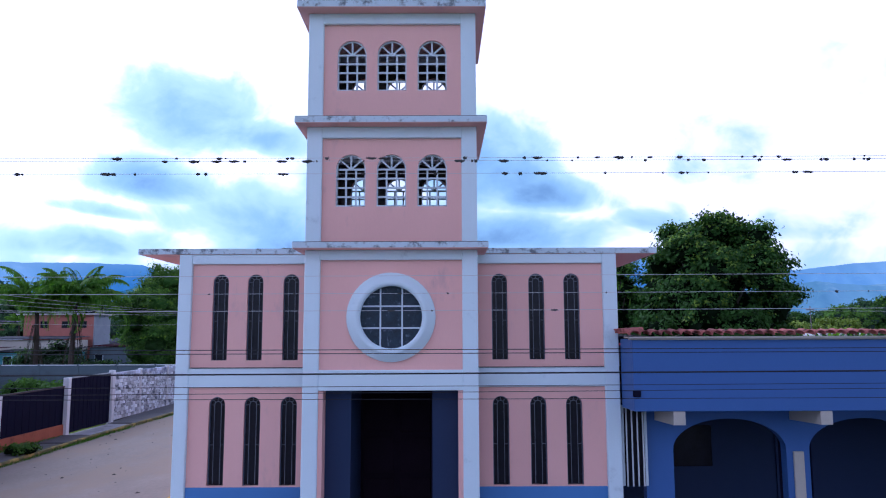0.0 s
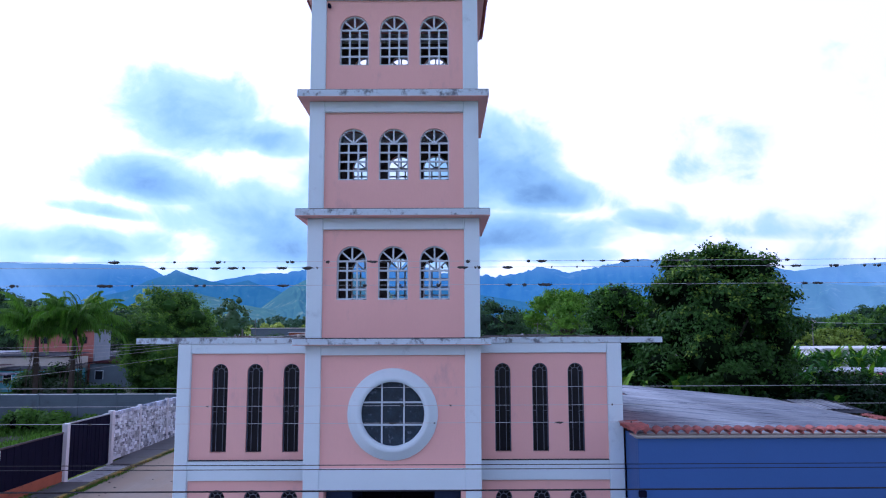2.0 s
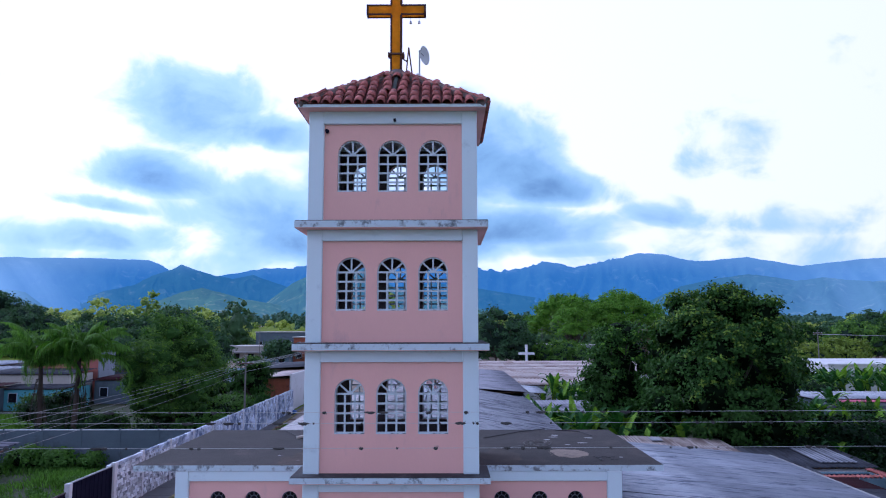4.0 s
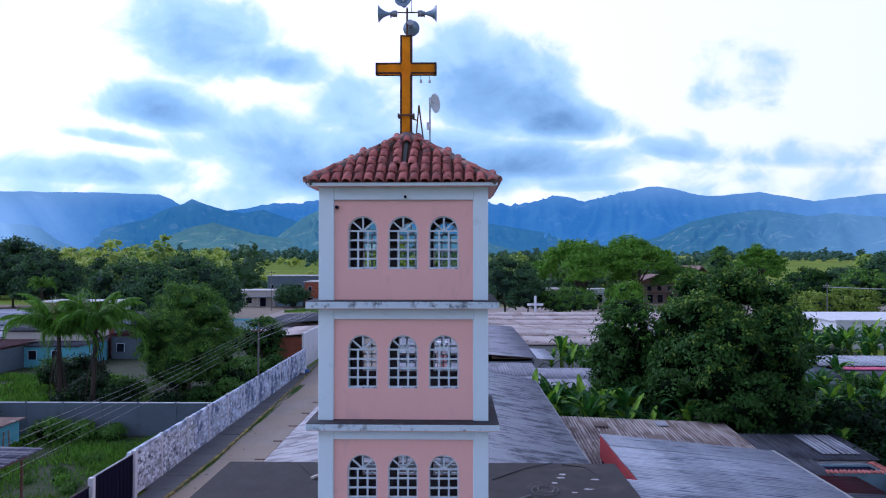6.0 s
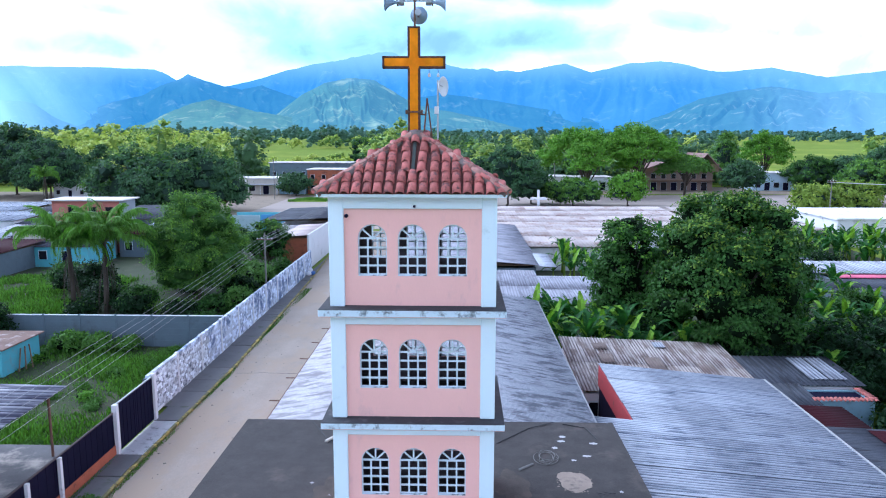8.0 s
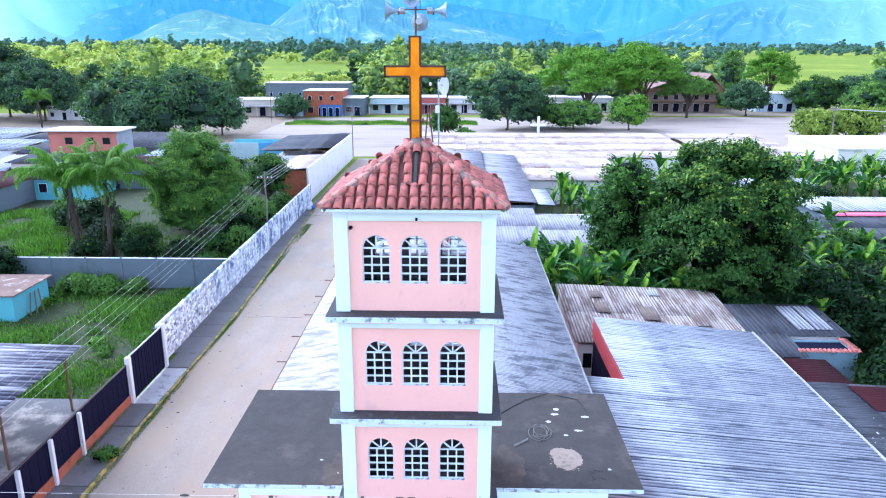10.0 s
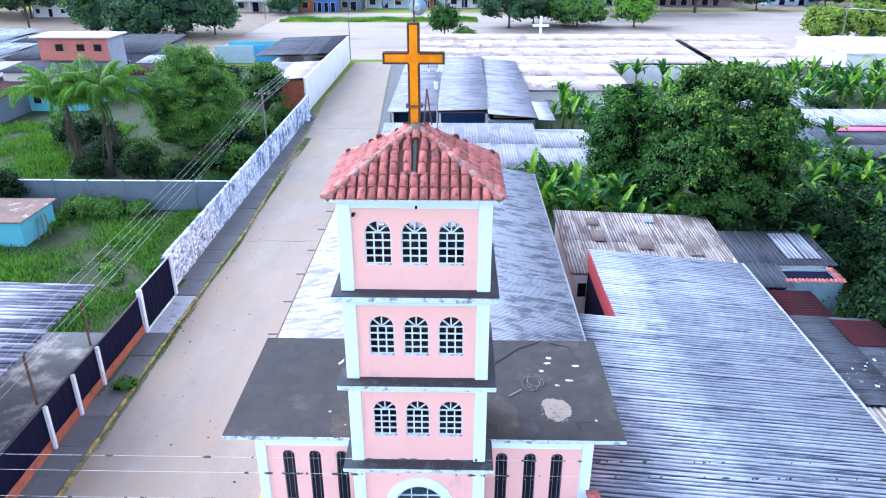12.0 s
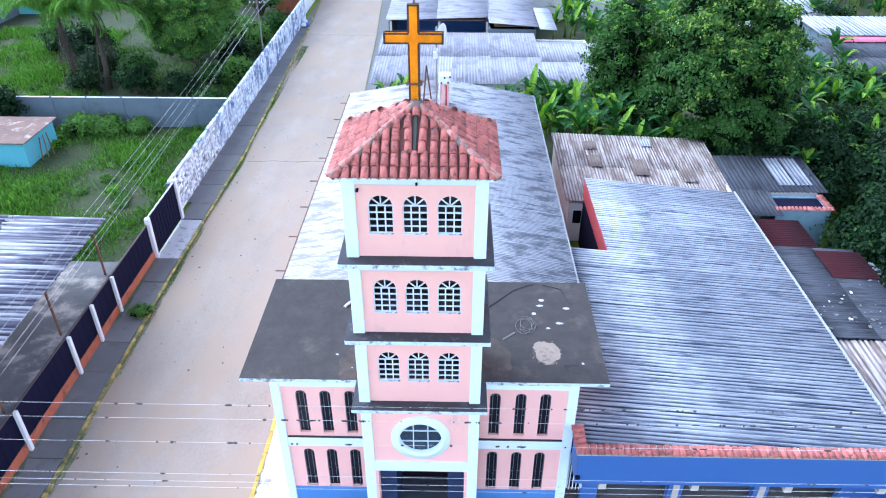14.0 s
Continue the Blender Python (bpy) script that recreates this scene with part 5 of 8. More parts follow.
def outbuildings():
    h = thing("outbuilding", "low white outbuilding with an old ribbed sheet roof", "building")
    shell(h, 7.9, 18.1, 20.9, 29.3, 0.0, 2.7, WALL_WHITE)
    opening(h, "window", 8.2, 8.7, 20.86, 20.9, 1.3, 2.2)
    z1 = lambda x, y: 2.90 + (y - 20.74) * 0.062 - (x - 7.8) * 0.035
    sloped_roof(h, 7.75, 18.2, 20.76, 29.5, z1, ZINC_TAN, "y", 0.19, 0.045, 2, "roof", "old brown and grey ribbed sheets with patches", 41)
    brown_patch = mat("brown_patch_sheet", (0.17, 0.13, 0.115), 0.85, 0.35, 1.5, 14, 0.2)
    for x, y, w, d in ((9.6, 27.2, 0.9, 1.1), (9.7, 24.9, 0.8, 1.5), (12.4, 24.0, 0.95, 2.0), (15.4, 23.4, 0.9, 2.3), (13.6, 27.9, 0.7, 1.0)):
        bm = corrugated(d, w, 0.19, 0.045)
        me = mesh_of(bm, ZINC_PALE if w < 0.75 else ZINC_TAN if x > 15 else brown_patch, "patch_sheet", True)
        part("patch_sheet", me, None, h, m=pose(x + w, y, z1(x, y) + 0.10, 0, -3.5, 90))
    h = thing("outbuilding", "low shed with dark rusted roof sheets", "building")
    shell(h, 18.4, 23.6, 22.9, 27.0, 0.0, 2.5, WALL_WHITE)
    sloped_roof(h, 18.3, 24.1, 22.6, 27.1, lambda x, y: 2.66 + (y - 22.6) * 0.06, ZINC_OLD, "y", 0.24, 0.05, 1, "roof", "", 42)
    sloped_roof(h, 18.2, 20.4, 19.9, 22.7, lambda x, y: 2.52 + (y - 19.9) * 0.06, ZINC_OLD, "y", 0.24, 0.05, 1, "roof", "", 43)
    for x in (21.3, 22.4):
        me = mesh_of(corrugated(3.4, 1.0, 0.24, 0.05), ZINC_PALE, "patch_sheet", True)
        part("patch_sheet", me, None, h, m=pose(x + 1.0, 23.3, 2.80, 0, -3.5, 90))
    h = thing("courtyard_wall", "pale blue courtyard wall capped with red clay tiles", "wall")
    shell(h, 20.3, 23.5, 20.7, 22.5, 0.0, 2.45, mat("pale_blue_plaster", (0.20, 0.31, 0.38), 0.85, 0.15, 0.8, 18, 0.2, dirt=(0.13, 0.17, 0.19), dirt_amount=0.3), t=0.16)
    # added dark sheet fills the courtyard in place of its shade
    part("inner_roof", new_box(20.48, 23.32, 20.88, 22.32, 2.34, 2.39), SHEET_DARK, h, "dark sheet in place of shade below the wall top")
    tile = half_tile(0.40, 0.11, 0.09)
    rnd = random.Random(9)
    for i in range(15):
        part("tile", tile, None, h, m=pose(20.3 + i * 0.23, 20.5, 2.52, rnd.uniform(-4, 4), -8, 90 + rnd.uniform(-4, 4)))
    for i in range(7):
        part("tile", tile, None, h, m=pose(23.2, 20.8 + i * 0.25, 2.56, rnd.uniform(-4, 4), -8, rnd.uniform(-5, 5)))
    h = thing("outbuilding", "shed with a dark red metal roof", "building")
    shell(h, 18.0, 20.4, 15.9, 18.6, 0.0, 2.75, BLOCK)
    sloped_roof(h, 17.7, 20.6, 15.8, 18.7, lambda x, y: 3.02 - (x - 17.7) * 0.03, ZINC_RED, "x", 0.2, 0.035, 1, "roof", "dark red ribbed metal sheets", 44)
    h = thing("outbuilding", "row of sheds with patched grey sheet roofs", "building")
    shell(h, 17.7, 22.0, 8.3, 15.4, 0.0, 2.85, BLOCK)
    sloped_roof(h, 17.65, 22.2, 8.2, 15.6, lambda x, y: 3.15 - (x - 17.7) * 0.04, ZINC_OLD, "x", 0.16, 0.03, 2, "roof", "dark slate sheets strewn with debris", 45)
    sloped_roof(h, 20.1, 22.4, 12.9, 15.3, lambda x, y: 3.20 - (x - 17.7) * 0.04, ZINC_RED, "x", 0.2, 0.035, 1, "roof", "", 46)
    h = thing("outbuilding", "lean-to with a pale worn sheet roof", "building")
    shell(h, 17.8, 26.0, -3.0, 7.8, 0.0, 2.85, BLOCK)
    sloped_roof(h, 17.7, 26.5, -3.2, 8.1, lambda x, y: 3.0 - (x - 17.7) * 0.02 + (y - 8) * 0.02, ZINC_TAN, "y", 0.24, 0.05, 3, "roof", "", 47)
    # debris on the grey roof
    rnd = random.Random(12)
    for i in range(46):
        x, y = rnd.uniform(18.0, 21.8), rnd.uniform(8.6, 12.7)
        s = rnd.choice((0.02, 0.03, 0.04, 0.06, 0.10))
        bm = new_box(-s, s, -s * 0.6, s * 0.6, 0, 0.04, 0.01)
        ob = part("roof_rubble", bm, PAVE if i % 4 else PAVE_PALE, None, m=pose(x, y, 3.15 - (x - 17.7) * 0.04 + 0.03, 0, 0, rnd.uniform(0, 180)))
        tagged(ob, "loose piece of rubble on the sheet roof", "rubble", "rubble on the shed roof")
    heap = thing("gravel_heap", "heap of grey gravel and rubble behind the sheds", "gravel", at=(24.0, 16.2, 0))
    bm = bmesh.new()
    for i in range(420):
        a, q = rnd.uniform(0, 6.283), rnd.uniform(0, 1) ** 0.6
        x, y = 2.2 * q * math.cos(a), 3.4 * q * math.sin(a)
        z = 1.6 * (1 - q) + 0.05
        r = rnd.uniform(0.06, 0.16)
        vs = [bm.verts.new((x + r * rnd.uniform(0.6, 1) * sx, y + r * rnd.uniform(0.6, 1) * sy, z + r * sz * 0.8)) for sx, sy, sz in ((1, 0, 0), (-1, 0, 0), (0, 1, 0), (0, -1, 0), (0, 0, 1), (0, 0, -1))]
        for f in ((0, 2, 4), (2, 1, 4), (1, 3, 4), (3, 0, 4), (2, 0, 5), (1, 2, 5), (3, 1, 5), (0, 3, 5)):
            bm.faces.new([vs[k] for k in f])
    part("stones", bm, mat("grey_gravel_stone", (0.22, 0.23, 0.25), 0.9, 0.25, 3, 20, 0.3, island=0.6), heap, kind="stuff")
    # behind the nave
    h = thing("workshop", "workshop behind the church with a low grey sheet roof", "building")
    shell(h, -5.8, 13.6, 41.0, 53.4, 0.0, 2.9, WALL_WHITE)
    z2 = lambda x, y: 3.0 + (y - 40.5) * 0.03
    sloped_roof(h, -6.2, 8.6, 40.4, 53.8, z2, ZINC_DULL, "y", 0.24, 0.03, 2, "roof", "pale grey sheets", 51)
    sloped_roof(h, 8.6, 14.4, 40.8, 51.0, z2, ZINC_DULL, "y", 0.24, 0.03, 2, "roof", "", 52)
    h = thing("open_shed", "open-fronted shed with a sagging grey roof", "shed")
    shell(h, 4.2, 9.0, 55.5, 88, 0.0, 3.3, BLOCK)
    part("back_wall", new_box(-6.0, 4.2, 66, 66.2, 0, 3.4), BLUE, h)
    part("side_wall", new_box(-6.1, -5.9, 58, 88, 0, 3.3), BLOCK, h)
    for x in (-5.8, -0.8, 4.1):
        part("post", new_box(x - 0.1, x + 0.1, 57.3, 57.5, 0, 3.5), CREAM, h)
    sloped_roof(h, -6.3, 4.4, 57.0, 89, lambda x, y: 3.75 + (y - 57) * 0.01 + (x + 6) * 0.03, ZINC_DULL, "x", 0.3, 0.05, 2, "roof", "", 53)
    sloped_roof(h, 9.4, 4.3, 55.0, 89, lambda x, y: 4.1 - (x - 4.3) * 0.075, ZINC_DULL, "x", 0.3, 0.05, 1, "roof", "", 54)
    sloped_roof(h, 10.9, 9.3, 54.0, 62, lambda x, y: 3.8 - (x - 9) * 0.05, ZINC_PALE, "x", 0.3, 0.06, 1, "roof", "", 55)
    h = thing("market_hall", "long market hall with a bleached rusty roof", "building")
    shell(h, -5.6, 54.0, 90, 117, 0.0, 3.0, WALL_WHITE)
    z3 = lambda x, y: 3.2 + (y - 89) * 0.02
    bleached = mat("bleached_rusty_sheet", (0.43, 0.37, 0.35), 0.8, 0.3, 0.4, 6, 0.1, dirt=(0.24, 0.16, 0.13), dirt_amount=0.50, dirt_scale=0.22, obj=0.2)
    sloped_roof(h, -6.3, 24.0, 89.0, 118, z3, bleached, "y", 0.5, 0.07, 4, "roof", "", 56, 2.2)
    sloped_roof(h, 24.0, 38.5, 90.5, 118, z3, bleached, "y", 0.5, 0.07, 4, "roof", "", 57, 2.2)
    sloped_roof(h, 40.0, 55.5, 88.0, 118, z3, bleached, "y", 0.5, 0.07, 4, "roof", "", 58, 2.2)
    h = thing("annexe", "annexe with a ribbed grey roof", "building")
    shell(h, 9.6, 22.0, 72, 87, 0.0, 2.9, WALL_WHITE)
    sloped_roof(h, 9.2, 22.8, 71.5, 88.5, lambda x, y: 3.1 + (y - 71.5) * 0.02, bleached, "y", 0.5, 0.07, 2, "roof", "", 59, 2.2)
    # far right sheds and the white house
    h = thing("shed", "tin shed among banana plants with a rose red sheet", "shed")
    shell(h, 38, 49, 51, 61, 0.0, 2.7, BLOCK)
    sloped_roof(h, 37.6, 49.5, 55.4, 62, lambda x, y: 2.95 + (y - 55) * 0.02, ZINC_PALE, "y", 0.4, 0.06, 1, "roof", "", 61, 2)
    sloped_roof(h, 38.6, 49.5, 53.6, 55.6, lambda x, y: 2.85, mat("rose_sheet", (0.55, 0.12, 0.2), 0.7, 0.15, obj=0.2), "y", 0.4, 0.06, 1, "roof", "", 62, 2)
    sloped_roof(h, 36.0, 49.5, 45.0, 53.7, lambda x, y: 2.65 + (y - 45) * 0.01, ZINC_OLD, "y", 0.4, 0.06, 2, "roof", "", 63, 2)
    h = thing("house", "white flat-roofed house with dark windows", "house")
    shell(h, 59.0, 78, 93, 110, 0.0, 4.2, WALL_WHITE)
    part("roof", new_box(58.7, 78.3, 92.7, 110.3, 4.2, 4.5, 0.03), WALL_WHITE, h, "pale flat roof")
    opening(h, "window", 63.0, 64.0, 92.95, 93, 2.0, 3.4)
    part("yard_wall", new_box(48, 59.0, 93.2, 93.4, 0, 2.4), mat("pinkish_yard_wall", (0.45, 0.36, 0.33), 0.9, 0.15), h)
    opening(h, "door", 56.6, 57.6, 93.1, 93.2, 0.1, 2.1)
    # wayside cross by the wide street
    c = thing("wayside_cross", "plain white concrete cross by the street", "cross", at=(16.2, 119.5, 0))
    part("shaft", new_box(-0.22, 0.22, -0.2, 0.2, 0, 6.8, 0.03), POST_WHITE, c)
    part("arm", new_box(-1.5, 1.5, -0.18, 0.18, 4.9, 5.35, 0.03), POST_WHITE, c)


outbuildings()


# -- far side of the street
def street_fence():
    f = thing("street_fence", "dark sheet-metal fence on a brick base with white posts", "fence")
    x = -16.7
    posts = [-5.6, -0.9, 3.65, 8.3, 10.7, 13.1, 18.35]
    for i, y in enumerate(posts[:-1]):
        part("post", new_box(x - 0.02, x + 0.14, y - 0.09, y + 0.09, 0.1, 2.35, 0.012), POST_WHITE, f)
    for a, b in zip(posts, posts[1:]):
        part("sheet_panel", new_box(x - 0.06, x - 0.03, a, b, 0.55, 2.35), SHEET_DARK, f)
        part("brick_base", new_box(x - 0.12, x + 0.02, a + 0.09, b - 0.09, 0.1, 0.62, 0.01), BRICK, f, "low base of red brick")
        n = max(1, int((b - a) / 0.5))
        for k in range(n):
            y = a + (k + 0.5) * (b - a) / n
            part("rib", new_box(x - 0.035, x - 0.018, y - 0.02, y + 0.02, 0.6, 2.33), SHEET_DARK, f)
    part("top_rail", new_box(x - 0.09, x + 0.0, -5.6, 18.3, 2.33, 2.40, 0.01), mat("dull_brown_rail", (0.075, 0.06, 0.06), 0.9, 0.3, 1.5), f)
    g = thing("yard_gate", "tall dark metal gate between white posts", "gate")
    for y, h in ((18.35, 2.78), (22.95, 2.90)):
        part("post", new_box(x - 0.1, x + 0.16, y - 0.14, y + 0.14, 0.08, h, 0.015), POST_WHITE, g)
    for a, b in ((18.5, 20.6), (20.62, 22.8)):
        leaf = part("gate_leaf", new_box(x - 0.02, x + 0.03, a, b, 0.16, 2.72, 0.01), SHEET_DARK, g)
        for k in range(5):
            y = a + 0.2 + k * 0.42
            part("rib", new_box(x + 0.03, x + 0.05, y, y + 0.05, 0.2, 2.68), SHEET_DARK, leaf)
    part("top_rail", new_box(x - 0.03, x + 0.05, 18.5, 22.8, 2.72, 2.78), STEEL, g)


street_fence()


def terrace_shed():
    t = thing("terrace", "flat concrete terrace roof inside the yard", "building")
    part("slab", new_box(-30, -16.85, -6.0, 14.7, 2.05, 2.22, 0.02), mat("stained_terrace_concrete", (0.125, 0.12, 0.125), 0.92, 0.4, 0.9, 14, 0.4, dirt=(0.42, 0.37, 0.33), dirt_amount=0.46, dirt_scale=0.45), t, "stained concrete slab")
    for a, b, c, d in ((-30, -17.0, 14.4, 14.6), (-30, -29.8, -6, 14.4)):
        part("wall", new_box(a, b, c, d, 0, 2.05), BLOCK, t)
    s = thing("terrace_canopy", "ribbed sheet canopy on rusty posts", "canopy")
    for y in (13.5, 8.6, 3.7, -1.2):
        bm = bmesh.new()
        tube(bm, [(-17.15, y, 2.2), (-17.15, y, 4.95)], 0.06, 8)
        part("post", bm, RUST, s)
        bm = bmesh.new()
        tube(bm, [(-24.0, y, 2.2), (-24.0, y, 5.2)], 0.06, 8)
        part("post", bm, RUST, s)
    part("rafter", new_box(-17.18, -17.12, -4, 13.9, 5.0, 5.06), RUST, s)
    sloped_roof(s, -16.5, -26.0, -6.0, 14.0, lambda x, y: 5.35 + (-16.5 - x) * 0.02, ZINC_STREAKED, "x", 0.32, 0.07, 2, "roof", "dark and white streaked ribbed sheets", 71)


terrace_shed()


def brick_wall():
    """Whitewashed block wall along the pavement: courses of separate blocks between concrete posts."""
    w = thing("block_wall", "rough block wall with flaking blue-white whitewash", "wall")
    rnd = random.Random(21)
    bx = bmesh.new()
    box(bx, -0.10, 0.10, 0.014, 0.386, 0.013, 0.190, 0.010)
    me = mesh_of(bx, WHITEWASH, "block")
    x_at = lambda y: -17.02 - (y - 23) * 0.006
    for a in range(23, 71, 6):
        part("core", new_box(x_at(a) - 0.30, x_at(a) - 0.18, a + 0.1, min(a + 6.1, 71), 0.0, 2.5), BLOCK, w)
    count = 0
    rest = bmesh.new()
    for r in range(13):
        y = 23.12 + (0.2 if r % 2 else 0)
        while y < 70.2:
            x = x_at(y) + rnd.uniform(-0.018, 0.018)
            if count < 290 and y < 33:
                part("block", me, None, w, m=pose(x - 0.08, y, 0.1 + r * 0.2, rnd.uniform(-0.6, 0.6), 0, rnd.uniform(-1, 1)))
                count += 1
            else:
                box(rest, x - 0.18, x + 0.02, y + 0.014, y + 0.386, 0.1 + r * 0.2 + 0.013, 0.1 + r * 0.2 + 0.190)
            y += 0.4
    part("blockwork", rest, mat("flaking_whitewash_far", (0.62, 0.68, 0.80), 0.9, 0.16, 3.0, 20, 0.5, dirt=(0.085, 0.13, 0.26), dirt_amount=0.52, dirt_scale=0.85, island=0.75), w, kind="stuff")
    y = 27.5
    while y < 70:
        part("post", new_box(x_at(y) - 0.14, x_at(y) + 0.06, y - 0.11, y + 0.11, 0.08, 2.78, 0.015), POST_WHITE, w)
        y += 4.3
    # plain grey boundary wall across the yard
    g = thing("boundary_wall", "grey precast boundary wall with slim posts", "wall")
    for i in range(12):
        x = -17.4 - i * 2.9
        for k in range(5):
            part("plank", new_box(x - 2.86, x - 0.04, 37.86, 37.94, 0.0 + k * 0.5, 0.497 + k * 0.5, 0.003), BLOCK, g)
        part("post", new_box(x - 0.07, x + 0.07, 37.80, 38.0, 0, 2.6, 0.01), BLOCK, g)
    part("coping", new_box(-52.2, -17.4, 37.82, 37.98, 2.5, 2.56, 0.01), POST_WHITE, g)
    s = thing("tool_shed", "turquoise tool shed with a rusty flat roof", "shed")
    shell(s, -36.0, -30.4, 30.2, 34.6, 0.0, 1.95, AQUA)
    part("roof", new_box(-36.3, -30.1, 29.9, 34.9, 1.95, 2.05, 0.02), mat("rusty_flat_sheet", (0.19, 0.12, 0.095), 0.9, 0.35, 0.8, 9, 0.2, dirt=(0.42, 0.37, 0.35), dirt_amount=0.35, dirt_scale=1.0), s)
    for k in range(3):
        bm = bmesh.new()
        tube(bm, [(-30.1 + 0.2 * k, 31.5 + 0.5 * k, 0.0), (-30.3, 32.2 + 0.5 * k, 1.5)], 0.05)
        part("prop", bm, WOOD, s)


brick_wall()


def town():
    h = thing("house", "long white plastered house along the street", "house")
    shell(h, -26, -17.9, 88, 109, 0, 3.6, WALL_WHITE)
    part("wall", new_box(-18.1, -17.88, 72, 110, 0, 4.4), WALL_WHITE, h, "bright white street wall")
    sloped_roof(h, -29.5, -18.1, 92, 111.5, lambda x, y: 3.9 + (x + 29) * 0.04, ZINC_OLD, "x", 0.5, 0.07, 1, "roof", "brown sheet roof", 81, 2)
    h = thing("house", "small brick house with a pinkish sheet roof", "house")
    shell(h, -21.8, -18.15, 74, 85.5, 0, 3.7, BRICK)
    sloped_roof(h, -22.2, -18.1, 73.2, 86, lambda x, y: 3.95 + (x + 22) * 0.06, mat("pinkish_sheet", (0.50, 0.42, 0.40), 0.8, 0.15, obj=0.2), "x", 0.4, 0.06, 1, "roof", "", 82, 2)
    h = thing("wall", "turquoise and blue yard walls", "wall")
    part("wall", new_box(-41, -34.4, 108.5, 108.8, 0, 2.9), mat("pale_aqua_plaster", (0.36, 0.47, 0.52), 0.85, 0.15), h)
    part("wall", new_box(-34.4, -30.3, 109.5, 109.8, 0, 2.9), mat("mid_blue_plaster", (0.12, 0.32, 0.60), 0.85, 0.12), h)
    part("wall", new_box(-41, -30, 116.5, 116.7, 0, 2.6), AQUA, h)
    h = thing("house", "two-storey brick house with a white flat roof", "house")
    shell(h, -57.4, -47.6, 84, 88.6, 0, 7.5, mat("faded_pink_brick", (0.44, 0.165, 0.13), 0.9, 0.25, 1.0))
    part("wall", new_box(-47.6, -47.4, 84, 88.6, 0, 7.5), mat("grey_cement_render", (0.30, 0.33, 0.37), 0.9, 0.15, 0.8), h, "grey rendered end wall")
    part("roof", new_box(-58.2, -46.9, 83.4, 89.2, 7.5, 7.7, 0.03), mat("white_roof_coat", (0.60, 0.57, 0.55), 0.8, 0.15, 0.4), h)
    for x in (-55.0, -52.0, -49.6):
        opening(h, "window", x, x + 1.0, 83.95, 84, 5.7, 6.6, "", RUST)
    rnd = random.Random(33)
    roofs = (ZINC_PALE, ZINC_OLD, ZINC, ZINC_RED, ZINC_PALE, ZINC_OLD)
    walls = (WALL_WHITE, BLOCK, BRICK, AQUA, WALL_WHITE, CREAM)
    # low houses: x0, x1, y0, y1, height, roof, wall
    for i, (x0, x1, y0, y1, z, r, w) in enumerate((
            (-59, -47.2, 76, 83.0, 4.2, 1, 5), (-46.6, -40.5, 80, 88, 3.2, 3, 1), (-66, -60.5, 76.5, 89, 2.8, 0, 0), (-60.2, -55.5, 78, 88, 3.1, 1, 1), (-66, -53, 64, 75, 2.9, 3, 1), (-80, -70, 95, 106, 3.3, 2, 0), (-69.5, -62, 94, 105, 2.9, 1, 2), (-54, -46, 72, 80, 2.7, 1, 3), (-74, -67, 64, 74, 3.0, 2, 1), (-98, -78, 108, 122, 3.5, 2, 0), (-76, -66, 108, 116, 3.4, 1, 3),
            (-58, -47.5, 98, 114, 3.3, 1, 1), (-47, -43, 86, 96, 2.8, 2, 0), (-90, -72, 78, 90, 2.9, 1, 3), (-110, -92, 84, 100, 3.0, 0, 5), (-130, -106, 108, 122, 3.4, 2, 0),
            (-112, -100, 178, 188, 4.0, 0, 0), (-98, -84, 100, 106, 3.0, 3, 5), (98, 108, 236, 246, 7.0, 0, 0), (30, 44, 64, 72, 3.0, 2, 0), (62, 84, 66, 80, 3.2, 0, 5))):
        h = thing("house", ("low white house", "low block house", "low brick house", "low turquoise house", "low white house", "low cream house")[w] + " with a " + ("pale", "brown", "grey", "red", "pale", "brown")[r] + " sheet roof", "house", "low houses in the village")
        shell(h, x0 + 0.4, x1 - 0.4, y0 + 0.4, y1 - 0.4, 0, z - 0.15, walls[w])
        n = max(1, int((x1 - x0) / 4))
        for k in range(n):
            xa = x0 + 1.2 + k * (x1 - x0 - 2) / n
            opening(h, "door" if k % 3 == 1 else "window", xa, xa + 1.0, y0 + 0.33, y0 + 0.38, 0.1 if k % 3 == 1 else 1.0, 2.1)
        tilt = rnd.choice((0.03, -0.03, 0.05))
        sloped_roof(h, x0, x1, y0, y1, lambda x, y, z=z, y0=y0, tl=tilt: z + abs(tl) * (y - y0), roofs[r], "y", 0.5, 0.07, 1, "roof", "", 90 + i, 2)
    # shops beyond the wide street: x0, x1, y, height, wall, awning
    shops = ((-62, -52.5, 193, 4.6, CREAM, 1), (-52.5, -44.5, 194, 4.2, mat("pale_blue_shop", (0.40, 0.58, 0.72), 0.8, 0.1), 1), (-44.0, -33.0, 194, 7.2, BRICK, 0), (-33.0, -27.0, 196, 5.0, BLOCK, 0),
             (-26.0, -13.5, 204, 4.6, mat("pale_green_shop", (0.42, 0.55, 0.55), 0.8, 0.1), 1), (-13.0, -3.0, 204, 4.8, mat("dark_red_shop", (0.35, 0.10, 0.09), 0.8, 0.1), 1), (-2, 12, 206, 4.4, WALL_WHITE, 1),
             (20, 36, 212, 4.4, CREAM, 1), (36, 50, 214, 4.2, WALL_WHITE, 1), (-88, -64, 196, 4.4, WALL_WHITE, 1), (96, 112, 216, 5.6, mat("sky_blue_shop", (0.45, 0.58, 0.70), 0.8, 0.1), 0), (-60, -34, 212, 8.6, BLOCK, 0))
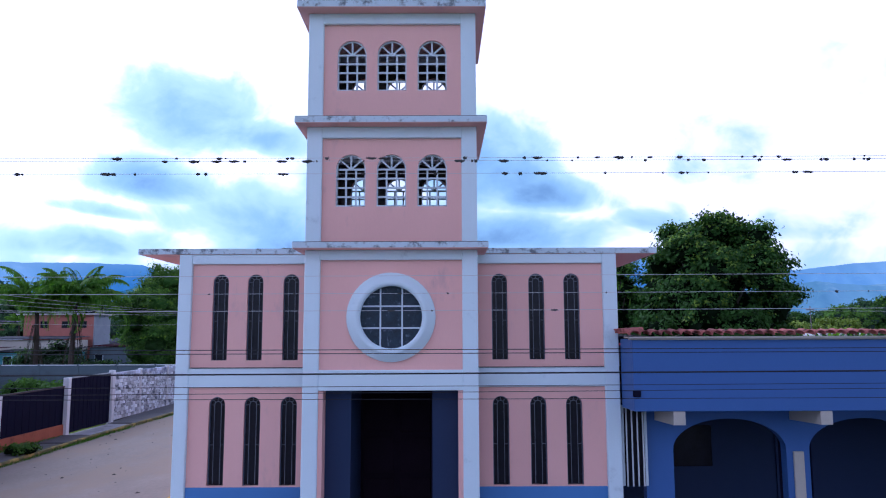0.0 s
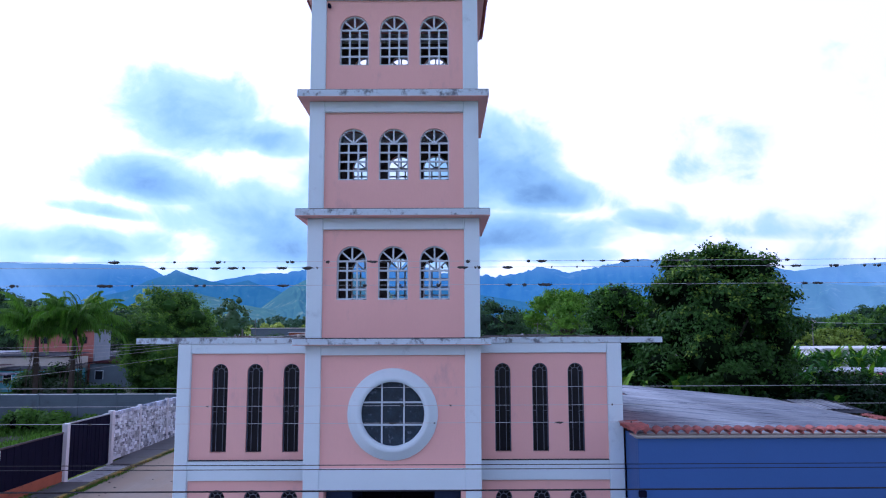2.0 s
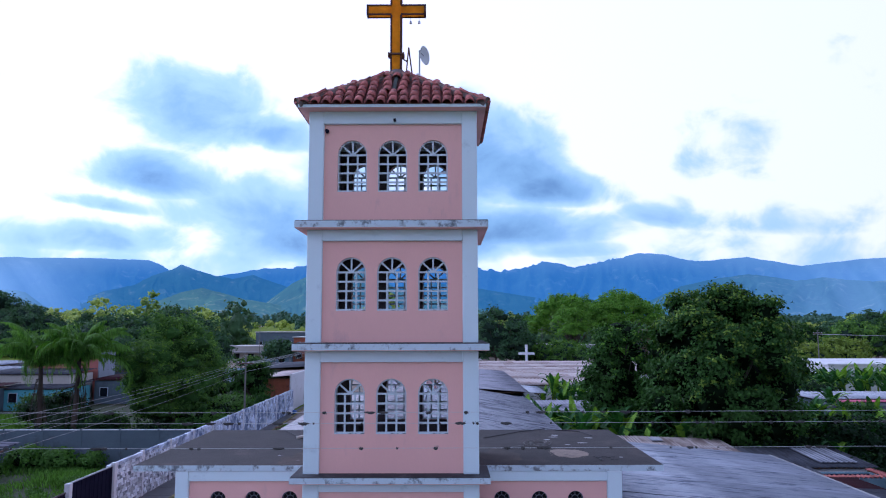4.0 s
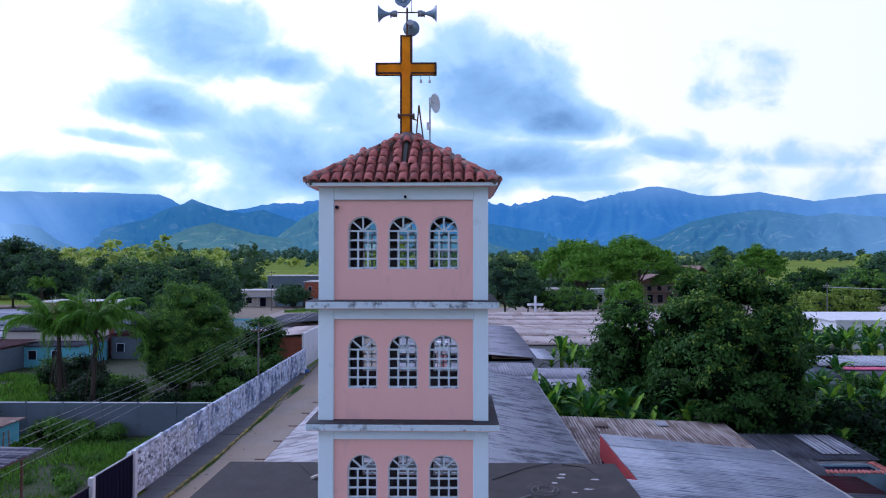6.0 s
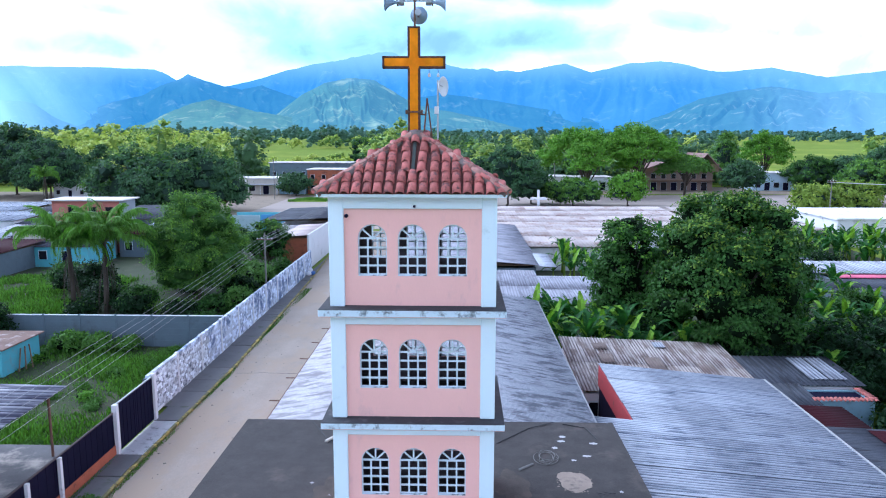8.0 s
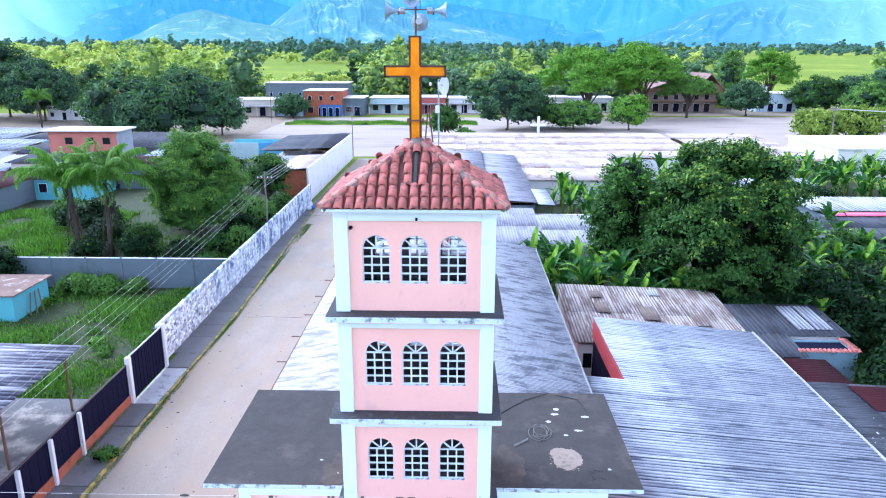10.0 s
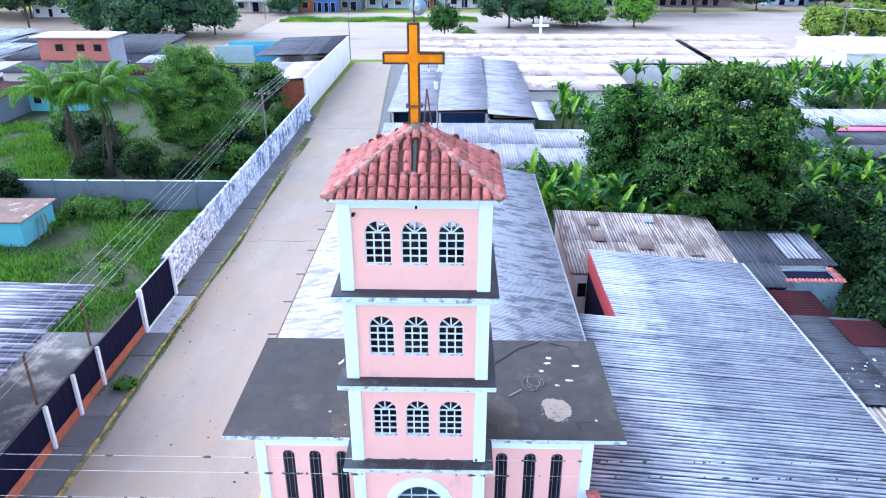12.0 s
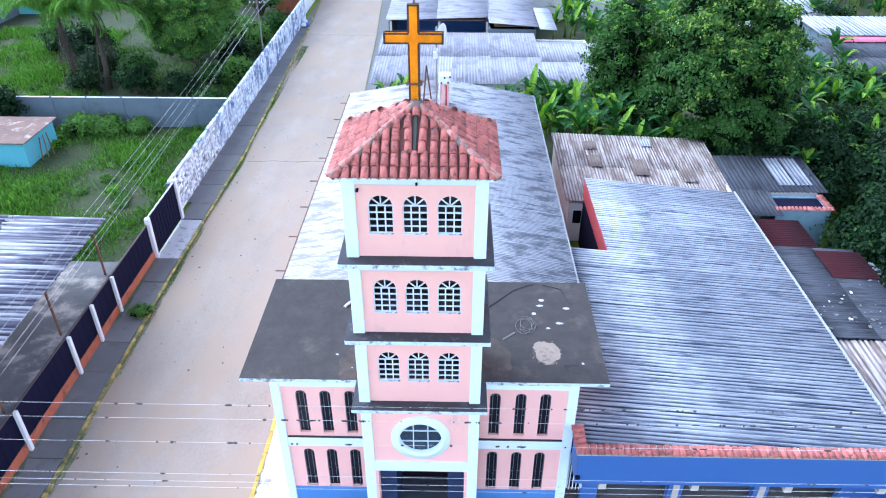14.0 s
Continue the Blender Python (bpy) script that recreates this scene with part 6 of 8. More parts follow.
    for i, (x0, x1, y, z, m, awn) in enumerate(shops):
        h = thing("shop", "single-storey shop front on the wide street" if z < 6 else "two-storey building on the wide street", "building", "shops on the wide street")
        shell(h, x0, x1, y, y + 11, 0, z, m, t=0.3)
        part("roof", new_box(x0 - 0.3, x1 + 0.3, y - 0.5, y + 11.3, z, z + 0.25, 0.05), mat("pale_flat_roof", (0.58, 0.55, 0.53), 0.85, 0.15, 0.3, 5), h)
        n = max(2, int((x1 - x0) / 3.2))
        for k in range(n):
            xa = x0 + 0.8 + k * (x1 - x0 - 1.2) / n
            opening(h, "door" if k % 2 else "window", xa, xa + 1.7, y - 0.08, y, 0.1 if k % 2 else 1.0, 2.6)
            if z > 6:
                opening(h, "window", xa + 0.3, xa + 1.3, y - 0.08, y, 4.6, 5.8)
        if awn:
            part("awning", new_box(x0 - 0.2, x1 + 0.2, y - 2.6, y - 0.1, 3.0, 3.12, 0.03), ZINC_PALE, h, "pale sheet awning")
            k = int((x1 - x0) / 4)
            for q in range(k + 1):
                xx = x0 + q * (x1 - x0) / max(k, 1)
                part("awning_post", new_box(xx - 0.07, xx + 0.07, y - 2.5, y - 2.36, 0, 3.0), POST_WHITE, h)
        if i == 2:
            part("front", new_box(x0 + 4.5, x1 + 0.05, y - 0.16, y - 0.09, 0, 3.3), BLUE, h, "bright blue painted ground floor")
            for q in range(3):
                opening(h, "door", x0 + 5.2 + q * 1.9, x0 + 6.3 + q * 1.9, y - 0.24, y - 0.18, 0, 2.5)
    h = thing("tavern", "old dark timber inn with a steep gabled roof", "house")
    shell(h, 58, 82, 213, 228, 0, 6.2, mat("brown_tavern_wall", (0.28, 0.20, 0.17), 0.85, 0.15), t=0.3)
    roofm = mat("old_tavern_tile", (0.24, 0.15, 0.13), 0.9, 0.25, 0.5, 5, 0.2)
    for x0, x1, y0, y1, ze, zr in ((57, 75, 211, 230, 6.2, 9.2), (74, 84, 210, 230, 6.8, 12.0)):
        bm = bmesh.new()
        xm = (x0 + x1) / 2
        a = [bm.verts.new(p) for p in ((x0, y0, ze), (xm, y0, zr), (x1, y0, ze))]
        b = [bm.verts.new((v.co.x, y1, v.co.z)) for v in a]
        bm.faces.new((a[0], a[1], b[1], b[0]))
        bm.faces.new((a[1], a[2], b[2], b[1]))
        bmesh.ops.recalc_face_normals(bm, faces=bm.faces)
        bmesh.ops.solidify(bm, geom=bm.faces[:], thickness=0.25)
        part("roof", bm, roofm, h)
        part("gable", new_box(x0 + 1, x1 - 1, y0 + 0.6, y0 + 0.8, 6.2, ze + 0.3 * (zr - ze) + 0.4), WOOD, h)
    part("balcony", new_box(58, 82, 211.2, 213, 3.2, 3.5), WOOD, h)
    for k in range(7):
        opening(h, "door" if k % 2 else "window", 59.2 + k * 3.2, 61.0 + k * 3.2, 212.9, 213, 0.2, 2.7)
        opening(h, "window", 59.2 + k * 3.2, 60.6 + k * 3.2, 212.9, 213, 4.0, 5.5)


town()

# ==== plants ====
def quads_mesh(name, verts, faces, material):
    me = bpy.data.meshes.new(name)
    me.from_pydata(verts.reshape(-1, 3).tolist() if isinstance(verts, np.ndarray) else verts, [], faces)
    me.materials.append(material)
    return me


def leaf_cloud(centres, per, spread, size, rng, droop=0.25, heart=None, loose=0.55, slim=0.30):
    """Small folded leaves scattered round clump centres, most of them facing up and away from the heart of the crown: four corners a leaf."""
    n = len(centres) * per
    c = np.repeat(np.asarray(centres), per, axis=0)
    flat = np.array([1, 1, 0.6])
    off = rng.normal(size=(n, 3)) * spread * flat * np.repeat(rng.uniform(0.5, 1.25, size=(len(centres), 1)), per, axis=0)
    p = c + off
    face = rng.normal(size=(n, 3)) * loose + off / (spread + 1e-6) * 0.45
    face[:, 2] += 0.75
    if heart is not None:
        away = c - np.asarray(heart)
        face += 0.7 * away / (np.linalg.norm(away, axis=1)[:, None] + 1e-6)
    face /= np.linalg.norm(face, axis=1)[:, None] + 1e-9
    d = np.cross(face, rng.normal(size=(n, 3)))
    d[:, 2] -= droop
    d /= np.linalg.norm(d, axis=1)[:, None] + 1e-9
    s = np.cross(face, d)
    s /= np.linalg.norm(s, axis=1)[:, None] + 1e-9
    L = size * rng.uniform(0.6, 1.35, size=(n, 1))
    w = L * slim
    v = np.stack([p - d * L * 0.5, p + s * w - face * w * 0.25, p + d * L * 0.5, p - s * w - face * w * 0.25], axis=1)
    f = (np.arange(n * 4).reshape(-1, 4)).tolist()
    return v.reshape(-1, 3), f


def lobe_points(lobes, n, rng, outer=1.0):
    """Clump centres on the outer skin of several ellipsoids (x, y, z, rx, ry, rz), fewer on the undersides."""
    L = np.array(lobes)
    area = (L[:, 3] * L[:, 4] * L[:, 5]) ** (2 / 3)
    k = rng.choice(len(lobes), size=n, p=area / area.sum())
    d = rng.normal(size=(n, 3))
    d /= np.linalg.norm(d, axis=1)[:, None]
    d[:, 2] = np.where(d[:, 2] < -0.45, -d[:, 2], d[:, 2])
    r = outer * np.where(rng.uniform(size=(n, 1)) < 0.14, rng.uniform(1.05, 1.22, size=(n, 1)), rng.uniform(0.80, 1.04, size=(n, 1)))
    return L[k, :3] + d * r * L[k, 3:6]


def dome_lobes(rng, radius, height, base, n=18, size=0.34):
    """A rounded crown of many heaped lobes round one heart, its outline uneven."""
    mid, half = (height + base) / 2, (height - base) / 2
    out = [(0, 0, mid, radius * 0.72, radius * 0.72, half * 0.78)]
    for i in range(n):
        u = 1 - 1.8 * (i + 0.5) / n            # from the top down past the widest ring
        a = 2.39996 * i + rng.uniform(-0.35, 0.35)
        rr = radius * size * rng.uniform(0.72, 1.22)
        ring = math.sqrt(max(0.0, 1 - u * u)) if u > 0 else 1 - 0.75 * abs(u) ** 2.5
        reach = (radius - rr * 0.85) * rng.uniform(0.78, 1.13)
        out.append((ring * reach * math.cos(a), ring * reach * math.sin(a), mid + u * (half - rr * 0.55) * rng.uniform(0.86, 1.07), rr, rr, rr * rng.uniform(0.62, 0.88)))
    return out


def umbrella_lobes(rng, radius, height, base, n=20, size=0.24):
    """A wide flat-topped crown in loose layers, with gaps between them."""
    out = []
    for i in range(n):
        f = math.sqrt((i + 0.4) / n)
        a = 2.39996 * i + rng.uniform(-0.3, 0.3)
        rr = radius * size * rng.uniform(0.75, 1.25)
        z = height - rr * 0.45 - (height - base) * (0.62 * f * f + rng.uniform(0.0, 0.16))
        out.append((f * (radius - rr * 0.8) * math.cos(a), f * (radius - rr * 0.8) * math.sin(a), z, rr, rr, rr * rng.uniform(0.42, 0.6)))
    return out


def ball_grid(level):
    bm = bmesh.new()
    bmesh.ops.create_icosphere(bm, subdivisions=level, radius=1.0)
    bm.verts.ensure_lookup_table()
    got = np.array([v.co[:] for v in bm.verts]), [[v.index for v in f.verts] for f in bm.faces]
    bm.free()
    return got


BALLS = {1: ball_grid(1), 2: ball_grid(2)}


def lumps(lobes, rng, scale=0.8, level=1, rough=0.16):
    """The dense inside of a crown: each lobe as a ragged, dented mass, coloured for the shade in there."""
    bv, bf = BALLS[level]
    vs, fs, k = [], [], 0
    for l in lobes:
        v = bv * (1 + rng.normal(size=(len(bv), 1)) * rough)
        vs.append(v * np.array(l[3:6]) * scale + np.array(l[:3]))
        fs += [[i + k for i in f] for f in bf]
        k += len(bv)
    return np.concatenate(vs), fs


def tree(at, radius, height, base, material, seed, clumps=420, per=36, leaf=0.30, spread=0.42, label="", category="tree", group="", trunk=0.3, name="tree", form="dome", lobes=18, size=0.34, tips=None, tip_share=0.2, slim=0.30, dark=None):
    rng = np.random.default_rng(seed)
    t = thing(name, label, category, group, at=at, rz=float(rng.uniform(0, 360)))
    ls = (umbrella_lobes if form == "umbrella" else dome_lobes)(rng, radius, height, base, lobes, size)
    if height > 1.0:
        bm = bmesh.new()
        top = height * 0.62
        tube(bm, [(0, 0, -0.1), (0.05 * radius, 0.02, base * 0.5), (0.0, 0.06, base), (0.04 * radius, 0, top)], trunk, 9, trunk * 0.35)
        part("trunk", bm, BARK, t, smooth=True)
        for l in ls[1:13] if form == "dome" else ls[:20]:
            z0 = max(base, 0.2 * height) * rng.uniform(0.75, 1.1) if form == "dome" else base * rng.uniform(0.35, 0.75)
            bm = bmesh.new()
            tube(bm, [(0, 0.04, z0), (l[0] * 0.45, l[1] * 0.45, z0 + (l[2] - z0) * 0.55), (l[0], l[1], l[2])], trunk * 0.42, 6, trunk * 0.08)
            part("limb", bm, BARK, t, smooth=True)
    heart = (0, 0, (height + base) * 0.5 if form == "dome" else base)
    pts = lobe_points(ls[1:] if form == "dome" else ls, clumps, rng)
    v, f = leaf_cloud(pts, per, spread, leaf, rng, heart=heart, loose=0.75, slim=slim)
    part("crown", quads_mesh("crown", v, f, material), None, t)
    if tips:      # lighter leaves on the topmost shoots, sunlight put into their colour
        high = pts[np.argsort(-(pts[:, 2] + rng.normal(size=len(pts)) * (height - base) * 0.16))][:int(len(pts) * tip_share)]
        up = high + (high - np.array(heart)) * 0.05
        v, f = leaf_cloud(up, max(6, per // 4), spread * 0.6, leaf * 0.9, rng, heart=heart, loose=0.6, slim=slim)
        part("young_leaves", quads_mesh("young_leaves", v, f, tips), None, t, "lighter yellow-green top leaves, painted as sunlit")
    # dark masses inside the crown carry its shade as colour
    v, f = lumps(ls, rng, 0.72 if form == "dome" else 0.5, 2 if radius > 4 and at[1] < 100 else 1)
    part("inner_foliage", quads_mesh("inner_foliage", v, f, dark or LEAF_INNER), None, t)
    return t


def near_trees():
    tree((19.8, 33.0, 0), 5.7, 12.6, 0.6, LEAF, 101, 900, 66, 0.26, 0.36, "large dark mango-like tree with yellow-green tops painted as sunlit", trunk=0.45, lobes=46, size=0.23, tips=LEAF_TIP, tip_share=0.55)
    tree((14.0, 38.0, 0), 2.5, 10.6, 1.2, LEAF, 102, 220, 60, 0.26, 0.36, "slender dense dark tree beside the large tree", lobes=26, size=0.34, tips=LEAF_BRIGHT, tip_share=0.3)
    tree((26.2, 29.5, 0), 2.4, 4.2, 0.2, LEAF_DARK, 103, 160, 44, 0.30, 0.36, "low bushy tree at the sheds", tips=LEAF)
    tree((30.5, 25.0, 0), 4.2, 5.0, 0.2, LEAF_DARK, 104, 300, 44, 0.34, 0.45, "thick dark shrubbery behind the sheds", tips=LEAF)
    tree((27.5, 20.0, 0), 3.2, 4.2, 0.2, LEAF_DARK, 105, 230, 40, 0.32, 0.42, "thick dark shrubbery behind the sheds", tips=LEAF)
    tree((26.6, 40.0, 0), 2.6, 4.6, 0.3, LEAF_DARK, 106, 180, 44, 0.30, 0.36, "bushy tree behind the banana plants")
    tree((25.0, 46.0, 0), 3.0, 5.2, 0.4, LEAF_DARK, 107, 220, 40, 0.32, 0.40, "bushy tree behind the banana plants")
    tree((-24.6, 52.0, 0), 4.6, 11.0, 0.4, LEAF_MID, 111, 900, 62, 0.17, 0.36, "round fresh green tree behind the grey wall", lobes=70, size=0.25, tips=LEAF_FRESH, tip_share=0.6, dark=LEAF)
    tree((-21.9, 68.0, 0), 2.6, 6.8, 1.4, LEAF, 112, 150, 44, 0.28, 0.42, "slim loose tree by the utility pole", lobes=12, size=0.32, tips=LEAF_FRESH)
    tree((-20.2, 57.5, 0), 1.6, 3.2, 0.2, LEAF_MID, 113, 110, 40, 0.26, 0.36, "shrub behind the block wall", "shrub")
    tree((-19.4, 47.5, 0), 1.2, 2.7, 0.2, LEAF_MID, 114, 80, 40, 0.24, 0.34, "shrub behind the block wall", "shrub")
    tree((-20.6, 42.0, 0), 1.1, 1.8, 0.1, LEAF, 115, 70, 36, 0.22, 0.30, "shrub behind the block wall", "shrub")
    tree((-29.0, 36.2, 0), 1.3, 1.5, 0.05, LEAF_MID, 117, 90, 40, 0.22, 0.26, "leafy weed clump against the grey wall", "shrub", tips=LEAF_BRIGHT)
    tree((-27.0, 36.6, 0), 1.1, 1.2, 0.05, LEAF_MID, 118, 80, 40, 0.22, 0.26, "leafy weed clump against the grey wall", "shrub", tips=LEAF_BRIGHT)
    tree((-24.8, 36.9, 0), 0.9, 0.95, 0.05, LEAF_MID, 119, 60, 40, 0.20, 0.24, "leafy weed clump against the grey wall", "shrub", tips=LEAF_BRIGHT)
    tree((-35.6, 37.0, 0), 1.5, 3.4, 0.2, LEAF_DARK, 120, 100, 40, 0.24, 0.3, "dark bush by the tool shed", "shrub", tips=LEAF_MID)
    for i, (x, y, r, h) in enumerate(((24.5, 18.5, 2.0, 2.6), (26.5, 14.0, 2.6, 3.2), (28.0, 9.0, 3.0, 3.4), (32.0, 15.0, 3.6, 4.4), (34.0, 21.0, 4.0, 4.8), (25.2, 25.6, 1.6, 2.8), (36.5, 27.5, 3.6, 4.2), (33, 8, 3.4, 4), (16.6, 31.2, 1.8, 2.8), (20.5, 29.8, 2.2, 3.0), (23.4, 29.2, 2.0, 2.8), (15.0, 34.2, 1.8, 4.2), (36.0, 36.0, 2.6, 3.6), (42.5, 64.5, 2.4, 3.8), (34.5, 43, 2.4, 3.6), (30.5, 33.5, 2.4, 3.8))):
        tree((x, y, 0), r, h, 0.1, LEAF_DARK if i % 2 or y < 30 else LEAF, 180 + i, int(50 * r), 36, 0.28, 0.42, "leafy dark bush behind the sheds", "bush", "bushes behind the sheds", name="bush", lobes=10, tips=LEAF if y < 30 else LEAF_MID)
    for i, (x, y, r, h, m) in enumerate(((-28.4, 45.6, 1.6, 2.4, LEAF_DARK), (-33.0, 50.6, 2.2, 2.6, LEAF_DARK), (-29.6, 49.4, 1.6, 2.2, LEAF), (-38.4, 55.5, 2.6, 3.2, LEAF_DARK), (-24.0, 45.2, 1.5, 1.8, LEAF_DARK), (-27.0, 57.0, 2.4, 3.2, LEAF_DARK), (-21.5, 47.5, 1.6, 1.9, LEAF), (-21.0, 53.0, 1.7, 2.6, LEAF_DARK), (-33.4, 46.2, 1.4, 1.5, LEAF_DARK), (-35.8, 53.5, 2.0, 4.0, LEAF_DARK), (-29.2, 59, 2.2, 3.4, LEAF_DARK), (-23.6, 74, 2.2, 4.6, LEAF), (-30, 79, 2.8, 4.6, LEAF_DARK), (-22.6, 60.5, 1.8, 3.0, LEAF_MID), (-19.3, 63.5, 1.2, 2.8, LEAF), (-41, 58, 2.0, 3.0, LEAF))):
        tree((x, y, 0), r, h, 0.2, m, 150 + i, int(46 * r), 32, 0.28, 0.42, "leafy bush in the overgrown gardens", "bush", "garden bushes", name="bush", lobes=10, tips=LEAF_MID)
    rnd = random.Random(66)
    for i in range(34):
        x, y = (rnd.uniform(-34, -18.4), rnd.uniform(17.8, 36.5)) if i < 20 else (rnd.uniform(-54, -36), rnd.uniform(39.5, 56))
        r = rnd.uniform(0.35, 0.85)
        tree((x, y, -0.03), r, r * rnd.uniform(0.5, 0.8), 0.03, (LEAF_MID, LEAF_BRIGHT, LEAF_MID)[i % 3], 230 + i, 30, 24, 0.14, 0.16, "rank leafy weed in the grassy yard", "weed", "weeds in the yards", name="weed_clump", lobes=6)
    # middle distance: x, y, radius, height, base, leaves, form, lit top leaves
    for i, (x, y, r, h, b, m, form, tips) in enumerate((
            (-74.5, 146, 9.5, 13.4, -4, LEAF_DARK, "dome", LEAF_MID), (-61.0, 144, 11.4, 14.4, -4, LEAF_DARK, "dome", LEAF_MID), (-52.6, 145, 5.8, 9.6, 0.5, LEAF_DARK, "dome", LEAF_MID), (-67.5, 139, 6.5, 9.0, 0.1, LEAF_DARK, "dome", LEAF),
            (-92, 168, 5, 8.0, 0.5, LEAF_MID, "dome", LEAF_FRESH), (-84, 178, 6, 8.0, 0.5, LEAF_MID, "dome", LEAF_FRESH), (-111, 176, 10, 15.5, 1.0, LEAF_DARK, "dome", LEAF), (-128, 188, 13, 19.5, 1.0, LEAF_DARK, "dome", LEAF), (-107, 196, 4, 14.0, 1.5, LEAF_DARK, "dome", LEAF), (-142, 170, 10, 14, 1.0, LEAF_DARK, "dome", LEAF),
            (-46.1, 188, 4.8, 6.4, 1.6, LEAF_DARK, "dome", LEAF), (-38.5, 300, 9.0, 16.0, 1.0, LEAF, "dome", LEAF_FRESH), (-28, 262, 8, 9.0, 0.6, LEAF_MID, "dome", LEAF_FRESH),
            (13.0, 158, 8.6, 14.6, 1.8, LEAF_DARK, "dome", LEAF), (19.5, 166, 5.5, 9.0, 0.6, LEAF_DARK, "dome", LEAF), (29.4, 161, 7.2, 6.6, 0.3, LEAF_MID, "dome", LEAF_FRESH), (42.7, 160, 4.8, 8.0, 1.4, LEAF_BRIGHT, "dome", LEAF_FRESH),
            (38.0, 192, 16.0, 20.6, 6.0, LEAF_BRIGHT, "umbrella", LEAF_FRESH), (54.0, 196, 13.6, 21.0, 8.0, LEAF_BRIGHT, "umbrella", LEAF_FRESH), (67.0, 193, 8.0, 12.0, 6.5, LEAF_MID, "umbrella", LEAF_FRESH),
            (87.0, 201, 6.2, 10.0, 2.0, LEAF_DARK, "dome", LEAF), (-1.9, 143.5, 2.9, 6.4, 1.6, LEAF, "dome", LEAF_MID), (2.5, 141, 1.2, 1.6, 0.2, LEAF_MID, "dome", None),
            (93.5, 236, 4.2, 18.5, 3.0, LEAF_MID, "dome", LEAF_FRESH), (110.5, 242, 9.6, 19.0, 6.0, LEAF_BRIGHT, "umbrella", LEAF_FRESH),
            (112, 212, 8.0, 10.4, 0.8, LEAF, "dome", LEAF_MID), (123, 210, 8.0, 11.4, 0.8, LEAF_DARK, "dome", LEAF), (139, 214, 9.0, 15.0, 0.8, LEAF_DARK, "dome", LEAF), (150, 216, 8, 16, 0.8, LEAF, "dome", LEAF_SUNLIT),
            (104.5, 165, 8.0, 11.2, 0.6, LEAF_MID, "dome", LEAF_FRESH), (117, 166, 8.5, 13.2, 0.6, LEAF, "dome", LEAF_FRESH), (130, 170, 9, 16.0, 1.0, LEAF, "dome", LEAF_LIGHT),
            (78.0, 138, 5.0, 6.6, 0.3, LEAF_LIGHT, "dome", LEAF_SUNLIT), (85.5, 137, 5.4, 7.4, 0.3, LEAF_LIGHT, "dome", LEAF_SUNLIT),
            (42, 33, 4.6, 5.2, 0.3, LEAF_DARK, "dome", LEAF), (41, 41, 3.0, 3.2, 0.2, LEAF_DARK, "dome", LEAF), (-6, 262, 7, 9, 0.6, LEAF_MID, "dome", LEAF_FRESH), (8, 246, 7, 10, 0.6, LEAF, "dome", LEAF_MID))):
        far = y > 100
        # beyond 100 m the dark leaf takes its haze-tinted copy
        m = LEAF_DARK_HAZED if far and m is LEAF_DARK else m
        word = {id(LEAF_DARK): "dark", id(LEAF_DARK_HAZED): "dark", id(LEAF): "deep green", id(LEAF_MID): "mid-green", id(LEAF_BRIGHT): "fresh bright green", id(LEAF_LIGHT): "yellow-green"}[id(m)]
        tree((x, y, rise(y)), r, h, b * 0.35 if form == "dome" else b, m, 200 + i, int((34 if form == "dome" else 44) * r + (30 if far else 60)), 24 if far else 30, 0.66 if far else 0.34, 0.72 if far else 0.5, word + (" wide umbrella-crowned tree" if form == "umbrella" else " round-crowned tree") + " in the village", group="village trees", trunk=0.16 + 0.02 * h, form=form, lobes=34 if r > 6 else 14, size=0.23 if r > 6 else 0.36, tips=tips, tip_share=0.3, dark=m if form == "umbrella" else INNER_HAZED if far else None)


near_trees()


def frond(rng, length, droop, rise, n=30, wide=0.85):
    """A palm frond: a bent rib with leaflets on both sides; returns corners."""
    quads = []
    pts = []
    x, z, a = 0.0, 0.0, rise
    step = length / n
    for i in range(n + 1):
        pts.append((x, z))
        x += step * math.cos(a)
        z += step * math.sin(a)
        a -= droop / n * (0.5 + 1.4 * i / n)
    for i in range(n):
        (x0, z0), (x1, z1) = pts[i], pts[i + 1]
        w = 0.045 * (1 - i / n) + 0.012
        quads.append(((x0, -w, z0), (x1, -w, z1), (x1, w, z1), (x0, w, z0)))
        if i < 2:
            continue
        f = i / n
        ll = wide * math.sin(math.pi * min(0.98, 0.22 + 0.75 * f)) * rng.uniform(0.85, 1.1)
        for s in (-1, 1):
            for q in (0.0, 0.33, 0.67):
                bx, bz = x0 + (x1 - x0) * q, z0 + (z1 - z0) * q
                tip = (bx + ll * 0.45, s * ll * 0.62, bz - ll * rng.uniform(0.25, 0.85))
                mid = (bx + ll * 0.33, s * ll * 0.38, bz - ll * 0.04)
                quads.append(((bx - 0.02, 0, bz), (mid[0] - 0.04, mid[1], mid[2]), tip, (mid[0] + 0.055, mid[1], mid[2])))
    return np.array(quads)


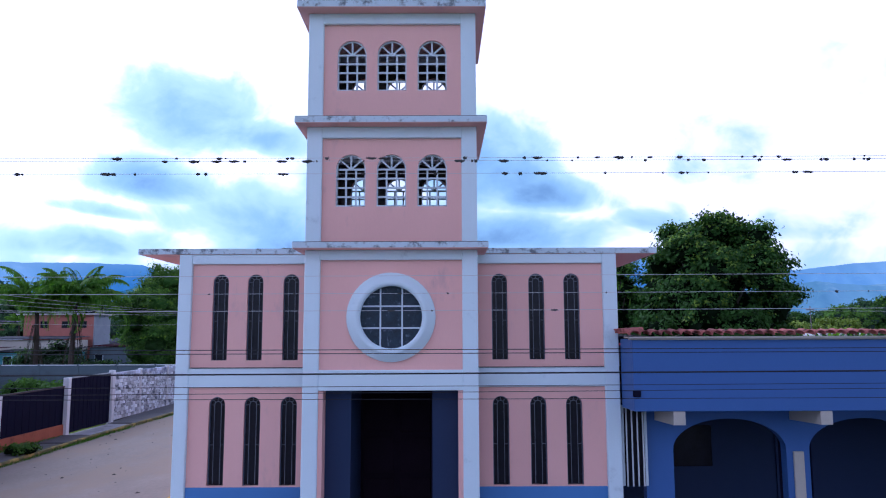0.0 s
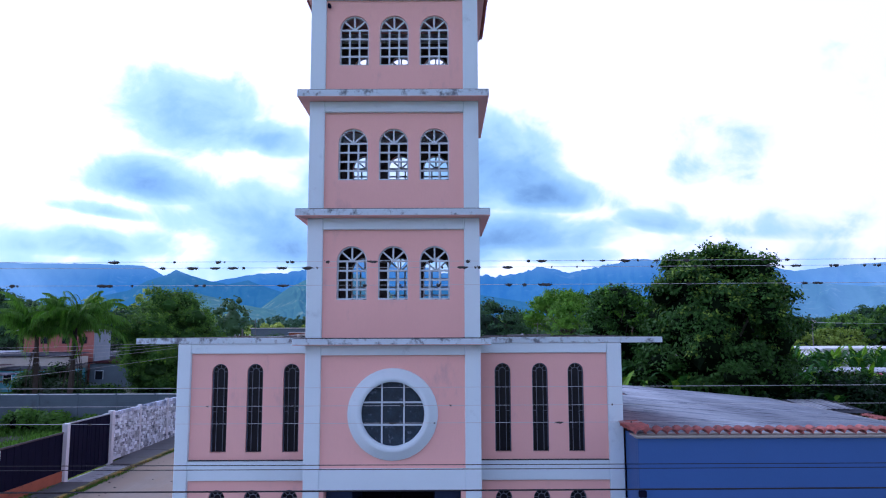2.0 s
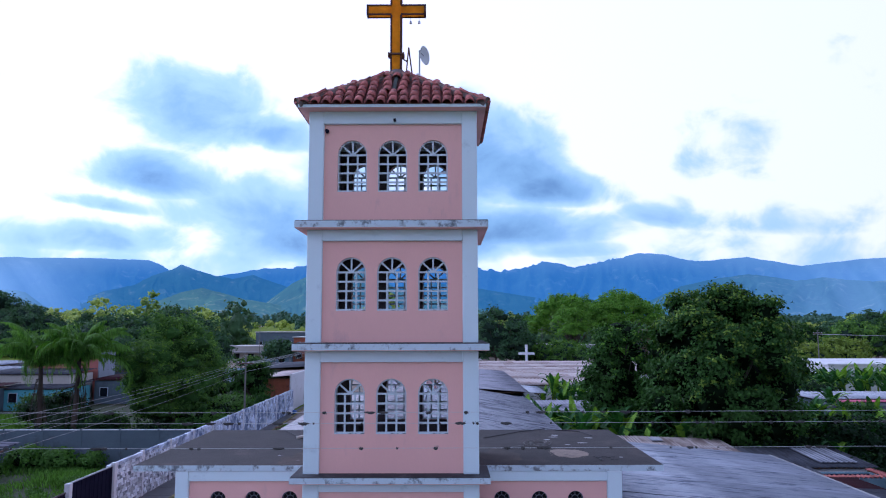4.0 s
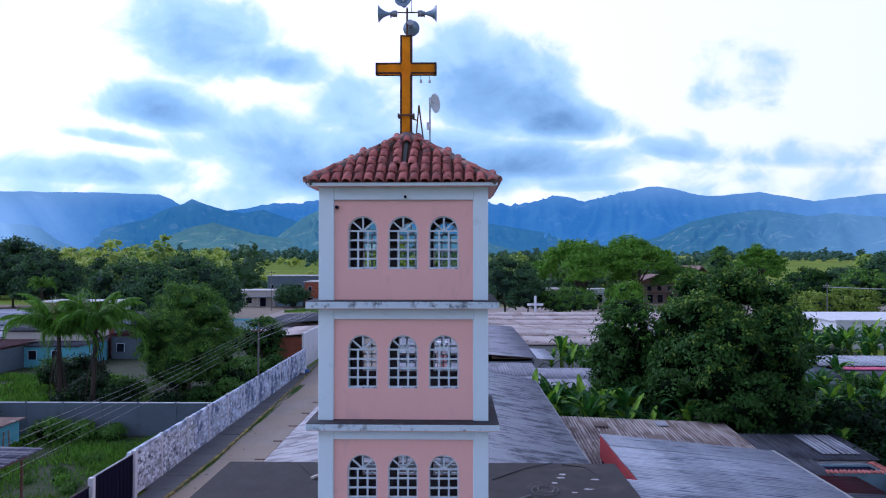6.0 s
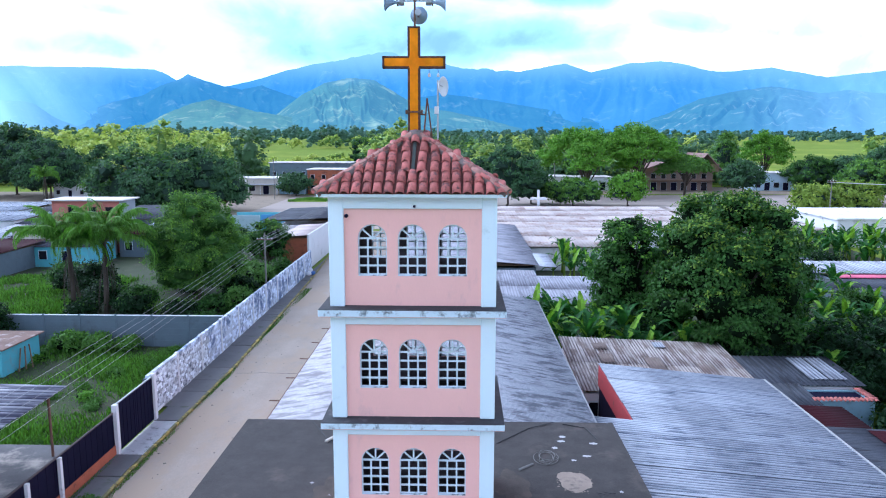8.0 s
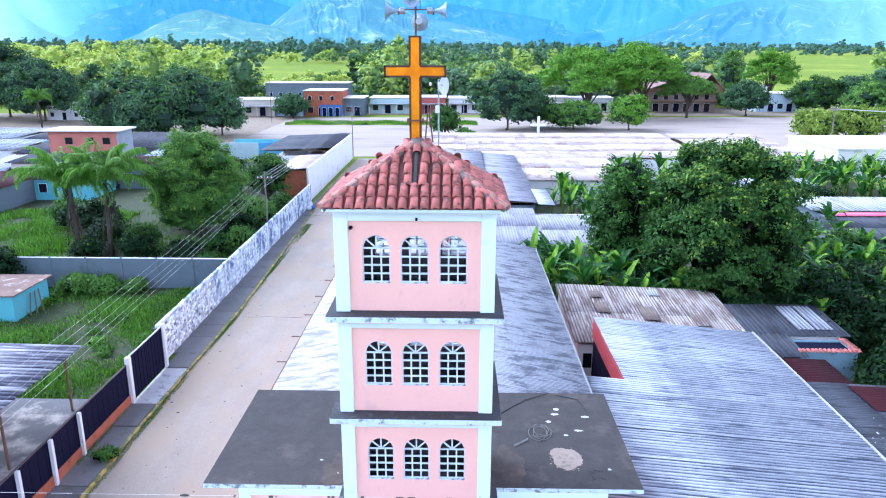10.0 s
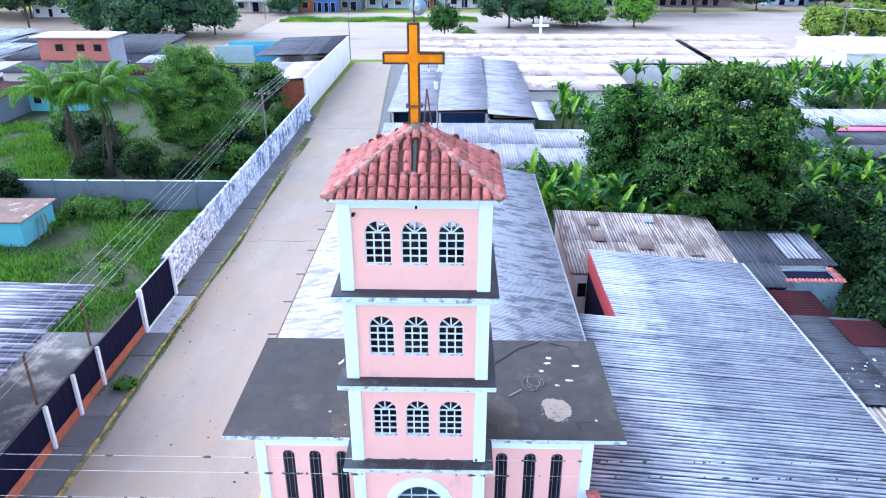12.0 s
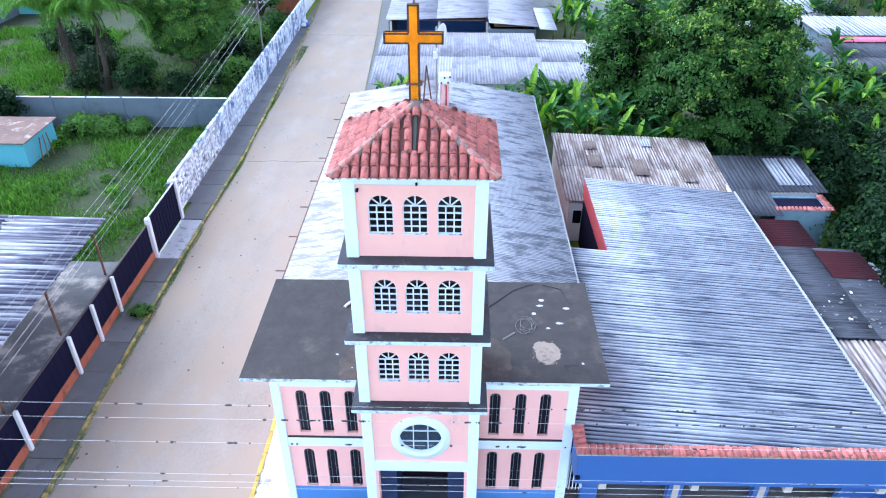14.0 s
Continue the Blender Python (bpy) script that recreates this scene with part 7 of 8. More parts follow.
def palm(at, height, seed, length=4.0, n=20, dry=3, skirt=16):
    rng = np.random.default_rng(seed)
    t = thing("coconut_palm", "coconut palm with wide arching feathery fronds", "palm tree", "palms behind the grey wall", at=at)
    bm = bmesh.new()
    lean = rng.uniform(-0.5, 0.5)
    tube(bm, [(0, 0, -0.1), (lean * 0.3, 0.1, height * 0.35), (lean * 0.7, 0.1, height * 0.7), (lean, 0, height)], 0.26, 10, 0.17)
    part("trunk", bm, BARK, t, "ringed grey trunk", True)
    for i in range(n):
        a = 137.5 * i + rng.uniform(-14, 14)
        level = (i - dry) / max(1, n - dry - 1) if i >= dry else 0.0     # 0 the oldest, 1 the youngest
        fr = frond(rng, length * rng.uniform(0.85, 1.1) * (1 - 0.22 * level), 2.25 - 1.0 * level + rng.uniform(-0.15, 0.15), radians(24 + 62 * level ** 0.7 + rng.uniform(-9, 9)) if i >= dry else radians(-8), 40, 1.25)
        v = fr.reshape(-1, 3)
        me = quads_mesh("frond", v, np.arange(len(v)).reshape(-1, 4).tolist(), LEAF_PALM if i >= dry else LEAF_DRY)
        part("frond", me, None, t, "" if i >= dry else "yellowed hanging frond", m=pose(lean, 0, height - 0.05, 0, 0, a))
    # dead fronds hanging down along the trunk
    for i in range(skirt):
        fr = frond(rng, length * rng.uniform(0.6, 1.1), 0.2, radians(-74 - rng.uniform(0, 9)), 16, 0.30)
        v = fr.reshape(-1, 3)
        me = quads_mesh("dead_frond", v, np.arange(len(v)).reshape(-1, 4).tolist(), DEAD_FROND)
        part("dead_frond", me, None, t, "withered brown frond", m=pose(lean, 0, height - rng.uniform(0.2, 2.0), 0, 0, 360 * i / skirt + rng.uniform(-15, 15)))


palm((-34.4, 46.8, 0), 7.0, 301, 6.3, 28, 0, 5)
palm((-31.3, 46.6, 0), 7.6, 302, 6.1, 28, 0, 5)
palm((-101.0, 157.0, 0), 7.4, 303, 4.8, 20, 0, 6)


def banana_leaf(rng, length, width, bend, rise):
    quads = []
    n = 9
    x, z, a = 0.0, 0.0, rise
    rows = []
    for i in range(n + 1):
        f = i / n
        w = width * (math.sin(math.pi * min(1, 0.12 + 0.86 * f)) ** 0.6) if i else 0.03
        rows.append((x, z, w, a))
        x += length / n * math.cos(a)
        z += length / n * math.sin(a)
        a -= bend / n * (0.4 + 1.3 * f)
    for (x0, z0, w0, _), (x1, z1, w1, _) in zip(rows, rows[1:]):
        for s in (-1, 1):
            k = rng.uniform(0.1, 0.4)
            quads.append(((x0, 0, z0), (x0 + 0.03, s * w0, z0 + k * w0), (x1 - 0.02, s * w1, z1 + k * w1), (x1, 0, z1)))
    return np.array(quads)


def banana_masters(count=5):
    made = []
    for k in range(count):
        rng = np.random.default_rng(400 + k)
        h = float(rng.uniform(1.5, 2.6))
        bm = bmesh.new()
        tube(bm, [(0, 0, -0.1), (0.03, 0, h * 0.5), (0, 0.02, h)], 0.13, 8, 0.07)
        stem = mesh_of(bm, LEAF_LIGHT, "stem", True)
        leaves = []
        for i in range(10):
            q = banana_leaf(rng, rng.uniform(1.8, 2.7), rng.uniform(0.19, 0.27), rng.uniform(0.4, 1.9) if i % 3 else 2.5, radians(rng.uniform(42, 86)))
            v = q.reshape(-1, 3)
            leaves.append((quads_mesh("leaf", v, np.arange(len(v)).reshape(-1, 4).tolist(), LEAF_BANANA if i % 4 else LEAF_FRESH), 137 * i + float(rng.uniform(-14, 14))))
        made.append((stem, leaves, h))
    return made


def bananas():
    masters = banana_masters()
    rnd = random.Random(55)
    spots = [(8.8, 32.5), (10.0, 31.5), (9.4, 34.5), (11.3, 33.0), (12.6, 31.6), (11.0, 36.0), (13.0, 34.0), (9.0, 37.0), (10.3, 38.6), (12.2, 38.4), (15.0, 31.2), (16.4, 30.8), (13.8, 30.6), (7.4, 34.2), (7.0, 38.4), (13.2, 41.4), (15.4, 42.6), (-2.8, 38.2), (-3.6, 37.0), (-4.4, 39.0), (5.2, 38.6)]
    for _ in range(16):
        spots.append((rnd.uniform(7.2, 17.0), rnd.uniform(31.4, 39.6)))
    for _ in range(26):
        spots.append((rnd.uniform(26, 40), rnd.uniform(38, 54)))
    for _ in range(58):
        spots.append((rnd.uniform(38, 66), rnd.uniform(64, 90)))
    for _ in range(30):
        spots.append((rnd.uniform(40, 63), rnd.uniform(66, 84)))
    for _ in range(18):
        spots.append((rnd.uniform(11.5, 26), rnd.uniform(57, 71)))
    for _ in range(16):
        spots.append((rnd.uniform(23, 36), rnd.uniform(62, 87)))
    for _ in range(8):
        spots.append((rnd.uniform(26.5, 32), rnd.uniform(28, 36)))
    for _ in range(12):
        spots.append((rnd.uniform(12, 24), rnd.uniform(56, 70)))
    spots += [(25.6, 31.5), (26.6, 33.4), (27.8, 30.4), (29.4, 27.2), (30.6, 29.0), (28.4, 34.8), (24.6, 27.4), (31.6, 24.4), (30.0, 21.6), (25.4, 37.0), (26.8, 36.2)]
    for i, (x, y) in enumerate(spots):
        stem, leaves, h = masters[i % len(masters)]
        s = rnd.uniform(1.05, 1.4) if i < 25 or y > 64 else rnd.uniform(0.9, 1.25)
        t = thing("banana_plant", "banana plant with broad torn green leaves", "banana plant", "banana plants", at=(x, y, 0), rz=rnd.uniform(0, 360))
        t.scale = (s, s, s)
        part("stem", stem, None, t)
        for me, a in leaves:
            part("leaf", me, None, t, m=pose(0, 0, h - 0.1, 0, 0, a))


bananas()


def blades(name, regions, n, height, material, seed, label, density_noise=0.5):
    """Grass as one mesh of bent blades over rectangles (x0, x1, y0, y1, z)."""
    rng = np.random.default_rng(seed)
    area = np.array([(r[1] - r[0]) * (r[3] - r[2]) for r in regions])
    k = rng.choice(len(regions), size=n, p=area / area.sum())
    R = np.array(regions)[k]
    x = rng.uniform(R[:, 0], R[:, 1])
    y = rng.uniform(R[:, 2], R[:, 3])
    keep = np.sin(x * 0.9 + 1.3) * np.sin(y * 0.7) + np.sin(x * 0.31 + y * 0.43) + rng.uniform(-1, 1, n) > -density_noise * 1.6
    x, y, R = x[keep], y[keep], R[keep]
    m = len(x)
    h = height * rng.uniform(0.4, 1.3, m) * (0.75 + 0.5 * np.sin(x * 0.6) * np.cos(y * 0.5))
    a = rng.uniform(0, 2 * np.pi, m)
    w = h * 0.16
    dx, dy = np.cos(a), np.sin(a)
    lean = rng.uniform(0.1, 0.7, m) * h
    b = rng.uniform(0, 2 * np.pi, m)
    z = R[:, 4]
    v = np.stack([np.stack([x - dx * w, y - dy * w, z], 1), np.stack([x + dx * w, y + dy * w, z], 1),
                  np.stack([x + dx * w * 0.7 + np.cos(b) * lean * 0.5, y + dy * w * 0.7 + np.sin(b) * lean * 0.5, z + h * 0.65], 1), np.stack([x + np.cos(b) * lean, y + np.sin(b) * lean, z + h], 1)], axis=1)
    me = quads_mesh(name, v.reshape(-1, 3), np.arange(m * 4).reshape(-1, 4).tolist(), material)
    return part(name, me, None, label=label, kind="stuff")


blades("grass", [(-46, -17.5, 17.2, 37.6, -0.05), (-32, -20, 14.8, 17.2, -0.05)], 62000, 0.42, GRASS, 1, "rank green grass in the walled yard")
blades("grass", [(-64, -36.5, 38.2, 66, -0.05), (-36.5, -30, 38.2, 43.5, -0.05)], 52000, 0.55, GRASS, 2, "rank green grass behind the grey wall")
blades("weeds", [(-36.5, -18, 38.4, 66, -0.03)], 14000, 0.4, LEAF_MID, 4, "scattered weeds on the bare garden soil", 0.1)
blades("weeds", [(-15.42, -14.85, -6, 30, 0.03), (-15.8, -15.1, 30, 60, 0.03), (-16.75, -16.45, -4, 18, 0.12)], 16000, 0.12, LEAF_MID, 3, "weeds along the kerb", 0.2)
tree((-15.5, 12.9, 0.1), 0.62, 0.36, 0.02, LEAF_MID, 140, 60, 30, 0.10, 0.10, "low leafy weed on the broken pavement", "weed", name="weed_clump", trunk=0.02)
blades("weeds", [(left_x(y) + 0.08, left_x(y) + 0.22 + 0.12 * math.sin(y * 0.7) ** 2, y, y + 2.0, 0.018) for y in range(-6, 44, 2)], 9000, 0.085, GRASS, 7, "mossy fringe of short weeds in the gutter", 0.25)


def road_grit():
    """Pebbles and crumbs of dirt strewn over the street, most of them near the gutter."""
    rnd = random.Random(91)
    bm = bmesh.new()
    for _ in range(170):
        y = rnd.uniform(-6, 46)
        x = left_x(y) + 0.3 + rnd.uniform(0, 1) ** 1.8 * 7.2
        r = rnd.choice((0.025, 0.035, 0.05, 0.08))
        vs = [bm.verts.new((x + r * rnd.uniform(0.6, 1.3) * a, y + r * rnd.uniform(0.6, 1.3) * b, 0.02 + r * 0.5 * c)) for a, b, c in ((1, 0, 0), (0, 1, 0), (-1, 0, 0), (0, -1, 0), (0, 0, 1))]
        for k in range(4):
            bm.faces.new((vs[k], vs[(k + 1) % 4], vs[4]))
    part("pebbles", bm, mat("dark_road_grit", (0.10, 0.088, 0.075), 0.95, 0.3, 4, 20, 0.2, island=0.5), None, "dark pebbles and crumbs of dirt on the street", kind="stuff")


road_grit()
blades("grass", [(-44, 6, 168.5, 179, 0.05)], 16000, 0.5, GRASS, 5, "mown grass island in the wide street")
blades("weeds", [(-6.9, -6.6, -8, 6.5, 0.1)], 900, 0.10, GRASS, 6, "weeds along the church kerb", 0.0)


def far_woods():
    """Woods and hedges of the plain, too many to count: dense crowns of many sizes and tones, in drifts between open fields."""
    rng = np.random.default_rng(77)
    tones = (("woods", WOODS_DARK, "dark"), ("woods", WOODS_MID, "green"), ("woods", WOODS_LIGHT, "yellow-green"), ("woods", WOODS_SUNLIT, "bright sunlit"), ("woods", WOODS_HAZY, "hazy blue-green"))
    verts, faces, count = [[] for _ in tones], [[] for _ in tones], [0] * len(tones)
    for i in range(3100):
        y = 228 + 1600 * rng.uniform() ** 1.75 if i < 2150 else rng.uniform(600, 1500)
        ang = rng.uniform(-0.74, 0.72)
        x = ang * (y + 16)
        # open meadows and fields between the trees
        meadow = -0.29 < ang < -0.11
        if meadow and 405 < y < 600 and rng.uniform() < 0.92:
            continue
        if -0.11 <= ang < 0.0 and 330 < y < 560 and rng.uniform() < 0.6:
            continue
        if 0.38 < ang < 0.74 and 250 < y < 900 and rng.uniform() < 0.96:
            continue
        if 0.05 < ang < 0.42 and 250 < y < 330 and rng.uniform() < 0.5:
            continue
        if y > 620 and noise.noise((x * 0.004, y * 0.012, 21.0)) < -0.25:
            continue
        drift = noise.noise((x * 0.010, y * 0.006, 3.0)) + 0.35 * noise.noise((x * 0.03, y * 0.02, 8.0)) + rng.uniform(-0.34, 0.34)
        # tone paints paler sunlit greens on the left, hazy blue far off
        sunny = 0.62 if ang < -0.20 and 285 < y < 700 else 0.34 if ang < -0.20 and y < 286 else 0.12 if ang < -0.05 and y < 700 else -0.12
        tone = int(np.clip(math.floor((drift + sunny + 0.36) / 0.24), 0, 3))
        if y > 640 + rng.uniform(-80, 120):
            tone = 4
        size = rng.choice((0.45, 0.6, 0.8, 1.0, 1.35))
        r, h = rng.uniform(4.2, 7.0) * size, rng.uniform(7.5, 12.0) * size * (rng.uniform(0.95, 1.6) if ang < -0.05 else 1.0)
        if rng.uniform() < 0.03 and y > 420 and tone in (0, 1, 4):
            r, h = r * 1.1, h * 1.6          # a tall tree now and then
        if meadow and y < 405:               # low scrub along the near side of the meadow
            k = min(1.0, (4.0 + rng.uniform(0, 2.0)) / h)
            r, h = r * max(k, 0.5), h * k
        if ang > 0.36 and y < 262:           # hedges before the ploughed fields
            r, h = r * 0.6, min(h, 5.0)
        near, mid = y < 420, y < 760
        ls = dome_lobes(rng, r, h, h * rng.uniform(0.03, 0.2), 14 if near else 8 if mid else 5, 0.32 if near else 0.44)
        at = np.array([x, y, rise(y) - 0.3])
        deep = tone if tone in (0, 4) else tone - 1       # the next darker green paints the shade inside
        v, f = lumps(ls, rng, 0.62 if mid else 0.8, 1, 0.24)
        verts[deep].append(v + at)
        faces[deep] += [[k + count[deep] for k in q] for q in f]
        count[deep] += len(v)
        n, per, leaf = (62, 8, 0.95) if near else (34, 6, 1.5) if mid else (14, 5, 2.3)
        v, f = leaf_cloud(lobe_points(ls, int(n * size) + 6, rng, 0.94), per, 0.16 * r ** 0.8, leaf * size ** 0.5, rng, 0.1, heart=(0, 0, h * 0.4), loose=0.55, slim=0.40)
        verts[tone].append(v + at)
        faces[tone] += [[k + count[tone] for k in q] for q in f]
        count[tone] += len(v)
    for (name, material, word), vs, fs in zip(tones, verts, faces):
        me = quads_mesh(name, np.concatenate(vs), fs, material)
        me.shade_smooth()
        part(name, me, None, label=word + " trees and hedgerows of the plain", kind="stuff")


far_woods()

# ==== cross, horns, wires, poles, small things ====
def roof_cross():
    c = thing("rooftop_cross", "amber acrylic cross in a rusty steel frame on the tower roof", "cross", at=(-0.04, 1.50, 0.03))
    z0, z1, za, w, d = 16.42, 19.02, 18.18, 0.15, 0.11
    arm = 0.765
    for a, b, lo, hi in ((-w + 0.03, w - 0.03, z0, z1 - 0.04), (-arm + 0.04, -w + 0.028, za - 0.115, za + 0.115), (w - 0.028, arm - 0.04, za - 0.115, za + 0.115)):
        part("panel", new_box(a, b, -d + 0.02, d - 0.02, lo, hi), AMBER, c, "amber translucent panel")
    # steel angle frame along all outer edges
    def rail(x0, x1, lo, hi):
        for y in (-d, d - 0.03):
            part("frame_bar", new_box(x0, x1, y, y + 0.03, lo, hi, 0.004), CROSS_FRAME, c)
    for s in (-1, 1):
        x0, x1 = sorted((s * w, s * (w - 0.05)))
        rail(x0, x1, z0, za - 0.14)
        rail(x0, x1, za + 0.14, z1)
        for z in (za - 0.14, za + 0.10):
            x0, x1 = sorted((s * (w - 0.03), s * arm))
            rail(x0, x1, z, z + 0.045)
        x0, x1 = sorted((s * arm, s * (arm - 0.05)))
        part("frame_bar", new_box(x0, x1, -d, d, za - 0.14, za + 0.14), CROSS_FRAME, c)
    part("frame_bar", new_box(-w, w, -d, d, z1 - 0.04, z1, 0.004), CROSS_FRAME, c)
    part("clamp", new_box(-w - 0.05, w + 0.05, -d - 0.03, d + 0.03, 16.98, 17.02), RUST, c)
    for s in (-1, 1):
        part("clamp_bolt", new_box(s * (w + 0.04) - 0.02, s * (w + 0.04) + 0.02, -0.1, 0.1, 16.95, 17.05), RUST, c)
    for x in (0.36, 0.58):
        bm = bmesh.new()
        tube(bm, [(x, 0, za - 0.14), (x + 0.01, 0, za - 0.25)], 0.006, 5)
        bulb = part("lamp_flex", bm, WIRE, c)
        part("bulb", lathe(bmesh.new(), [(0.0, 0.0), (0.035, 0.02), (0.03, 0.07), (0.012, 0.1)], pose(x + 0.01, 0, za - 0.35), 8), POST_WHITE, bulb)
    # steel stay behind the cross
    for a, b in (((0.22, 0.3, 16.4), (0.30, 0.35, 17.35)), ((0.30, 0.35, 17.35), (0.42, 0.4, 16.4)), ((0.16, 0.1, 16.95), (0.27, 0.33, 16.95))):
        bm = bmesh.new()
        tube(bm, [a, b], 0.02, 6)
        part("stay", bm, RUST, c)


roof_cross()


def loudspeakers():
    x0, y0 = -0.04, 1.50
    p = thing("speaker_mast", "thin steel mast with a cross rail above the cross", "mast", at=(x0, y0, 19.05))
    bm = bmesh.new()
    tube(bm, [(0.02, 0, 0), (0.02, 0, 0.72)], 0.025, 8)
    part("pole", bm, RUST, p)
    bm = bmesh.new()
    tube(bm, [(-0.42, 0, 0.60), (0.48, 0, 0.60)], 0.016, 6)
    part("rail", bm, RUST, p)
    bm = bmesh.new()
    tube(bm, [(0.13, 0.05, 0.6), (0.13, 0.05, 1.5)], 0.008, 5)
    part("rod", bm, RUST, p)
    profile = [(0.035, -0.20), (0.05, -0.19), (0.05, -0.06), (0.035, -0.05), (0.04, 0.0), (0.065, 0.08), (0.10, 0.15), (0.15, 0.21), (0.205, 0.25), (0.215, 0.26), (0.20, 0.262), (0.145, 0.225), (0.095, 0.165), (0.06, 0.09), (0.03, 0.02), (0.0, 0.02)]
    for x, y, z, rx, rz in ((-0.06, -0.12, 0.86, 90, 0), (-0.44, 0, 0.60, 90, -90), (0.50, 0, 0.60, 90, 90), (0.10, 0.15, 0.36, 90, 180)):
        h = thing("horn_speaker", "grey-blue horn loudspeaker on the tower mast", "loudspeaker", "horn speakers", at=(x0 + x, y0 + y, 19.02 + z), rz=rz)
        part("horn", lathe(bmesh.new(), profile, pose(0, 0, 0, rx), 22), HORN, h, smooth=True)
        part("driver", lathe(bmesh.new(), [(0.0, -0.21), (0.075, -0.21), (0.08, -0.19), (0.08, -0.09), (0.05, -0.07)], pose(0, 0, 0, rx), 14), STEEL, h, "grey driver unit")
        part("phase_plug", lathe(bmesh.new(), [(0.0, 0.10), (0.028, 0.095), (0.034, 0.06), (0.03, 0.02)], pose(0, 0, 0, rx), 10), POST_WHITE, h)
        part("bracket", new_box(-0.02, 0.02, 0.03, 0.07, -0.09, 0.05), RUST, h)


loudspeakers()


def dish():
    d = thing("dish_antenna", "small white dish antenna on a thin mast", "antenna", at=(0.48, 3.45, 0))
    for z in (13.4, 14.6):
        part("wall_bracket", new_box(-0.03, 0.03, -0.60, 0.03, z, z + 0.05), STEEL, d)
    bm = bmesh.new()
    tube(bm, [(0, 0, 13.2), (0, 0, 17.95)], 0.025, 8)
    part("mast", bm, STEEL, d)
    part("reflector", lathe(bmesh.new(), [(0.0, -0.06), (0.1, -0.05), (0.2, -0.015), (0.27, 0.04), (0.262, 0.046), (0.19, 0.0), (0.1, -0.035), (0.0, -0.045)], pose(0.12, -0.02, 17.78, 90, 0, 62), 22), POST_WHITE, d, smooth=True)
    part("radio_box", new_box(-0.09, 0.03, -0.06, 0.04, 17.05, 17.25, 0.01), POST_WHITE, d)
    bm = bmesh.new()
    tube(bm, [(0.12, -0.02, 17.78), (-0.02, -0.16, 17.86)], 0.012, 6)
    part("feed", bm, STEEL, d)


dish()


def finial():
    f = thing("roof_pillar", "pinkish plastered pillar with a white cap on the nave roof", "pillar", at=(0.30, 27.0, 6.3))
    part("shaft", new_box(-0.30, 0.30, -0.3, 0.3, 0, 1.62, 0.03), mat("pinkish_stained_plaster", (0.62, 0.40, 0.38), 0.85, 0.2, 1.5, 18, 0.3, dirt=(0.36, 0.22, 0.21), dirt_amount=0.4, dirt_scale=2.0, stretch=(3, 3, 0.5)), f)
    part("rib", new_box(0.06, 0.16, -0.36, -0.3, 0, 1.55, 0.02), RED_WALL, f)
    part("cap", new_box(-0.37, 0.37, -0.36, 0.36, 1.62, 2.2, 0.06), POST_WHITE, f)
    for x, z in ((-0.2, 1.72), (0.22, 1.74), (0.34, 2.1), (0.0, 2.05)):
        part("knob", lathe(bmesh.new(), [(0.0, -0.07), (0.06, -0.03), (0.06, 0.03), (0.0, 0.07)], pose(x, -0.40, z, 90), 8), LEDGE_TOP, f)


finial()


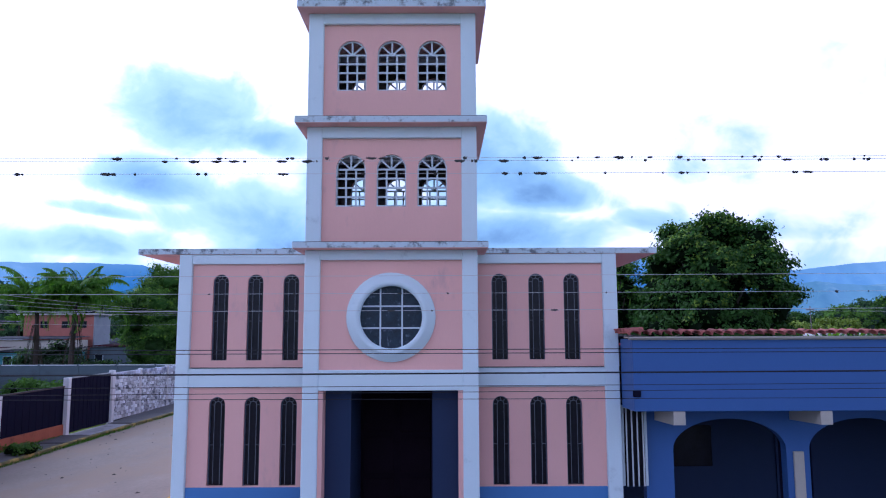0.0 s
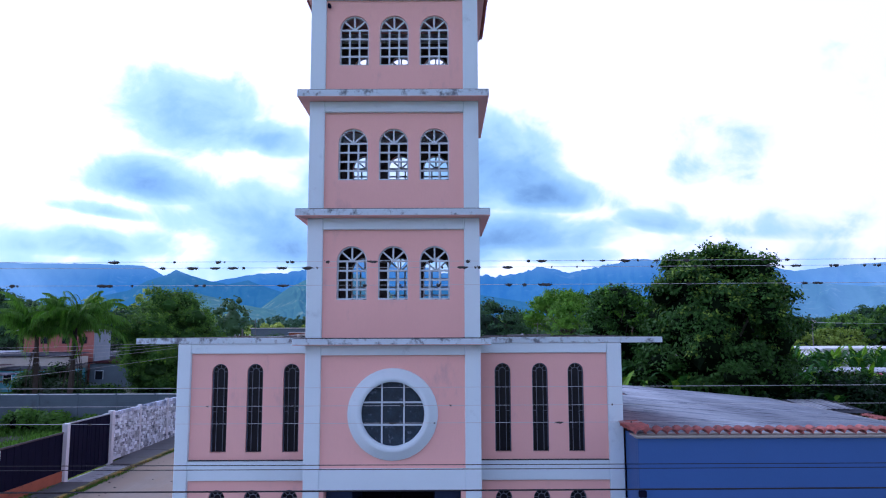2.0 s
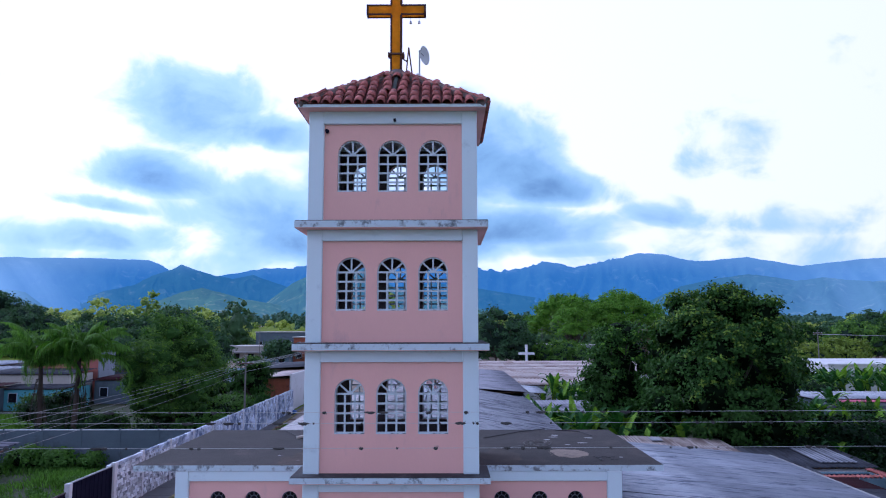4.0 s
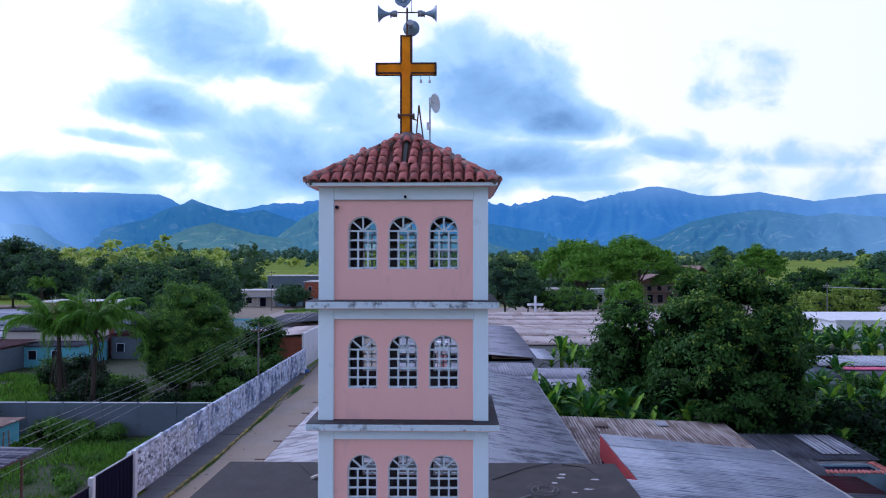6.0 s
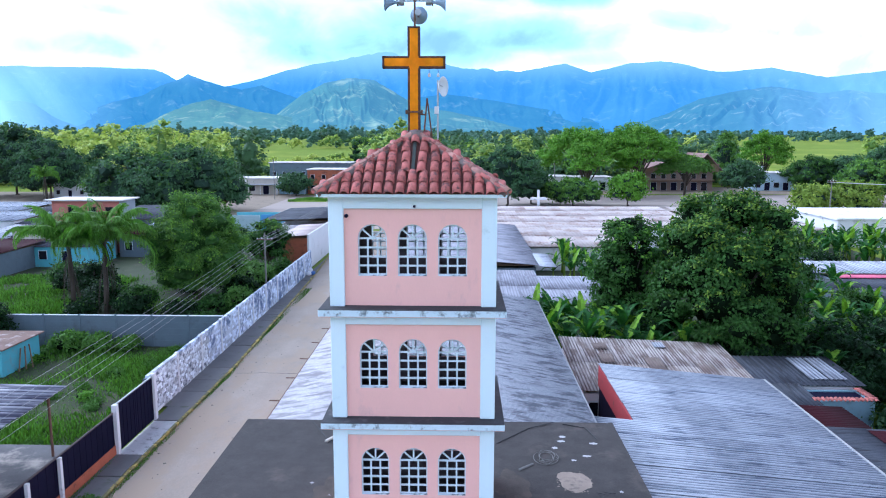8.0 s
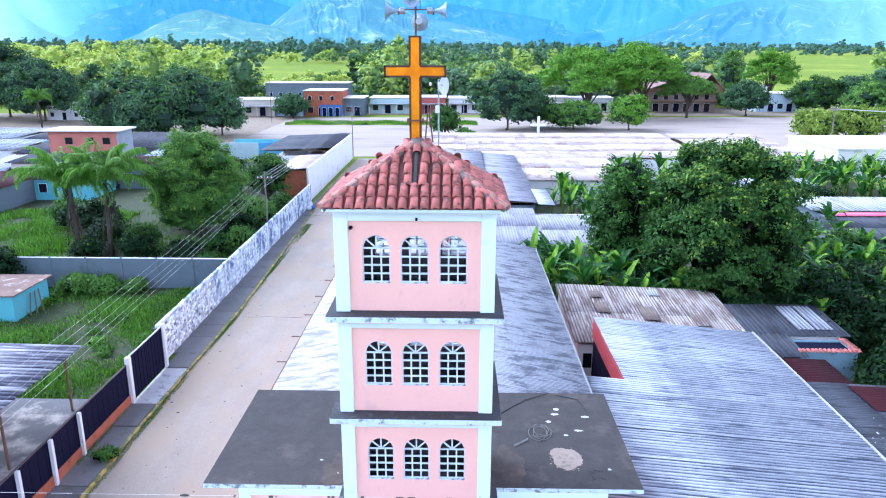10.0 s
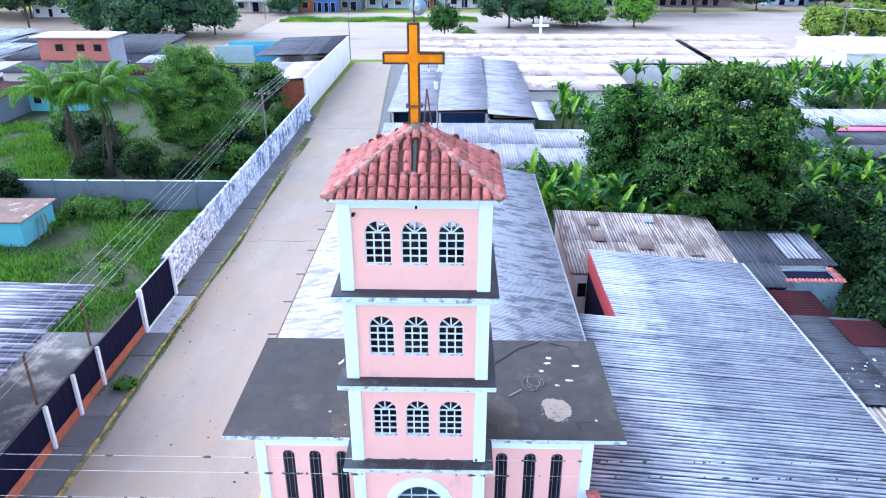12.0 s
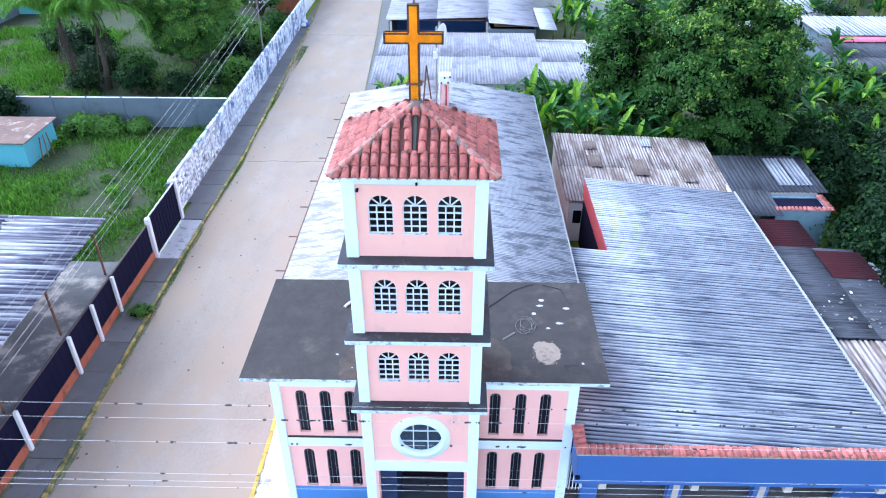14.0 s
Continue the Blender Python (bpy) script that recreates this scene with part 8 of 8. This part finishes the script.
def roof_litter():
    r = thing("cable_coil", "loose coil of old cable on the flat roof", "cable")
    rnd = random.Random(14)
    bm = bmesh.new()
    for k in range(5):
        rx, ry, ox, oy = rnd.uniform(0.22, 0.45), rnd.uniform(0.2, 0.5), rnd.uniform(-0.12, 0.12), rnd.uniform(-0.15, 0.15)
        tube(bm, [(3.75 + ox + (rx + 0.10 * noise.noise((a * 0.5, k, 1.0))) * math.cos(a * 0.39 + k), 4.05 + oy + (ry + 0.12 * noise.noise((a * 0.4, k, 6.0))) * math.sin(a * 0.39 + k), 6.875 + 0.010 * k) for a in range(int(rnd.uniform(10, 18)))], 0.010, 5, cap=False)
    tube(bm, [(3.3, 3.6, 6.88), (2.85, 3.2, 6.88)], 0.035, 6)
    part("loop", bm, mat("grey_old_cable", (0.17, 0.165, 0.16), 0.8, 0.2), r)
    w = thing("roof_wire", "old wires lying across the flat roof", "wire")
    for pts in ([(-3.9, 6.7, 6.88), (-3.1, 5.2, 6.88), (-2.5, 4.3, 6.88), (-1.99, 3.6, 6.9)], [(2.3, 5.0, 6.88), (3.4, 6.2, 6.88), (4.3, 6.7, 6.9)], [(4.6, 6.6, 6.88), (5.3, 6.3, 6.88), (5.5, 5.4, 6.88)]):
        bm = bmesh.new()
        tube(bm, pts, 0.014, 5)
        part("strand", bm, WIRE, w)
    s = thing("wood_offcut", "short grey offcut of wood on the flat roof", "offcut", at=(-3.0, 5.15, 6.87), rz=60)
    part("block", new_box(-0.22, 0.22, -0.05, 0.05, 0, 0.07, 0.01), CREAM, s)
    # twigs
    t = thing("twig_heap", "few dry twigs on the flat roof", "twigs", at=(5.2, 1.7, 6.87))
    bm = bmesh.new()
    for _ in range(7):
        a = rnd.uniform(0, 6.28)
        x, y = rnd.uniform(-0.25, 0.25), rnd.uniform(-0.2, 0.2)
        tube(bm, [(x, y, 0.01), (x + 0.22 * math.cos(a), y + 0.22 * math.sin(a), 0.03)], 0.008, 4)
    part("twigs", bm, WIRE, t)
    # security lamp and camera on the top storey
    c = thing("tower_lamp", "small dark lamp under the tower eave", "lamp", at=(0.05, -0.03, 14.86))
    part("lamp_body", new_box(-0.028, 0.028, -0.09, 0.02, -0.035, 0.02, 0.008), SHEET_DARK, c)
    c = thing("tower_camera", "small black camera on the pink panel", "camera", at=(-1.53, 0.05, 14.62))
    part("camera_body", lathe(bmesh.new(), [(0.0, -0.1), (0.04, -0.1), (0.045, 0.0), (0.03, 0.03)], pose(0, 0, 0, -90), 10), SHEET_DARK, c)


roof_litter()


def cable(name, a, b, sag, r, material, label, group="", n=22, clumps=0, seed=0, big=True):
    """A hanging cable from a to b; clumps of dry air plants sit on it."""
    a, b = Vector(a), Vector(b)
    at = lambda f: a.lerp(b, f) - Vector((0, 0, 4 * sag * f * (1 - f)))
    t = thing(name, label, "cable", group)
    bm = bmesh.new()
    tube(bm, [at(i / n) for i in range(n + 1)], r, 5)
    part("strand", bm, material, t)
    rnd = random.Random(seed)
    for k in range(clumps):
        f = rnd.uniform(0.05, 0.95)
        c = at(f)
        bm = bmesh.new()
        half = rnd.choice((0.018, 0.022, 0.03, 0.04, 0.06, 0.11)) * (1.0 if big else 0.7)
        thick = min(half, rnd.uniform(0.022, 0.034) * (1.0 if big else 0.8))
        rings = []
        for i in range(7):
            u = -1 + 2 * i / 6
            rr = thick * math.sqrt(max(1 - u * u, 0.02))
            rings.append([bm.verts.new(c + Vector((u * half, 0, 0)) + Vector((0, math.cos(q * 1.047), math.sin(q * 1.047) - 0.25)) * rr * rnd.uniform(0.6, 1.35)) for q in range(6)])
        for q, w in zip(rings, rings[1:]):
            for k2 in range(6):
                bm.faces.new((q[k2], q[(k2 + 1) % 6], w[(k2 + 1) % 6], w[k2]))
        for _ in range(int(14 + 240 * half)):
            d = Vector((rnd.uniform(-1, 1) * half, 0, 0))
            e = d + Vector((rnd.gauss(0, 0.5), rnd.gauss(0, 1), rnd.gauss(0, 1))).normalized() * thick * rnd.uniform(1.2, 2.0)
            s = Vector((rnd.gauss(0, 1), rnd.gauss(0, 1), rnd.gauss(0, 1))).normalized() * 0.006
            bm.faces.new([bm.verts.new(c + q) for q in (d - s, e, d + s)])
        part("air_plant", bm, AIR_PLANT, t, "tuft of dry air plants", kind="stuff")
    return t


AIR_PLANT = mat("dry_air_plant", (0.07, 0.068, 0.066), 0.95, 0.3, 5, 30, 0.0)


def street_cables():
    g = "cables in front of the church"
    for i, (y, z, k) in enumerate(((-1.70, 8.40, 26), (-2.10, 8.24, 24), (-2.64, 7.86, 24))):
        cable("power_cable", (-32, y - 0.1, z + 0.15), (32, y + 0.1, z + 0.20), 0.18, 0.0040, CABLE_GREY, "thin overhead cable tufted with air plants", g, clumps=k * 3, seed=500 + i)
    for i, (y, z, k) in enumerate(((-2.2, 5.94, 13), (-2.2, 5.60, 15), (-2.15, 5.27, 12))):
        cable("power_cable", (-32, y, z + 0.05), (32, y, z + 0.12), 0.09, 0.0045, CABLE_GREY, "thin overhead cable with small tufts", g, clumps=k * 2, seed=520 + i, big=False)
    for i, (y, z, z2, r) in enumerate(((-2.3, 4.56, 4.50, 0.008), (-2.35, 4.48, 4.44, 0.008), (-2.4, 4.05, 4.12, 0.016), (-2.4, 3.80, 3.90, 0.006), (-2.4, 3.62, 3.85, 0.006), (-2.3, 3.66, 3.55, 0.006))):
        cable("power_cable", (-32, y, z + 0.02), (32, y, z2 + 0.08), 0.06, r, WIRE, "dark telephone cable in front of the church", g, seed=540 + i)


CABLE_GREY = mat("weathered_cable", (0.62, 0.62, 0.64), 0.6, 0.2, 3, 30, 0.0)
street_cables()


POLE_GREY = mat("grey_pole_concrete", (0.17, 0.16, 0.15), 0.9, 0.2, 2, 20, 0.3)


def utility_pole(at, height, arm=1.6, rz=0.0, lamp=False, group="utility poles"):
    p = thing("utility_pole", "slim concrete utility pole with a crossarm", "pole", group, at=at, rz=rz)
    bm = bmesh.new()
    tube(bm, [(0, 0, -0.1), (0, 0, height)], 0.10, 9, 0.07)
    part("pole", bm, POLE_GREY, p)
    part("crossarm", new_box(-arm / 2, arm / 2, -0.05, 0.05, height - 0.7, height - 0.6, 0.01), RUST, p)
    for k in (-1, -0.4, 0.4, 1):
        part("insulator", lathe(bmesh.new(), [(0.0, 0.0), (0.045, 0.0), (0.05, 0.06), (0.02, 0.13), (0.0, 0.13)], pose(k * arm * 0.46, 0, height - 0.6), 8), POST_WHITE, p)
    if lamp:
        bm = bmesh.new()
        tube(bm, [(0, 0, height - 1.2), (0.6, 0, height - 0.9), (1.4, 0, height - 0.85)], 0.03, 6)
        a = part("lamp_arm", bm, STEEL, p)
        part("lamp_head", new_box(1.3, 1.75, -0.1, 0.1, height - 0.92, height - 0.8, 0.03), STEEL, a)
    return p


utility_pole((-17.7, 51.2, 0), 7.4, 1.5, 0)
utility_pole((-18.2, 113, 0), 9.0, 1.8, 0)
utility_pole((-49, 175, 0), 11, 2.0, 20)
utility_pole((69, 115, 0), 9.5, 1.8, 15)
utility_pole((-66, 188, 0), 10, 2.0, 10)
utility_pole((28, 186, 0), 10, 2.0, 10)
for _i, (_x, _z) in enumerate(((-18.4, 6.75), (-18.0, 6.75), (-17.4, 6.75), (-17.0, 6.75), (-17.65, 6.0))):
    _k = -15.3 + 0.12 * (_i - 2)
    cable("street_cable", (_x, 51.2, _z), (_k, -12.0, 7.0 - 0.36 * _i), 0.5, 0.0065, WIRE_PALE, "pale overhead cable along the street", "cables along the street", n=26)
    cable("street_cable", (_x, 51.2, _z), (-18.2 + 0.4 * (_i - 2), 113, 8.2), 0.6, 0.014, WIRE_PALE, "pale overhead cable along the street", "cables along the street", n=20)
for _i in range(5):
    cable("street_cable", (69 + 0.4 * (_i - 2), 115, 8.7), (120, 92 + 1.5 * _i, 9.5), 0.7, 0.02, WIRE_PALE, "pale overhead cable by the white house", "cables by the white house", n=14)


def sacks():
    rnd = random.Random(61)
    # sacks stand in for an indistinct white and blue shape
    s = thing("unclear_bundle", "sacks in place of an unclear white and blue shape against the wall", "sacks", at=(-16.9, 67.0, 0.13))
    for k, (x, y, z, m) in enumerate(((0, 0, 0, POST_WHITE), (0.35, 0.4, 0, BLUE), (0.1, 0.25, 0.4, POST_WHITE))):
        bm = bmesh.new()
        bmesh.ops.create_icosphere(bm, subdivisions=2, radius=0.34)
        for v in bm.verts:
            v.co = Vector((v.co.x, v.co.y, v.co.z * 0.8 + 0.26)) * (1 + 0.14 * noise.noise(v.co * 4 + Vector((k, 0, 0))))
            v.co.z = max(v.co.z, 0)
        part("sack", bm, m, s, smooth=True, m=pose(x, y, z))


sacks()
